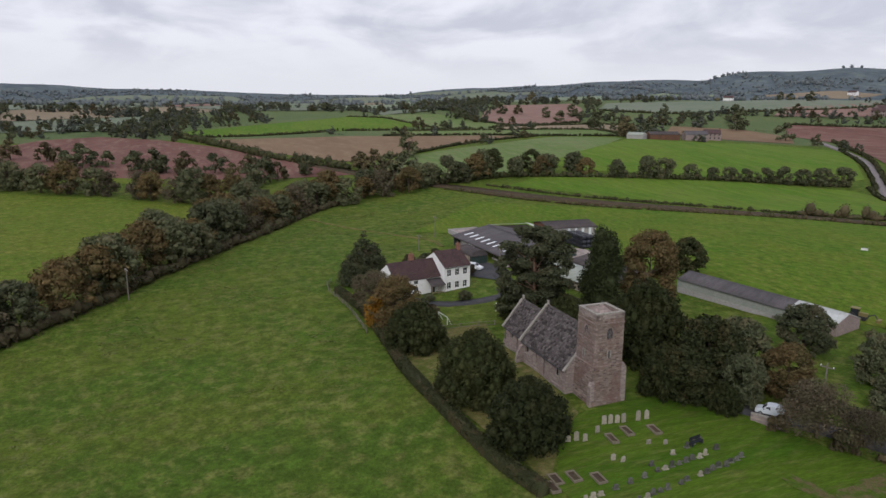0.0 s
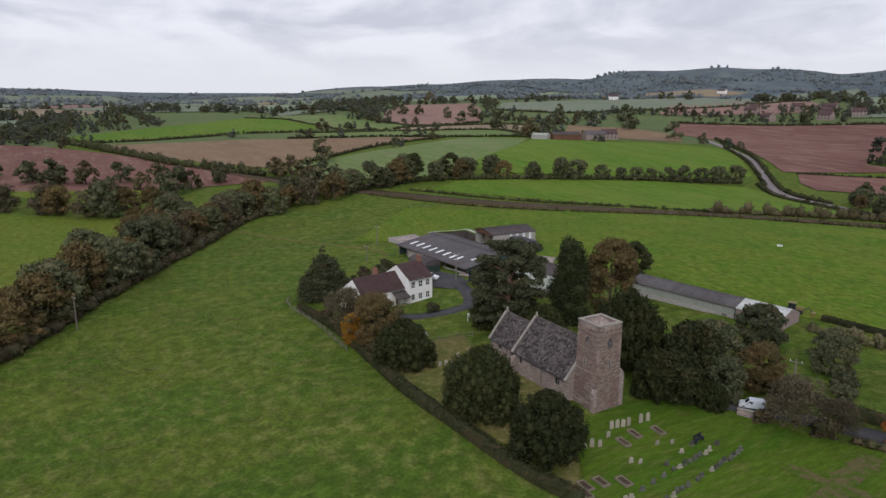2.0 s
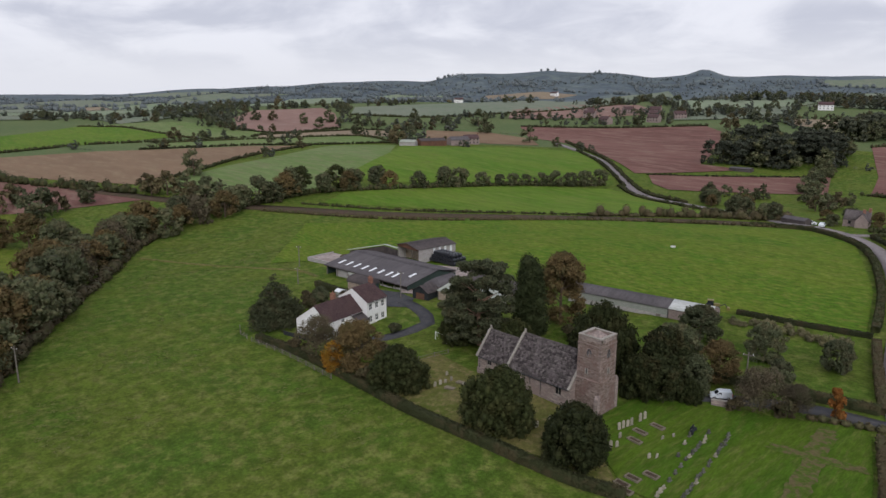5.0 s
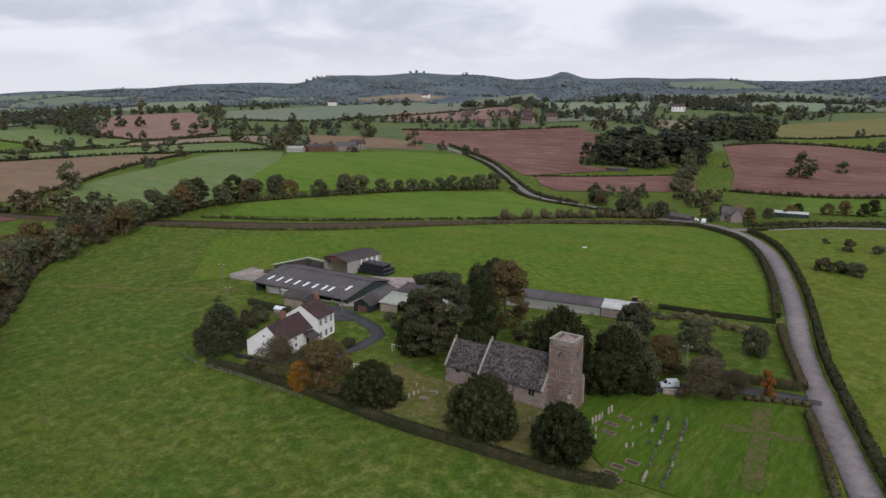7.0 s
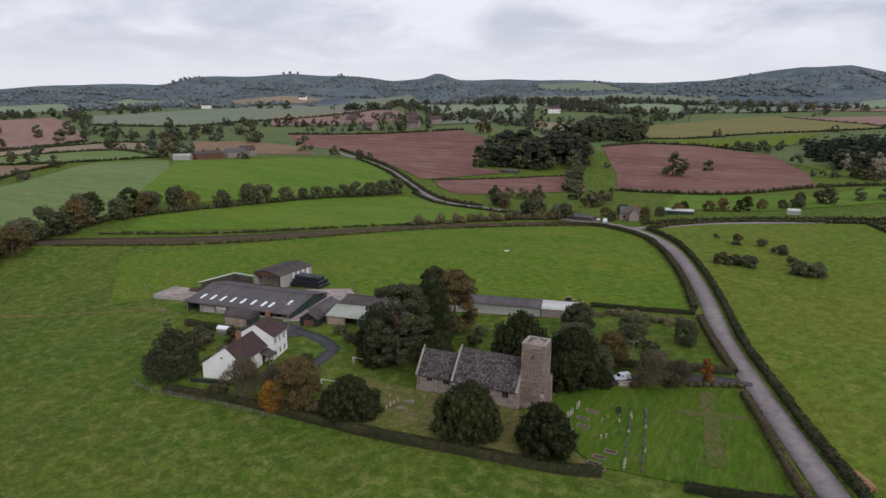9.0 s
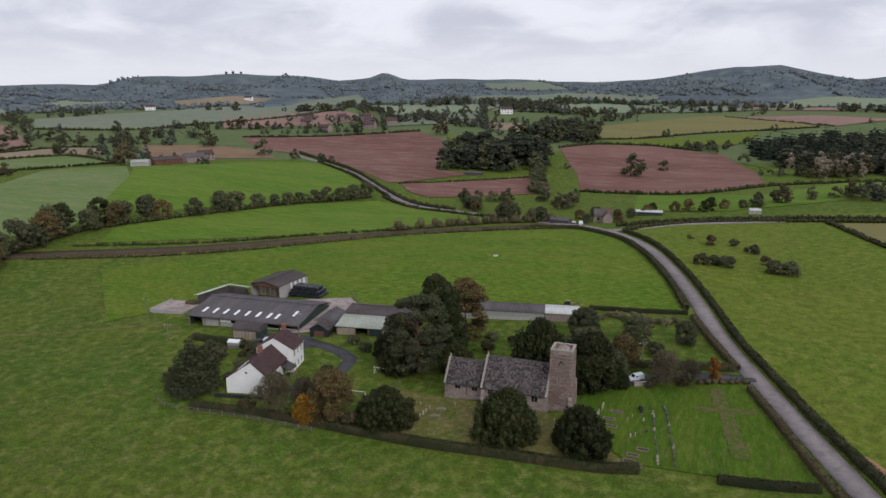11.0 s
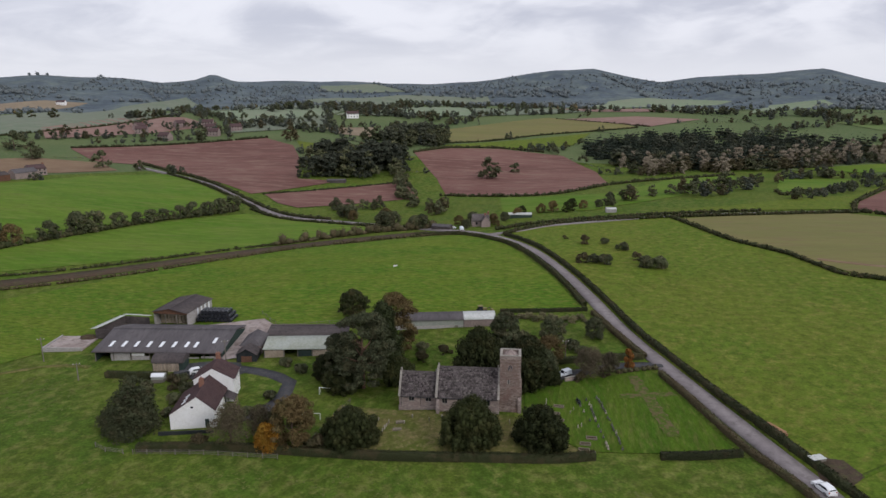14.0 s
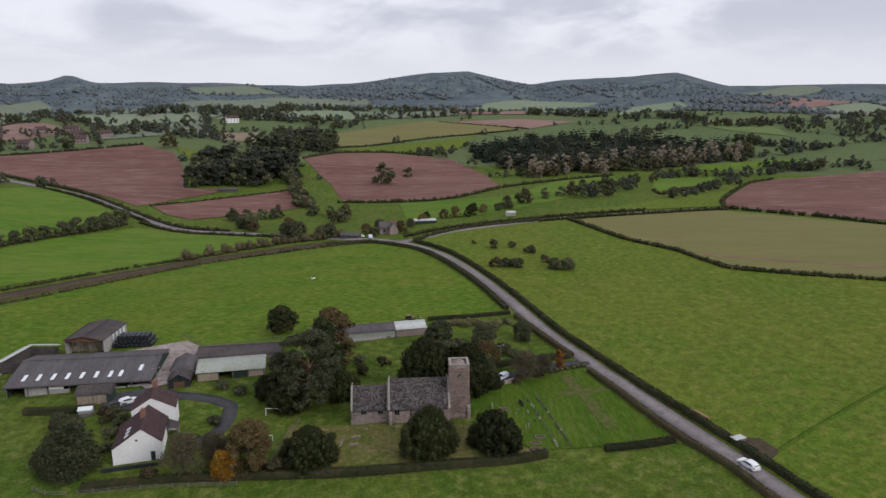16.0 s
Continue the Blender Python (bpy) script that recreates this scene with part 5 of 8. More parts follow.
wood("copse", [(-157, 348), (-124, 351), (-91, 368), (-84, 405), (-106, 433), (-165, 420)], 64, ["oak_dark", "oak_dark", "oak_far"], 1.3, "tall dark broadleaf copse between red fields")
wood("plantation", [(50, 530), (72, 462), (98, 415), (158, 425), (216, 450), (274, 470), (315, 535), (266, 570), (191, 605), (132, 600)], 260, ["spruce_far", "spruce_far", "spruce_far", "oak_dark"], 1.3, "dark conifer plantation on the slope", 0.68)
wood("larch_edge", [(66, 460), (89, 388), (158, 406), (216, 432), (300, 460), (330, 520), (230, 490), (120, 450)], 150, ["larch_far", "larch_far", "brown_far", "oak_far"], 1.2, "pale bare larches at the plantation edge", 0.72)
wood("valley_wood", [(-150, 522), (-102, 474), (-66, 505), (-80, 560), (-140, 560)], 55, ["oak_dark", "oak_far"], 1.15, "dark wood above the copse")

# ---- the far country: fields, hedgerows and woods up to the skyline ----
TREE_LINES = [
    ([(-769, 192), (-774, 226), (-721, 256), (-636, 267)], 55, 9, 0.9), ([(-628, 229), (-585, 234), (-565, 240)], 14, 5, 0.8), ([(-486, 374), (-481, 401), (-466, 430)], 16, 6, 0.9),
    ([(-312, 565), (-293, 605), (-275, 622), (-225, 594), (-174, 575)], 48, 9, 0.9), ([(-416, 579), (-351, 585)], 12, 9, 0.8), ([(-399, 482), (-316, 525)], 26, 3, 0.5),
    ([(-477, 643), (-412, 674)], 22, 8, 0.9), ([(-328, 737), (-283, 771), (-190, 732), (-128, 717), (-91, 694)], 110, 16, 1.0), ([(-84, 658), (-58, 703)], 16, 6, 0.8),
    ([(-703, 420), (-680, 437)], 9, 5, 1.0), ([(-675, 476), (-661, 511)], 9, 5, 0.8), ([(-340, 600), (-300, 640), (-230, 660)], 30, 16, 0.8),
]
TREE_LINES += [
    ([(284, 766), (340, 764), (372, 678), (426, 661), (481, 682)], 90, 12, 0.9), ([(501, 1065), (564, 985), (615, 912)], 90, 30, 1.1), ([(530, 1135), (637, 1133), (708, 1073)], 80, 30, 1.1),
    ([(340, 576), (351, 538), (379, 505)], 40, 10, 0.9), ([(297, 424), (321, 404)], 22, 6, 0.9), ([(-24, 774), (54, 1029), (123, 844)], 70, 14, 0.9),
    ([(179, 857), (278, 794)], 40, 12, 0.9), ([(-4, 499), (50, 529)], 14, 4, 0.7), ([(88, 255), (114, 270), (145, 319)], 15, 5, 0.8), ([(145, 254), (181, 288), (249, 371)], 28, 4, 0.6),
    ([(-255, 787), (-194, 779), (-125, 819)], 60, 18, 0.9), ([(-208, 1309), (-69, 1311), (92, 1326)], 50, 30, 1.0), ([(178, 371), (210, 384), (243, 391)], 18, 4, 0.7),
]
TREE_LINES += [
    ([(-646, -162), (-663, -138), (-635, -90), (-564, -53)], 50, 14, 0.85), ([(-791, -141), (-749, -74), (-679, -22)], 55, 20, 0.9), ([(-862, 6), (-859, 88), (-810, 157), (-744, 203)], 70, 20, 0.9),
    ([(-812, -185), (-827, -155)], 15, 12, 0.9), ([(-738, 266), (-684, 276), (-694, 314)], 22, 8, 0.8), ([(-1148, -234), (-1232, -119), (-1316, 35)], 60, 40, 1.0),
]


def build_far():
    """A patchwork of fields, hedgerows and small woods out to the ring of hills."""
    rng = np.random.default_rng(5)
    # The green and pinkish covers have distance haze in their colour.
    covers = [(M_HAZEGREEN, 0.42, "dull green"), (M_HAZEPASTURE, 0.3, "pale green"), (M_TAN, 0.12, "tan"), (M_HAZEPLOUGH, 0.16, "pinkish")]
    odds = np.array([c[1] for c in covers])
    a = radians(18)
    ca, sa = math.cos(a), math.sin(a)
    nodes, spots = {}, []

    def knot(i, j):
        if (i, j) not in nodes:
            u, v = i * 150 + rng.uniform(-50, 50), j * 120 + rng.uniform(-38, 38)
            nodes[i, j] = (VALE[0] + u * ca - v * sa, VALE[1] + u * sa + v * ca)
        return nodes[i, j]

    def seen(x, y):
        dx, dy = x - VALE[0], y - VALE[1]
        az = math.degrees(math.atan2(dx, dy))
        return math.hypot(dx, dy) if -112 < az < 48 else 0

    def taken(x, y):
        return any(inside(x, y, poly) for poly in OUTLINES)

    def across(q, u, v):
        return tuple(q[0][k] * (1 - u) * (1 - v) + q[1][k] * u * (1 - v) + q[2][k] * u * v + q[3][k] * (1 - u) * v for k in (0, 1))

    for i in range(-13, 14):
        for j in range(-15, 16):
            q = [knot(i, j), knot(i + 1, j), knot(i + 1, j + 1), knot(i, j + 1)]
            d = seen(*across(q, 0.5, 0.5))
            if not 500 < d < 1560:
                continue
            far = d > 1180
            fate = rng.random()
            if fate < 0.16 + 0.14 * float(smooth(1000, 1350, d)) + 0.45 * float(smooth(1300, 1420, d)):
                for _ in range(int(70 if not far else 90)):
                    x, y = across(q, *rng.random(2))
                    if not taken(x, y):
                        spots.append((x, y, rng.uniform(0.6, 1.1) * (0.5 if far else 0.95)))
            elif not any(taken(*across(q, u, v)) for u in (0.04, 0.35, 0.65, 0.96) for v in (0.04, 0.35, 0.65, 0.96)):
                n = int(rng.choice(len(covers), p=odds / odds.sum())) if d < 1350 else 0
                k = 8
                verts = []
                for u in np.linspace(0.02, 0.98, k):
                    for v in np.linspace(0.02, 0.98, k):
                        x, y = across(q, u, v)
                        verts.append((x, y, float(land(x, y)) + 0.7))
                r, c = np.meshgrid(np.arange(k - 1), np.arange(k - 1), indexing="ij")
                o = r * k + c
                faces = np.stack([o + 1, o + k + 1, o + k, o], -1).reshape(-1, 4)
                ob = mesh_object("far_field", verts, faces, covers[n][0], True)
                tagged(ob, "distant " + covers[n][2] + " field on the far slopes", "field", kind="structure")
            for p, r in ((q[0], q[1]), (q[0], q[3])):
                length = math.hypot(r[0] - p[0], r[1] - p[1])
                thick = rng.choice([0.25, 0.5, 1.0, 1.9])
                for _ in range(int(length / 11 * thick)):
                    s = rng.random()
                    x, y = p[0] + (r[0] - p[0]) * s + rng.normal() * 2.5, p[1] + (r[1] - p[1]) * s + rng.normal() * 2.5
                    if not taken(x, y):
                        spots.append((x, y, rng.uniform(0.4, 0.95)))
                for s in np.arange(0, 1, (3.2 if not far else 6.0) / length):
                    x, y = p[0] + (r[0] - p[0]) * s, p[1] + (r[1] - p[1]) * s
                    if not taken(x, y):
                        spots.append((x, y, rng.uniform(0.16, 0.26)))
    near = {"hedge_oak": [], "hedge_dark_oak": [], "hedge_olive_tree": [], "hedge_brown_tree": []}
    for line, count, width, size in TREE_LINES:
        path = curve_through(line, 3.0)
        for k in rng.integers(0, len(path), count):
            x, y = path[k] + rng.normal(size=2) * width * 0.6
            s = size * rng.uniform(0.6, 1.2)
            spots.append((x, y, s))
    far_spots = []
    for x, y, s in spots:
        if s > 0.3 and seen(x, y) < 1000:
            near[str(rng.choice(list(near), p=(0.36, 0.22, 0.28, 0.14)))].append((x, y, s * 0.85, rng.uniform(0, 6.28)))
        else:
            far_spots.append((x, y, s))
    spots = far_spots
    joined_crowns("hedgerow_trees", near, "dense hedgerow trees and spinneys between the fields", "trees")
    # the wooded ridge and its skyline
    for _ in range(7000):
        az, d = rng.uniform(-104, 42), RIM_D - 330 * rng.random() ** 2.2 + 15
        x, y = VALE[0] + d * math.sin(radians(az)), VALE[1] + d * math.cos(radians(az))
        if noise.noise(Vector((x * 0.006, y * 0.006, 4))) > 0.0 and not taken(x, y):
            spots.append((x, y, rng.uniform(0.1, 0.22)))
    for az, s in ((-38.1, 0.75), (-37.6, 0.85), (-37.0, 0.7), (-33.6, 0.75)):
        spots.append((VALE[0] + RIM_D * math.sin(radians(az)), VALE[1] + RIM_D * math.cos(radians(az)), s))
    spots = np.array(spots)
    base = np.c_[spots[:, :2], land(spots[:, 0], spots[:, 1])]
    scale = spots[:, 2]
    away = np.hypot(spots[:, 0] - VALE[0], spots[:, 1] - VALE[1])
    # Past about 900 m, trees take the foliage with haze in its colour.
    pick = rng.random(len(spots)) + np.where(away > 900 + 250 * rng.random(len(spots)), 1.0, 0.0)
    for name, material, lo, hi in (("distant_green_trees", M_HAZEDTREES, 0.0, 0.5), ("distant_dark_trees", M_DARKOAK, 0.5, 0.86), ("distant_brown_trees", M_AUTUMN, 0.86, 1.0), ("hill_woods", M_HAZYWOOD, 1.0, 2.0)):
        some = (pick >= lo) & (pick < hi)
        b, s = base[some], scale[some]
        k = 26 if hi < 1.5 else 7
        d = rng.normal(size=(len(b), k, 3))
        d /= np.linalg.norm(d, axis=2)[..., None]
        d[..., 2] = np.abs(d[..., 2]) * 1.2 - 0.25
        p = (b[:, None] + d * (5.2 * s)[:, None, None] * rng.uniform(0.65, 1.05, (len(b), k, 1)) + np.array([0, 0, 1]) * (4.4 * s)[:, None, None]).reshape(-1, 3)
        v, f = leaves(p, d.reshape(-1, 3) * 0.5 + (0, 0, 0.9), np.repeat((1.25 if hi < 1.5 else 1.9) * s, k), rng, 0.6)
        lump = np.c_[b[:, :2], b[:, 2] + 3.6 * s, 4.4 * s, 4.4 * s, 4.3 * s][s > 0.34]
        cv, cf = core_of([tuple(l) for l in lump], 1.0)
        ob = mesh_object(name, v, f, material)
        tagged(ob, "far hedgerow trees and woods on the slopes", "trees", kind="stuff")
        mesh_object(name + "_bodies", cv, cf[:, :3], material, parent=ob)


build_far()

# ---- building helpers ----
def wall(bm, p, q, z0, z1, thick, holes=()):
    """A wall from p to q (its outer face on the right of the way), with square openings (a, b, low, high) along it."""
    p, q = Vector((*p, 0)), Vector((*q, 0))
    d = (q - p)
    m = Matrix.Translation(p) @ pose(0, 0, 0, 0, 0, math.degrees(math.atan2(d.y, d.x)))
    cuts = sorted({0.0, d.length, *(h[0] for h in holes), *(h[1] for h in holes)})
    for a, b in zip(cuts, cuts[1:]):
        z = z0
        for h in sorted((h for h in holes if h[0] <= a and h[1] >= b), key=lambda h: h[2]):
            if h[2] > z:
                box(bm, a, b, 0, thick, z, h[2], m)
            z = h[3]
        if z1 > z:
            box(bm, a, b, 0, thick, z, z1, m)
    return bm


def merged(bm):
    bmesh.ops.remove_doubles(bm, verts=bm.verts, dist=0.0005)
    return bm


def window_in(parent, p, way, width, low, high, depth=0.14, bars=1, rows=1, frame=None, sill=True, label=""):
    """A window set in an opening: p the middle of the opening on the outer face, way the outward direction in degrees."""
    frame = frame or M_FRAME
    m = pose(p[0], p[1], 0, 0, 0, way + 90)
    t = 0.07
    bm = bmesh.new()
    for s in (-1, 1):
        box(bm, s * width / 2 - (t if s > 0 else 0), s * width / 2 + (0 if s > 0 else t), depth, depth + 0.08, low, high, m)
    box(bm, -width / 2 + t, width / 2 - t, depth, depth + 0.08, high - t, high, m)
    box(bm, -width / 2 + t, width / 2 - t, depth, depth + 0.08, low, low + t, m)
    w = part("window", bm, frame, parent, label)
    for i in range(1, bars + 1):
        x = -width / 2 + width * i / (bars + 1)
        part("glazing_bar", boxed(x - 0.035, x + 0.035, depth + 0.01, depth + 0.07, low + t, high - t, m=m), frame, w)
    for i in range(1, rows):
        z = low + (high - low) * i / rows
        part("glazing_bar", boxed(-width / 2 + t, width / 2 - t, depth + 0.015, depth + 0.065, z - 0.025, z + 0.025, m=m), frame, w)
    part("pane", boxed(-width / 2 + t, width / 2 - t, depth + 0.05, depth + 0.062, low + t, high - t, m=m), M_GLASS, w)
    if sill:
        part("window_sill", boxed(-width / 2 - 0.08, width / 2 + 0.08, -0.07, depth, low - 0.09, low - 0.004, m=m), frame, w)
    return w


def slated(name, parent, e0, e1, r0, r1, rows, wide, thick, material, rng, label=""):
    """A roof slope of overlapping courses from the eave e0-e1 up to the ridge r0-r1."""
    e0, e1, r0, r1 = (np.array(v, float) for v in (e0, e1, r0, r1))
    nor = np.cross(e1 - e0, r0 - e0)
    nor /= np.linalg.norm(nor)
    if nor[2] < 0:
        nor = -nor
    verts, faces = [], []
    for i in range(rows):
        f0, f1 = i / rows, min(1.0, (i + 1.35) / rows)
        a0, a1 = e0 + (r0 - e0) * f0, e1 + (r1 - e1) * f0
        b0, b1 = e0 + (r0 - e0) * f1, e1 + (r1 - e1) * f1
        n = max(1, int(np.linalg.norm(a1 - a0) / wide))
        cuts = np.clip((np.arange(n + 1) + (0.5 if i % 2 else 0.0) + rng.uniform(-0.12, 0.12, n + 1)) / n, 0, 1)
        cuts[0], cuts[-1] = 0, 1
        for u, v in zip(cuts, cuts[1:]):
            if v - u < 1e-3:
                continue
            up, drop = thick * rng.uniform(0.8, 1.5), rng.uniform(-0.03, 0.03)
            slip = (e0 - r0) / np.linalg.norm(e0 - r0) * drop
            lo = [a0 + (a1 - a0) * u + slip, a0 + (a1 - a0) * v + slip]
            hi = [b0 + (b1 - b0) * v, b0 + (b1 - b0) * u]
            k = len(verts)
            for q, s in ((lo[0], up), (lo[1], up), (hi[0], 0.004), (hi[1], 0.004)):
                verts.append(q + nor * (s + 0.01))
            for q in (lo[0], lo[1], hi[0], hi[1]):
                verts.append(q - nor * 0.02)
            faces += [(k, k + 1, k + 2, k + 3), (k + 4, k + 7, k + 6, k + 5), (k, k + 4, k + 5, k + 1), (k + 1, k + 5, k + 6, k + 2), (k + 3, k + 2, k + 6, k + 7), (k, k + 3, k + 7, k + 4)]
    ob = mesh_object(name, verts, faces, material, parent=parent)
    return tagged(ob, label, kind="stuff")


# ---- the church ----
def pointed(width, z0, spring, top, steps=5):
    """The outline of a pointed arch."""
    out = [(-width / 2, z0), (width / 2, z0), (width / 2, spring)]
    for i in range(1, steps):
        t = i / steps
        out.append((width / 2 * (1 - t**1.6), spring + (top - spring) * t**0.75))
    out.append((0, top))
    for i in range(steps - 1, 0, -1):
        t = i / steps
        out.append((-width / 2 * (1 - t**1.6), spring + (top - spring) * t**0.75))
    out.append((-width / 2, spring))
    return out


def belfry_window(tower, p, way):
    """Two louvred lights under a pointed head; a dark plate imitates a square-cut recess's shade."""
    m = pose(p[0], p[1], 0, 0, 0, way + 90)
    # Near-black plate just proud of the solid shaft, for the opening's shade.
    w = part("belfry_window", prism(bmesh.new(), pointed(0.86, 8.75, 9.6, 10.15), "y", -0.02, 0.1), M_DARKPLASTIC, tower, "louvred belfry light, its shaded opening a near-black plate")
    w.matrix_local = m
    part("mullion", boxed(-0.05, 0.05, -0.06, 0.05, 8.75, 9.9), M_QUOIN, w)
    for s in (-1, 1):
        part("jamb", boxed(s * 0.52 - 0.08, s * 0.52 + 0.08, -0.05, 0.2, 8.7, 9.62), M_QUOIN, w)
        bm = bmesh.new()
        outline = [(s * 0.44, 9.62), (s * 0.60, 9.62), (s * 0.42, 10.08), (s * 0.05, 10.32), (0, 10.16), (s * 0.24, 9.98)]
        prism(bm, outline, "y", -0.05, 0.18)
        part("hood", bm, M_QUOIN, w)
    for i in range(6):
        part("louvre", boxed(-0.4, 0.4, -0.04, 0.0, 8.85 + i * 0.16, 8.88 + i * 0.16), M_LEAD, w)


def build_church():
    zb = 0.35
    church = thing("church", (0, 0, zb), 0, "small sandstone church with stone-slated roofs and tower", "church")
    rng = np.random.default_rng(3)
    # tower
    x0, x1, y0, y1 = -3.25, 0.95, -0.4, 3.75
    tower = thing("tower", (0, 0, 0), 0)
    tower.parent = church
    tower.matrix_local = Matrix.Identity(4)
    top = 11.4
    bm = bmesh.new()
    c = ((x0 + x1) / 2, (y0 + y1) / 2)
    for z, grow in ((-1.0, 0.34), (0.5, 0.3), (0.55, 0.24), (5.1, 0.14), (5.2, 0.03), (top, 0.0)):
        for x, y in ((x0, y0), (x1, y0), (x1, y1), (x0, y1)):
            bm.verts.new((x + grow * (1 if x > c[0] else -1), y + grow * (1 if y > c[1] else -1), z))
    bm.verts.ensure_lookup_table()
    for k in range(5):
        for i in range(4):
            j = (i + 1) % 4
            f = bm.faces.new((bm.verts[k * 4 + i], bm.verts[k * 4 + j], bm.verts[k * 4 + 4 + j], bm.verts[k * 4 + 4 + i]))
    bm.faces.new([bm.verts[20 + i] for i in range(4)])
    bmesh.ops.subdivide_edges(bm, edges=[e for e in bm.edges if e.calc_length() > 3], cuts=7, use_grid_fill=True)
    for v in bm.verts:
        v.co += Vector((noise.noise(v.co * 0.9), noise.noise(v.co * 0.9 + Vector((7, 0, 0))), 0)) * 0.05
    part("shaft", bm, M_STONE, tower, "pinkish rubble stone shaft, weathered")
    for cx, cy, sx, sy in ((x0, y0, 1, 1), (x1, y0, -1, 1), (x1, y1, -1, -1), (x0, y1, 1, -1)):
        z, k = 5.3, 0
        while z < top - 0.7:
            h = rng.uniform(0.26, 0.36)
            lx, ly = (0.55, 0.3) if k % 2 else (0.3, 0.55)
            lx, ly = lx * rng.uniform(0.8, 1.2), ly * rng.uniform(0.8, 1.2)
            bm = bmesh.new()
            box(bm, cx - sx * 0.03, cx + sx * lx, cy - sy * 0.03, cy + sy * ly, z, z + h - 0.02)
            part("quoin", bm, M_QUOIN, tower)
            z += h
            k += 1
    for z, g, h in ((8.35, 0.05, 0.1), (10.75, 0.1, 0.14)):
        bm = bmesh.new()
        for a, b, d, e in ((x0 - g, x1 + g, y0 - g, y0), (x0 - g, x1 + g, y1, y1 + g), (x0 - g, x0, y0, y1), (x1, x1 + g, y0, y1)):
            box(bm, a, b, d, e, z, z + h)
        part("string_course", bm, M_QUOIN, tower)
    for n, (p, q) in enumerate((((x0, y0), (x1, y0)), ((x1, y0), (x1, y1)), ((x1, y1), (x0, y1)), ((x0, y1), (x0, y0)))):
        part("parapet", merged(wall(bmesh.new(), p, q, top, top + 0.62, 0.42)), M_STONEGREY, tower)
        d = Vector((q[0] - p[0], q[1] - p[1], 0))
        m = Matrix.Translation((*p, 0)) @ pose(0, 0, 0, 0, 0, math.degrees(math.atan2(d.y, d.x)))
        part("coping", boxed(-0.06, d.length - 0.42, -0.06, 0.47, top + 0.624, top + 0.76, m=m), M_ASHLAR, tower, "pale worn coping stones")
    bm = bmesh.new()
    tip = bm.verts.new((c[0], c[1], top + 1.3))
    base = [bm.verts.new((x, y, top + 0.05)) for x, y in ((x0 + 0.55, y0 + 0.55), (x1 - 0.55, y0 + 0.55), (x1 - 0.55, y1 - 0.55), (x0 + 0.55, y1 - 0.55))]
    for i in range(4):
        bm.faces.new((base[i], base[(i + 1) % 4], tip))
    bm.faces.new(base[::-1])
    part("pyramid_roof", bm, M_STONEGREY, tower, "low grey pyramid roof inside the parapet")
    part("vane", rod(bmesh.new(), (c[0], c[1], top + 1.2), (c[0], c[1], top + 1.9), 0.03, 0.02), M_LEAD, tower)
    for p, way in (((c[0], y0), -90), ((x1, c[1]), 0), ((c[0], y1), 90), ((x0, c[1]), 180)):
        belfry_window(tower, p, way)
    for p, way, zs in (((x1 + 0.09, c[1]), 0, (6.2, 2.3)), ((c[0] - 0.3, y0 - 0.06), -90, (6.0,))):
        for z in zs:
            m = pose(p[0], p[1], 0, 0, 0, way + 90)
            # The slit is a dark plate on the wall face, imitating shade inside.
            s = part("slit_window", boxed(-0.1, 0.1, -0.02, 0.05, z, z + 0.85, m=m), M_DARKPLASTIC, tower)
            for k in (-1, 1):
                part("jamb", boxed(k * 0.2 - 0.09, k * 0.2 + 0.09, -0.05, 0.04, z - 0.05, z + 0.95, m=m), M_ASHLAR, s)
    for bx, by in ((x1 - 0.3, y1 + 0.1), (x1 - 0.35, y0 - 0.32)):
        bm = bmesh.new()
        prism(bm, [(by - 0.25, -1), (by + 0.55, -1), (by + 0.5, 4.6), (by + 0.1, 5.3), (by - 0.25, 5.3)] if by > 0 else [(by - 0.25, -1), (by + 0.4, -1), (by + 0.4, 3.0), (by + 0.2, 3.2), (by - 0.2, 2.5)], "x", bx - 0.1, bx + 0.62)
        part("buttress", bm, M_STONEGREY, tower, "weathered sandstone buttress")
    # nave
    for name, xa, xb, ya, yb, eave, ridge, holes in (("nave", -16.4, -3.3, -1.75, 6.55, 3.35, 8.15, ((1.2, 2.3, 1.5, 3.0), (4.5, 4.9, 1.2, 2.9), (9.9, 11.2, 1.35, 2.85))),
                                                    ("chancel", -24.4, -16.4, -0.7, 5.5, 2.9, 6.75, ((2.0, 3.2, 1.3, 2.35), (5.6, 6.8, 1.3, 2.35)))):
        body = thing(name, (0, 0, 0))
        body.parent = church
        body.matrix_local = Matrix.Identity(4)
        yc = (ya + yb) / 2
        part("wall_front", merged(wall(bmesh.new(), (xa, ya), (xb, ya), -1.0, eave, 0.7, holes)), M_STONEGREY, body, "pale pinkish rubble wall with square windows")
        part("wall_back", merged(wall(bmesh.new(), (xb, yb), (xa, yb), -1.0, eave, 0.7)), M_STONEGREY, body)
        plinth = boxed(xa - 0.12, xb, ya - 0.14, ya - 0.004, -1.0, 0.35)
        part("plinth", plinth, M_STONEGREY, body)
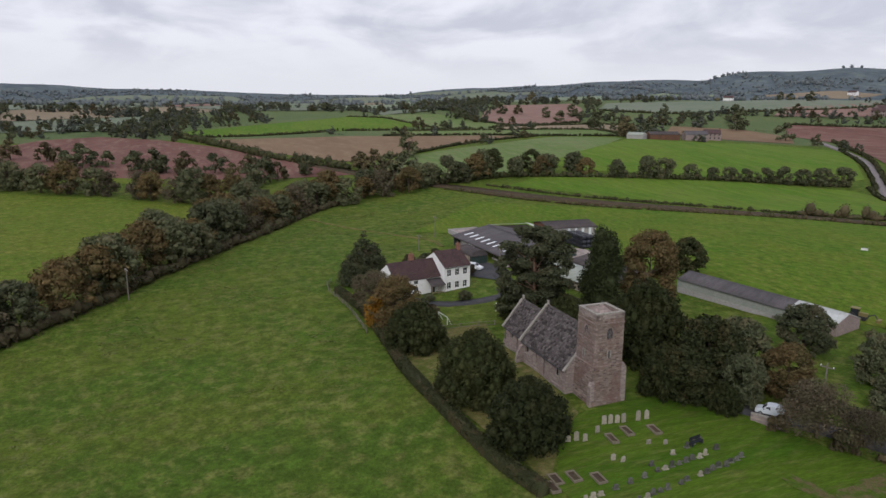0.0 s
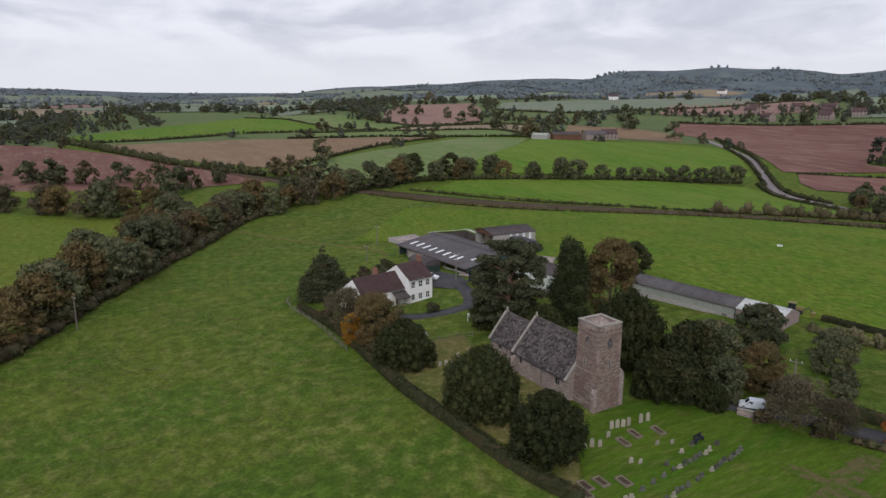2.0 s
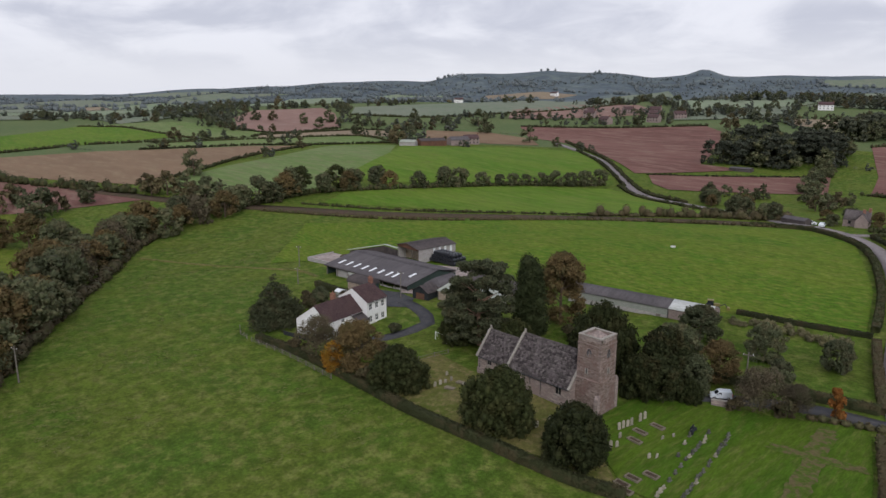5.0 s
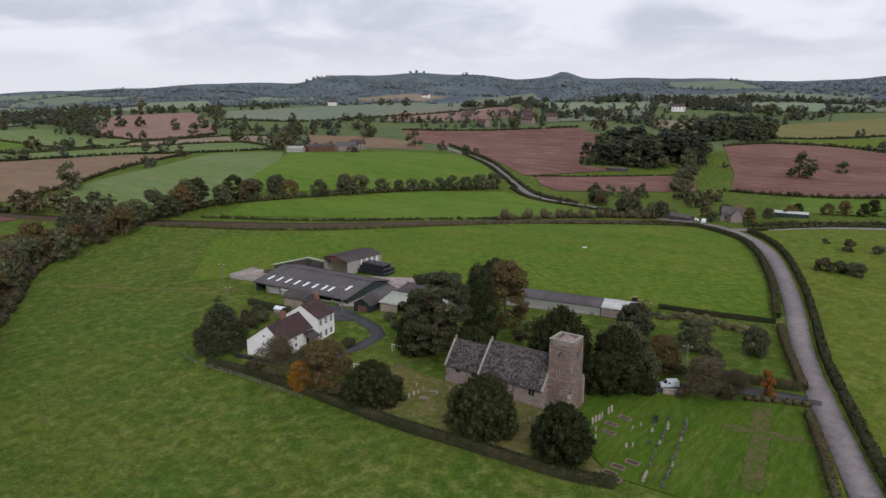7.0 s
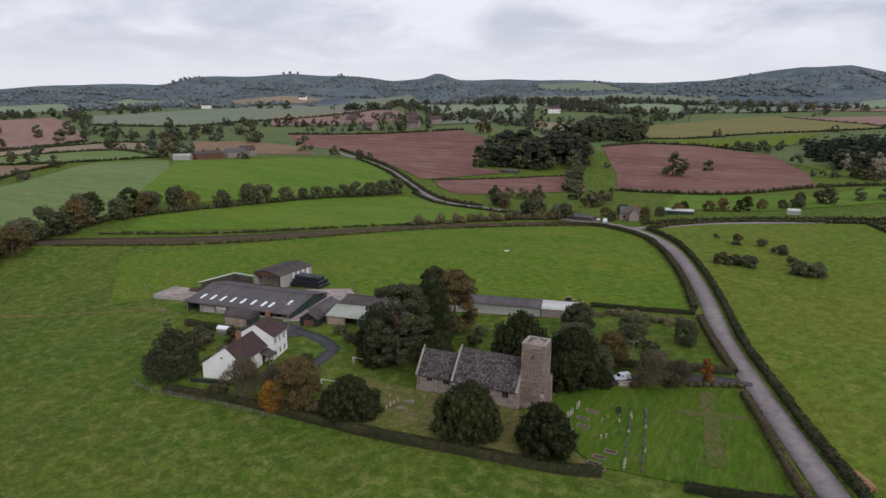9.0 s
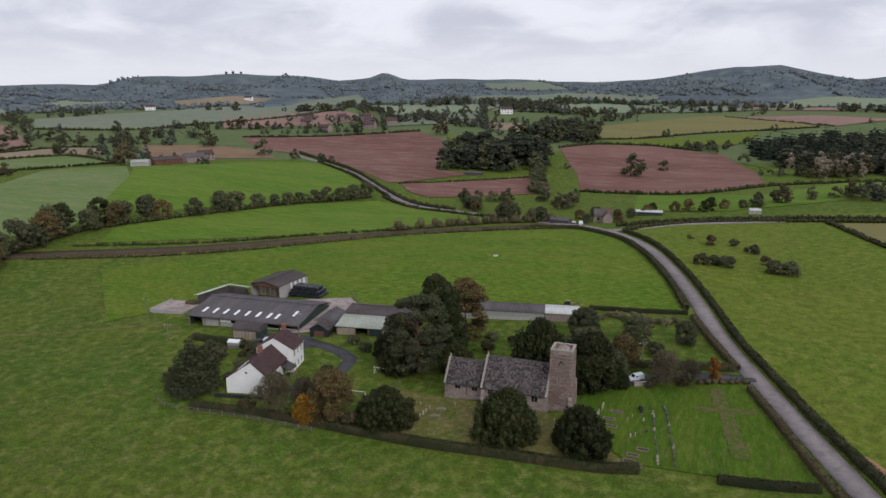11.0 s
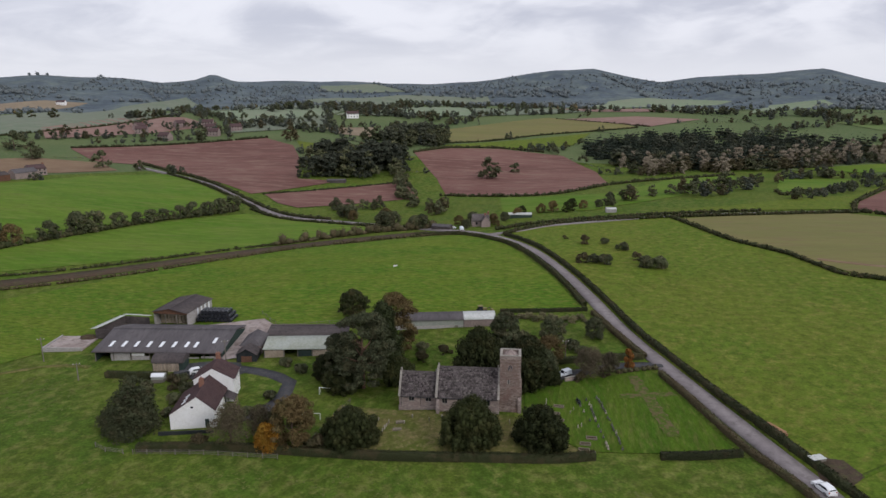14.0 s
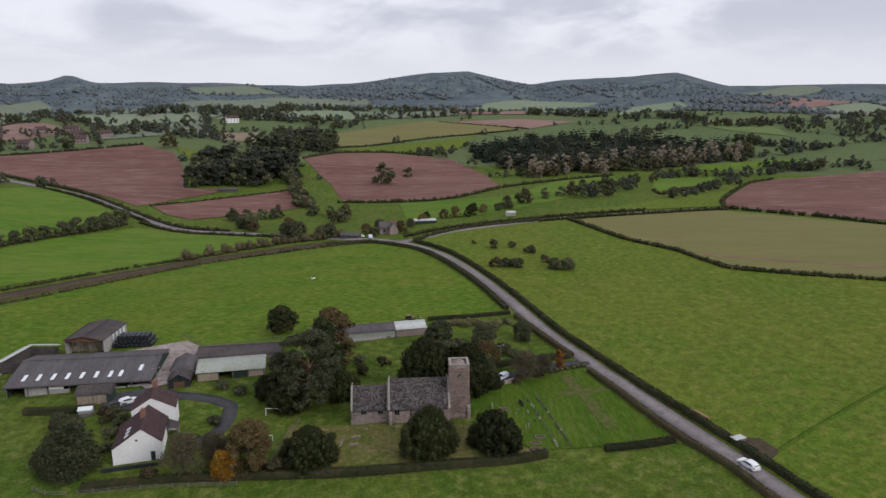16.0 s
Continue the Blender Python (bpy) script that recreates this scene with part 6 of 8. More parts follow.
        for k, xe in enumerate((xa, xb - 0.6)):
            bm = bmesh.new()
            prism(bm, [(ya + 0.7, -1), (yb - 0.7, -1), (yb - 0.7, eave), (yb - 0.02, eave), (yc, ridge + 0.05), (ya + 0.02, eave), (ya + 0.7, eave)], "x", xe, xe + 0.6)
            part("gable_wall", bm, M_STONEGREY, body)
            for s, yy in ((1, ya), (-1, yb)):
                bm = bmesh.new()
                dz, dy = ridge - eave, yc - yy
                n = Vector((0, -dz * (1 if dy > 0 else -1), abs(dy))).normalized()
                a, b = Vector((0, yy - 0.35 * s, eave - 0.35 * dz / abs(dy))), Vector((0, yc, ridge))
                quad = [a + n * 0.05, b + n * 0.05, b + n * 0.27, a + n * 0.27]
                prism(bm, [(q.y, q.z) for q in quad], "x", xe - 0.12 if k == 0 else xe + 0.22, xe + 0.3 if k == 0 else xe + 0.66)
                part("coping", bm, M_ASHLAR, body, "pale gable coping stones")
            bm = bmesh.new()
            box(bm, xe + 0.05, xe + 0.35, yc - 0.12, yc + 0.12, ridge + 0.1, ridge + 0.75)
            part("finial", bm, M_ASHLAR, body)
        xs, xt = xa + 0.3, xb - 0.3
        for yy, s in ((ya, -1), (yb, 1)):
            dz, dy = ridge - eave, abs(yc - yy)
            low = (yy + s * 0.32, eave - 0.32 * dz / dy)
            slated("roof", body, (xs, low[0], low[1]), (xt, low[0], low[1]), (xs, yc, ridge), (xt, yc, ridge), 19 if name == "nave" else 15, 0.42, 0.05, M_SLATE, rng, "brown-grey stone slates mottled with lichen")
            bm = bmesh.new()
            prism(bm, [(low[0], low[1] - 0.05), (yc, ridge - 0.05), (yc, ridge - 0.2), (low[0] - s * 0.1, low[1] - 0.18)], "x", xs, xt)
            part("roof_deck", bm, M_BLACKBOARD, body)
            gutter = rod(bmesh.new(), (xs, low[0] + s * 0.06, low[1] - 0.06), (xt, low[0] + s * 0.06, low[1] - 0.06), 0.07)
            part("gutter", gutter, M_DARKPLASTIC, body, "black gutter")
        bm = bmesh.new()
        prism(bm, [(yc - 0.22, ridge - 0.1), (yc, ridge + 0.15), (yc + 0.22, ridge - 0.1), (yc, ridge + 0.02)], "x", xs, xt)
        part("ridge_tiles", bm, M_SLATE, body)
        for a, b, lo, hi in holes:
            x = xa + (a + b) / 2
            w = window_in(body, (x, ya), -90, b - a, lo, hi, 0.25, 0 if b - a < 0.6 else 1, 1, M_ASHLAR, True, "leaded window in a stone frame")
        for x in (xa + 0.5, (xa + xb) / 2 + 0.6):
            part("downpipe", rod(bmesh.new(), (x, ya - 0.1, 0), (x, ya - 0.1, eave - 0.2), 0.05), M_DARKPLASTIC, body)
    # raking buttress between chancel and nave
    bm = bmesh.new()
    prism(bm, [(-2.9, -1), (-1.76, -1), (-1.76, 2.6), (-2.1, 2.4), (-2.8, 1.0)], "x", -16.3, -15.7)
    part("buttress", bm, M_STONEGREY, church)


build_church()

# ---- farm buildings ----
def sheet_slope(name, parent, e0, e1, r0, r1, material, pitch=0.3, wave=0.04, label="", thick=0.05):
    """A slope of corrugated sheets from the eave e0-e1 to the ridge r0-r1."""
    e0, e1, r0, r1 = (Vector(v) for v in (e0, e1, r0, r1))
    nor = (e1 - e0).cross(r0 - e0).normalized()
    if nor.z < 0:
        nor = -nor
    n = max(4, int((e1 - e0).length / (pitch / 2)))
    rows = max(2, int((r0 - e0).length / 1.8))
    verts, faces = [], []
    for j in range(rows + 1):
        t = j / rows
        for i in range(n + 1):
            s = i / n
            p = (e0 + (e1 - e0) * s) * (1 - t) + (r0 + (r1 - r0) * s) * t
            verts.append(p + nor * (wave if i % 2 else 0.0))
    k = len(verts)
    verts += [v - nor * thick for v in verts]
    w = n + 1
    for j in range(rows):
        for i in range(n):
            o = j * w + i
            faces += [(o, o + 1, o + w + 1, o + w), (k + o, k + o + w, k + o + w + 1, k + o + 1)]
    for i in range(n):
        o = rows * w + i
        faces += [(i, k + i, k + i + 1, i + 1), (o, o + 1, k + o + 1, k + o)]
    for j in range(rows):
        o, q = j * w, j * w + n
        faces += [(o, o + w, k + o + w, k + o), (q, k + q, k + q + w, q + w)]
    return tagged(mesh_object(name, [tuple(v) for v in verts], faces, material, parent=parent), label)


def gable(parent, x, ya, yb, z0, eave, yr, ridge, material, thick=0.2, axis="x", label="", name="gable_wall"):
    bm = bmesh.new()
    prism(bm, [(ya, z0), (yb, z0), (yb, eave), (yr, ridge), (ya, eave)], axis, x, x + thick)
    return part(name, bm, material, parent, label)


def build_farmhouse():
    house = thing("farmhouse", (-62.6, 3.4, -2.55), 10.8, "white rendered farmhouse with plum tiled roofs", "house")
    rng = np.random.default_rng(4)
    # main block, its front to the drive
    main = thing("main_block", (0, 0, 0))
    main.parent, main.matrix_local = house, Matrix.Identity(4)
    xb, xf, L, eave, xr, ridge = -8.6, 0.0, 6.6, 5.75, -4.4, 8.25
    win = [(0.7 + 2.05 * i, 0.7 + 2.05 * i + 1.1) for i in range(3)]
    holes = [(a, b, lo, lo + 1.45) for a, b in win for lo in (0.85, 3.65)]
    part("wall_front", merged(wall(bmesh.new(), (xf, 0), (xf, L), -0.8, eave, 0.35, holes)), M_WHITE, main, "white rendered front wall")
    part("wall_back", merged(wall(bmesh.new(), (xb, L), (xb, 0), -0.8, eave, 0.35)), M_WHITE, main)
    for y in (0, L - 0.35):
        bm = bmesh.new()
        prism(bm, [(xb + 0.35, -0.8), (xf - 0.35, -0.8), (xf - 0.35, eave), (xf, eave), (xr, ridge), (xb, eave), (xb + 0.35, eave)], "y", y, y + 0.35)
        part("gable_wall", bm, M_WHITE, main, "white rendered gable")
    for a, b in win:
        for lo in (0.85, 3.65):
            window_in(main, (xf, (a + b) / 2), 0, b - a, lo, lo + 1.45, 0.12, 1, 2, M_FRAME, True, "white sash window with dark panes")
    slated("roof", main, (xf + 0.3, -0.12, eave - 0.1), (xf + 0.3, L + 0.12, eave - 0.1), (xr, -0.12, ridge + 0.08), (xr, L + 0.12, ridge + 0.08), 14, 0.5, 0.035, M_TILE, rng, "plum-brown clay roof tiles")
    slated("roof", main, (xb - 0.3, L + 0.12, eave - 0.1), (xb - 0.3, -0.12, eave - 0.1), (xr, L + 0.12, ridge + 0.08), (xr, -0.12, ridge + 0.08), 14, 0.5, 0.035, M_TILE, rng)
    for s, xe in ((1, xf + 0.3), (-1, xb - 0.3)):
        bm = bmesh.new()
        prism(bm, [(xe, eave - 0.13), (xr, ridge + 0.05), (xr, ridge - 0.07), (xe, eave - 0.25)], "y", -0.05, L + 0.05)
        part("roof_deck", bm, M_FRAME, main)
    part("gutter", rod(bmesh.new(), (xf + 0.36, -0.1, eave - 0.2), (xf + 0.36, L + 0.1, eave - 0.2), 0.06), M_DARKPLASTIC, main)
    part("ridge_tiles", prism(bmesh.new(), [(xr - 0.18, ridge + 0.05), (xr, ridge + 0.22), (xr + 0.18, ridge + 0.05)], "y", -0.12, L + 0.12), M_TILE, main)
    stack = part("chimney", boxed(xr - 0.45, xr + 0.45, L - 0.75, L - 0.05, ridge - 0.6, ridge + 1.15), M_BRICK, main, "red brick chimney stack")
    part("chimney_cap", boxed(xr - 0.52, xr + 0.52, L - 0.82, L + 0.02, ridge + 1.154, ridge + 1.28), M_BRICK, stack)
    for dx in (-0.22, 0.22):
        part("chimney_pot", rod(bmesh.new(), (xr + dx, L - 0.4, ridge + 1.28), (xr + dx, L - 0.4, ridge + 1.65), 0.13, 0.1, 8), M_BRICK, stack)
    # lower wing with a long rear slope
    wing = thing("wing", (0, 0, 0))
    wing.parent, wing.matrix_local = house, Matrix.Identity(4)
    y0, y1, wl, wr, el, er, rx, rz = -11.2, 0.0, -10.7, -1.5, 3.0, 3.75, -5.0, 6.75
    front = [(1.2, 2.2, 0.9, 2.0), (4.6, 5.7, 2.45, 3.3), (4.6, 5.7, 0.9, 1.9), (8.3, 9.2, 2.45, 3.3)]
    part("wall_front", merged(wall(bmesh.new(), (wr, y0), (wr, y1 - 0.004), -0.8, er, 0.35, front)), M_WHITE, wing, "white rendered wing wall")
    part("wall_back", merged(wall(bmesh.new(), (wl, y1 - 0.004), (wl, y0), -0.8, el, 0.35)), M_WHITE, wing)
    bm = bmesh.new()
    prism(bm, [(wl + 0.35, -0.8), (wr - 0.35, -0.8), (wr - 0.35, er), (wr, er), (rx, rz), (wl, el), (wl + 0.35, el)], "y", y0, y0 + 0.35)
    part("gable_wall", bm, M_WHITE, wing, "white gable end with a small window")
    part("gable_window", boxed(-6.3, -5.8, y0 - 0.015, y0 + 0.05, 4.3, 4.65), M_GLASS, wing)
    part("gable_door", boxed(-3.6, -2.75, y0 - 0.03, y0 + 0.05, -0.3, 1.75), M_DKGREEN, wing)
    for a, b, lo, hi in front:
        window_in(wing, (wr, y0 + (a + b) / 2), 0, b - a, lo, hi, 0.12, 1, 1, M_FRAME, True, "small white window")
    slated("roof", wing, (wr + 0.25, y0 - 0.12, er - 0.2), (wr + 0.25, y1 - 0.004, er - 0.2), (rx, y0 - 0.12, rz + 0.06), (rx, y1 - 0.004, rz + 0.06), 11, 0.5, 0.035, M_TILE, rng, "plum-brown clay roof tiles")
    slated("roof", wing, (wl - 0.25, y1 - 0.004, el - 0.15), (wl - 0.25, y0 - 0.12, el - 0.15), (rx, y1 - 0.004, rz + 0.06), (rx, y0 - 0.12, rz + 0.06), 15, 0.5, 0.035, M_TILE, rng)
    part("ridge_tiles", prism(bmesh.new(), [(rx - 0.18, rz + 0.04), (rx, rz + 0.2), (rx + 0.18, rz + 0.04)], "y", y0 - 0.12, y1 - 0.01), M_TILE, wing)
    stack = part("chimney", boxed(rx - 0.85, rx + 0.05, -5.6, -4.7, rz - 0.8, rz + 1.5), M_BRICK, wing, "tall red brick chimney")
    part("chimney_pot", rod(bmesh.new(), (rx - 0.4, -5.15, rz + 1.5), (rx - 0.4, -5.15, rz + 1.95), 0.15, 0.12, 8), M_BRICK, stack)
    slope = (rz - el) / (rx - wl)
    for y in (-9.6, -8.0, -6.4):
        m = pose(-8.1, y, el + (-8.1 - wl) * slope + 0.1, 0, -math.degrees(math.atan(slope)), 0)
        part("rooflight", boxed(-0.5, 0.5, -0.35, 0.35, 0, 0.09, m=m), M_SKYLIGHT, wing, "pale roof window")
    # dark porch in the corner
    porch = thing("porch", (0, 0, 0))
    porch.parent, porch.matrix_local = house, Matrix.Identity(4)
    sheet_slope("porch_roof", porch, (0.9, -3.6, 2.15), (0.9, -0.1, 2.15), (wr + 0.02, -3.6, 3.3), (wr + 0.02, -0.1, 3.3), M_FIBREDK, 0.4, 0.02, "black porch roof")
    for y in (-3.45, -1.8, -0.3):
        part("porch_post", boxed(0.7, 0.82, y - 0.06, y + 0.06, -0.5, 2.2), M_BOARDS, porch)
    part("porch_rail", boxed(0.71, 0.81, -3.39, -0.36, 0.7, 0.82), M_BOARDS, porch)
    part("door", boxed(wr + 0.004, wr + 0.06, -2.4, -1.5, -0.3, 1.85), M_BLACKBOARD, porch)
    # garden wall below the gable
    bm = bmesh.new()
    wall(bm, (-12.5, -13.5), (-1.5, -13.5), -1.2, 0.35, 0.3)
    ob = part("garden_wall", bm, M_BLACKBOARD, None)
    ob.matrix_world = house.matrix_world
    tagged(ob, "dark low wall below the farmhouse gable", "wall")


def build_cowshed():
    shed = thing("cowshed", (-108.8, 23.7, -2.45), 3.6, "long low cattle shed with white rooflights", "barn")
    L, D, R, eave, ridge = 33.5, 19.0, 11.8, 2.5, 4.75
    sheet_slope("roof", shed, (-0.5, -0.5, eave), (L + 0.4, -0.5, eave), (-0.5, R, ridge), (L + 0.4, R, ridge), M_FIBRE, 0.5, 0.05, "grey corrugated roof")
    sheet_slope("roof", shed, (L + 0.4, D + 0.3, eave + 0.7), (-0.5, D + 0.3, eave + 0.7), (L + 0.4, R, ridge), (-0.5, R, ridge), M_FIBRE, 0.5, 0.05)
    part("ridge_cap", prism(bmesh.new(), [(R - 0.35, ridge), (R, ridge + 0.2), (R + 0.35, ridge)], "x", -0.5, L + 0.4), M_FIBRE, shed)
    tilt = math.degrees(math.atan2(ridge - eave, R + 0.5))
    for i in range(9):
        x = 3.2 + i * 3.35
        if i == 7:
            x -= 0.9
        y = 3.4 if i < 8 else 5.6
        m = pose(x, y, eave + (y + 0.5) * (ridge - eave) / (R + 0.5) + 0.07, tilt, 0, 0)
        part("rooflight", boxed(-0.42, 0.42, -1.35, 1.35, 0, 0.04, m=m), M_SKYLIGHT, shed, "white translucent rooflight sheet")
    part("wall_back", boxed(0, L, D - 0.2, D, -1, eave + 0.6), M_BLOCK, shed)
    gable(shed, 0, 0.3, D - 0.2, -1, eave - 0.1, R, ridge - 0.15, M_DKGREEN, 0.2, "x", "dark sheeted end wall")
    gable(shed, L - 0.2, 0.3, D - 0.2, -1, eave - 0.1, R, ridge - 0.15, M_DKGREEN, 0.2, "x", "dark green sheeted end wall")
    part("end_boarding", boxed(L + 0.004, L + 0.06, 1.0, D - 3, -1, 1.3), M_RUSTY, shed, "reddish brown lower boarding")
    for x0, x1, z in ((4.2, 9.3, 1.9), (9.5, 14.5, 1.2), (23.0, 27.5, 1.0), (28.0, 33.0, 1.3)):
        part("front_wall", boxed(x0, x1, 0.25, 0.45, -1, z), M_BLOCK, shed, "pale concrete block wall")
    part("sign_board", boxed(9.8, 13.2, 0.1, 0.16, 1.35, 2.1), M_FRAME, shed)
    for x in np.arange(0.1, L, 4.8):
        part("post", boxed(x, x + 0.18, 0.0, 0.18, -1, eave + 0.05), M_WOODGREY, shed)
    part("fascia", boxed(-0.5, L + 0.4, -0.56, -0.5, eave - 0.2, eave + 0.05), M_FIBREDK, shed)
    # concrete platform beside it
    slab = thing("silage_platform", (-123, 35.5, -2.9), 5, "muddy raised concrete platform with low edges", "platform")
    part("slab", boxed(-5.2, 5.6, -5.2, 4.8, -0.8, 0.5), M_YARD, slab)
    part("edge_wall", boxed(-5.5, 5.6, -5.5, -5.204, -0.8, 0.9), M_BLOCK, slab)
    part("edge_wall", boxed(-5.5, -5.204, -5.2, 4.8, -0.8, 0.9), M_BLOCK, slab)
    bm = bmesh.new()
    bmesh.ops.create_icosphere(bm, subdivisions=3, radius=1)
    for v in bm.verts:
        v.co = Vector((v.co.x * 2.4, v.co.y * 1.5, max(0, v.co.z) * 1.0)) * (1 + 0.2 * noise.noise(v.co * 2))
    heap = part("muck_heap", bm, M_SOIL, None)
    heap.location = (-120.5, 39.0, -2.38)
    tagged(heap, "brown muck heap on the concrete", "heap")


def build_yard_sheds():
    # round-roofed shed with a boarded front
    s = thing("round_roofed_shed", (-89.4, 17.2, -2.45), 6, "dark green round-roofed shed with boarded front", "shed")
    arc = [(math.cos(math.pi * i / 10), math.sin(math.pi * i / 10)) for i in range(11)]
    bm = bmesh.new()
    prism(bm, [(2.2 + 2.35 * c, 2.6 + 1.5 * sn) for c, sn in arc] + [(2.2 - 2.2 + 2.2 * 0, 2.55), (4.4, 2.55)][:0], "x", -0.2, 7.7)
    part("roof", bm, M_FIBREDK, s, "dark curved roof")
    part("body", boxed(0, 7.5, 0.1, 4.4, -0.8, 2.62), M_DKGREEN, s)
    for i in range(14):
        part("board", boxed(0.15 + i * 0.46, 0.15 + i * 0.46 + 0.4, 0.02, 0.09, -0.3, 2.45), M_BOARDS, s)
    # gable-fronted open barn
    b = thing("hay_barn", (-105.2, 47.6, -1.0), -3.5, "open-fronted barn with dark roof and pale side", "barn")
    W, D, eave, ridge = 10.6, 14.4, 4.2, 5.3
    for e, o in ((-0.4, 1), (W + 0.4, -1)):
        sheet_slope("roof", b, (e, -0.6 if o < 0 else D + 0.3, eave - 0.1), (e, D + 0.3 if o < 0 else -0.6, eave - 0.1), (W / 2, -0.6 if o < 0 else D + 0.3, ridge), (W / 2, D + 0.3 if o < 0 else -0.6, ridge), M_FIBREDK, 0.5, 0.04, "dark corrugated roof")
    part("wall_right", boxed(W - 0.15, W, 0, D, -1, eave - 0.1), M_BLOCK, b, "pale grey side wall")
    for i in range(4):
        part("translucent_panel", boxed(W + 0.004, W + 0.04, 5.5 + i * 2.2, 6.3 + i * 2.2, 0.6, eave - 0.3), M_SKYLIGHT, b)
    part("wall_left", boxed(0, 0.15, 0, D, -1, eave - 0.1), M_BLOCK, b)
    bm = bmesh.new()
    prism(bm, [(0.15, -1), (W - 0.15, -1), (W - 0.15, eave - 0.15), (W / 2, ridge - 0.1), (0.15, eave - 0.15)], "y", D - 0.15, D)
    part("wall_back", bm, M_RUSTY, b)
    bm = bmesh.new()
    prism(bm, [(0.0, eave - 0.6), (W, eave - 0.6), (W, eave - 0.1), (W / 2, ridge - 0.06), (0, eave - 0.1)], "y", -0.1, 0.0)
    part("front_gable", bm, M_RUSTY, b, "rusty front gable sheeting")
    for x in (0.02, 3.5, 7.0, W - 0.2):
        part("post", boxed(x, x + 0.18, 0.02, 0.2, -1, eave - 0.3), M_WOODGREY, b)
    for i in range(9):
        part("pen_rail", boxed(0.25 + i * 1.12, 1.25 + i * 1.12, 3.0, 3.1, -0.3, 2.6 + 0.3 * (i % 3)), M_BOARDS, b, "weathered board pen")
    # lean-to pens with pale edges
    p = thing("cattle_pen", (-113.5, 44.0, -1.6), 0, "muddy open pen with pale sheeted edges", "pen")
    sheet_slope("lean_to_roof", p, (-6.2, -5.0, 1.9), (-4.4, 7.2, 1.9), (-3.7, -5.4, 2.4), (-1.9, 6.8, 2.4), M_WHITEROOF, 0.4, 0.03, "pale sheet roof strip")
    sheet_slope("lean_to_roof", p, (5.2, 8.4, 1.9), (-3.4, 9.0, 1.9), (5.2, 6.2, 2.4), (-3.4, 6.85, 2.4), M_WHITEROOF, 0.4, 0.03)
    wallm = M_FIBREDK
    for a, c in (((-3.0, 6.9), (5.2, 6.3)), ((-4.4, -5.2), (-2.6, 6.9)), ((-4.4, -5.2), (4.2, -4.8))):
        part("pen_wall", merged(wall(bmesh.new(), a, c, -0.8, 1.85, 0.15)), wallm, p, "dark sheeted pen wall")
    # stone barn, black cart shed, long open shed, dark shed
    g = thing("stone_barn", (-71.2, 28.6, -1.5), 6, "grey-roofed outbuilding by the yard", "barn")
    part("body", boxed(0, 5.4, 0, 8.2, -1, 2.7), M_PINKWALL, g)
    for e, o in ((-0.3, 1), (5.7, -1)):
        sheet_slope("roof", g, (e, -0.3 if o < 0 else 8.5, 2.6), (e, 8.5 if o < 0 else -0.3, 2.6), (2.7, 0.9 if o < 0 else 7.4, 4.5), (2.7, 7.4 if o < 0 else 0.9, 4.5), M_FIBRE, 0.4, 0.03, "mossy grey roof")
    for y0, y1 in ((-0.3, 0.9), (8.5, 7.4)):
        bm = bmesh.new()
        vs = [bm.verts.new(v) for v in ((-0.3, y0, 2.6), (5.7, y0, 2.6), (2.7, y1, 4.5), (-0.3, y0, 2.55), (5.7, y0, 2.55), (2.7, y1, 4.43))]
        bm.faces.new(vs[:3]), bm.faces.new(vs[3:])
        for i in range(3):
            j = (i + 1) % 3
            bm.faces.new((vs[i], vs[j], vs[3 + j], vs[3 + i]))
        part("roof_hip", bm, M_FIBRE, g)
    k = thing("black_cart_shed", (-70.3, 23.4, -1.75), 8, "black weatherboarded shed with gabled roof", "shed")
    part("body", boxed(0, 5.0, 0.1, 4.4, -0.8, 2.3), M_BLACKBOARD, k)
    bm = bmesh.new()
    prism(bm, [(0, 2.3), (5.0, 2.3), (2.5, 3.75)], "y", 0.1, 4.4)
    part("gable_wall", bm, M_BLACKBOARD, k)
    for e, o in ((-0.3, 1), (5.3, -1)):
        sheet_slope("roof", k, (e, -0.2 if o < 0 else 4.6, 2.2), (e, 4.6 if o < 0 else -0.2, 2.2), (2.5, -0.2 if o < 0 else 4.6, 3.9), (2.5, 4.6 if o < 0 else -0.2, 3.9), M_FIBREDK, 0.3, 0.02, "dark slate-grey roof")
    part("door", boxed(1.2, 3.8, 0.03, 0.1, -0.3, 1.9), M_RUSTY, k)
    o = thing("open_fronted_shed", (-64.2, 26.4, -1.35), 7.5, "long open-fronted shed with pale mossy roof", "shed")
    sheet_slope("roof", o, (-0.3, -0.3, 2.5), (16.6, -0.3, 2.5), (-0.3, 6.4, 3.75), (16.6, 6.4, 3.75), M_PALEROOF, 0.4, 0.04, "pale greenish mossy roof")
    part("wall_back", boxed(0, 16.3, 6.0, 6.2, -1, 3.6), M_BLOCK, o)
    for x in (0.0, 5.0, 8.5, 12.2, 16.1):
        part("post", boxed(x, x + 0.2, 0.0, 0.2, -0.8, 2.45), M_WOODGREY, o)
    for x0, x1 in ((0.25, 4.95), (12.45, 16.05)):
        part("front_boarding", boxed(x0, x1, 0.05, 0.13, -0.8, 2.2), M_BOARDS, o)
    part("front_door", boxed(8.75, 12.1, 0.05, 0.13, -0.8, 2.1), M_DKGREEN, o, "dark green shed door")
    for x in (0.02, 16.08):
        gable(o, x, 0.2, 6.0, -1, 2.4, 5.99, 3.6, M_BLOCK, 0.2)
    d = thing("dark_roofed_shed", (-67.0, 36.4, -0.9), 5.5, "low dark-roofed shed behind the yard", "shed")
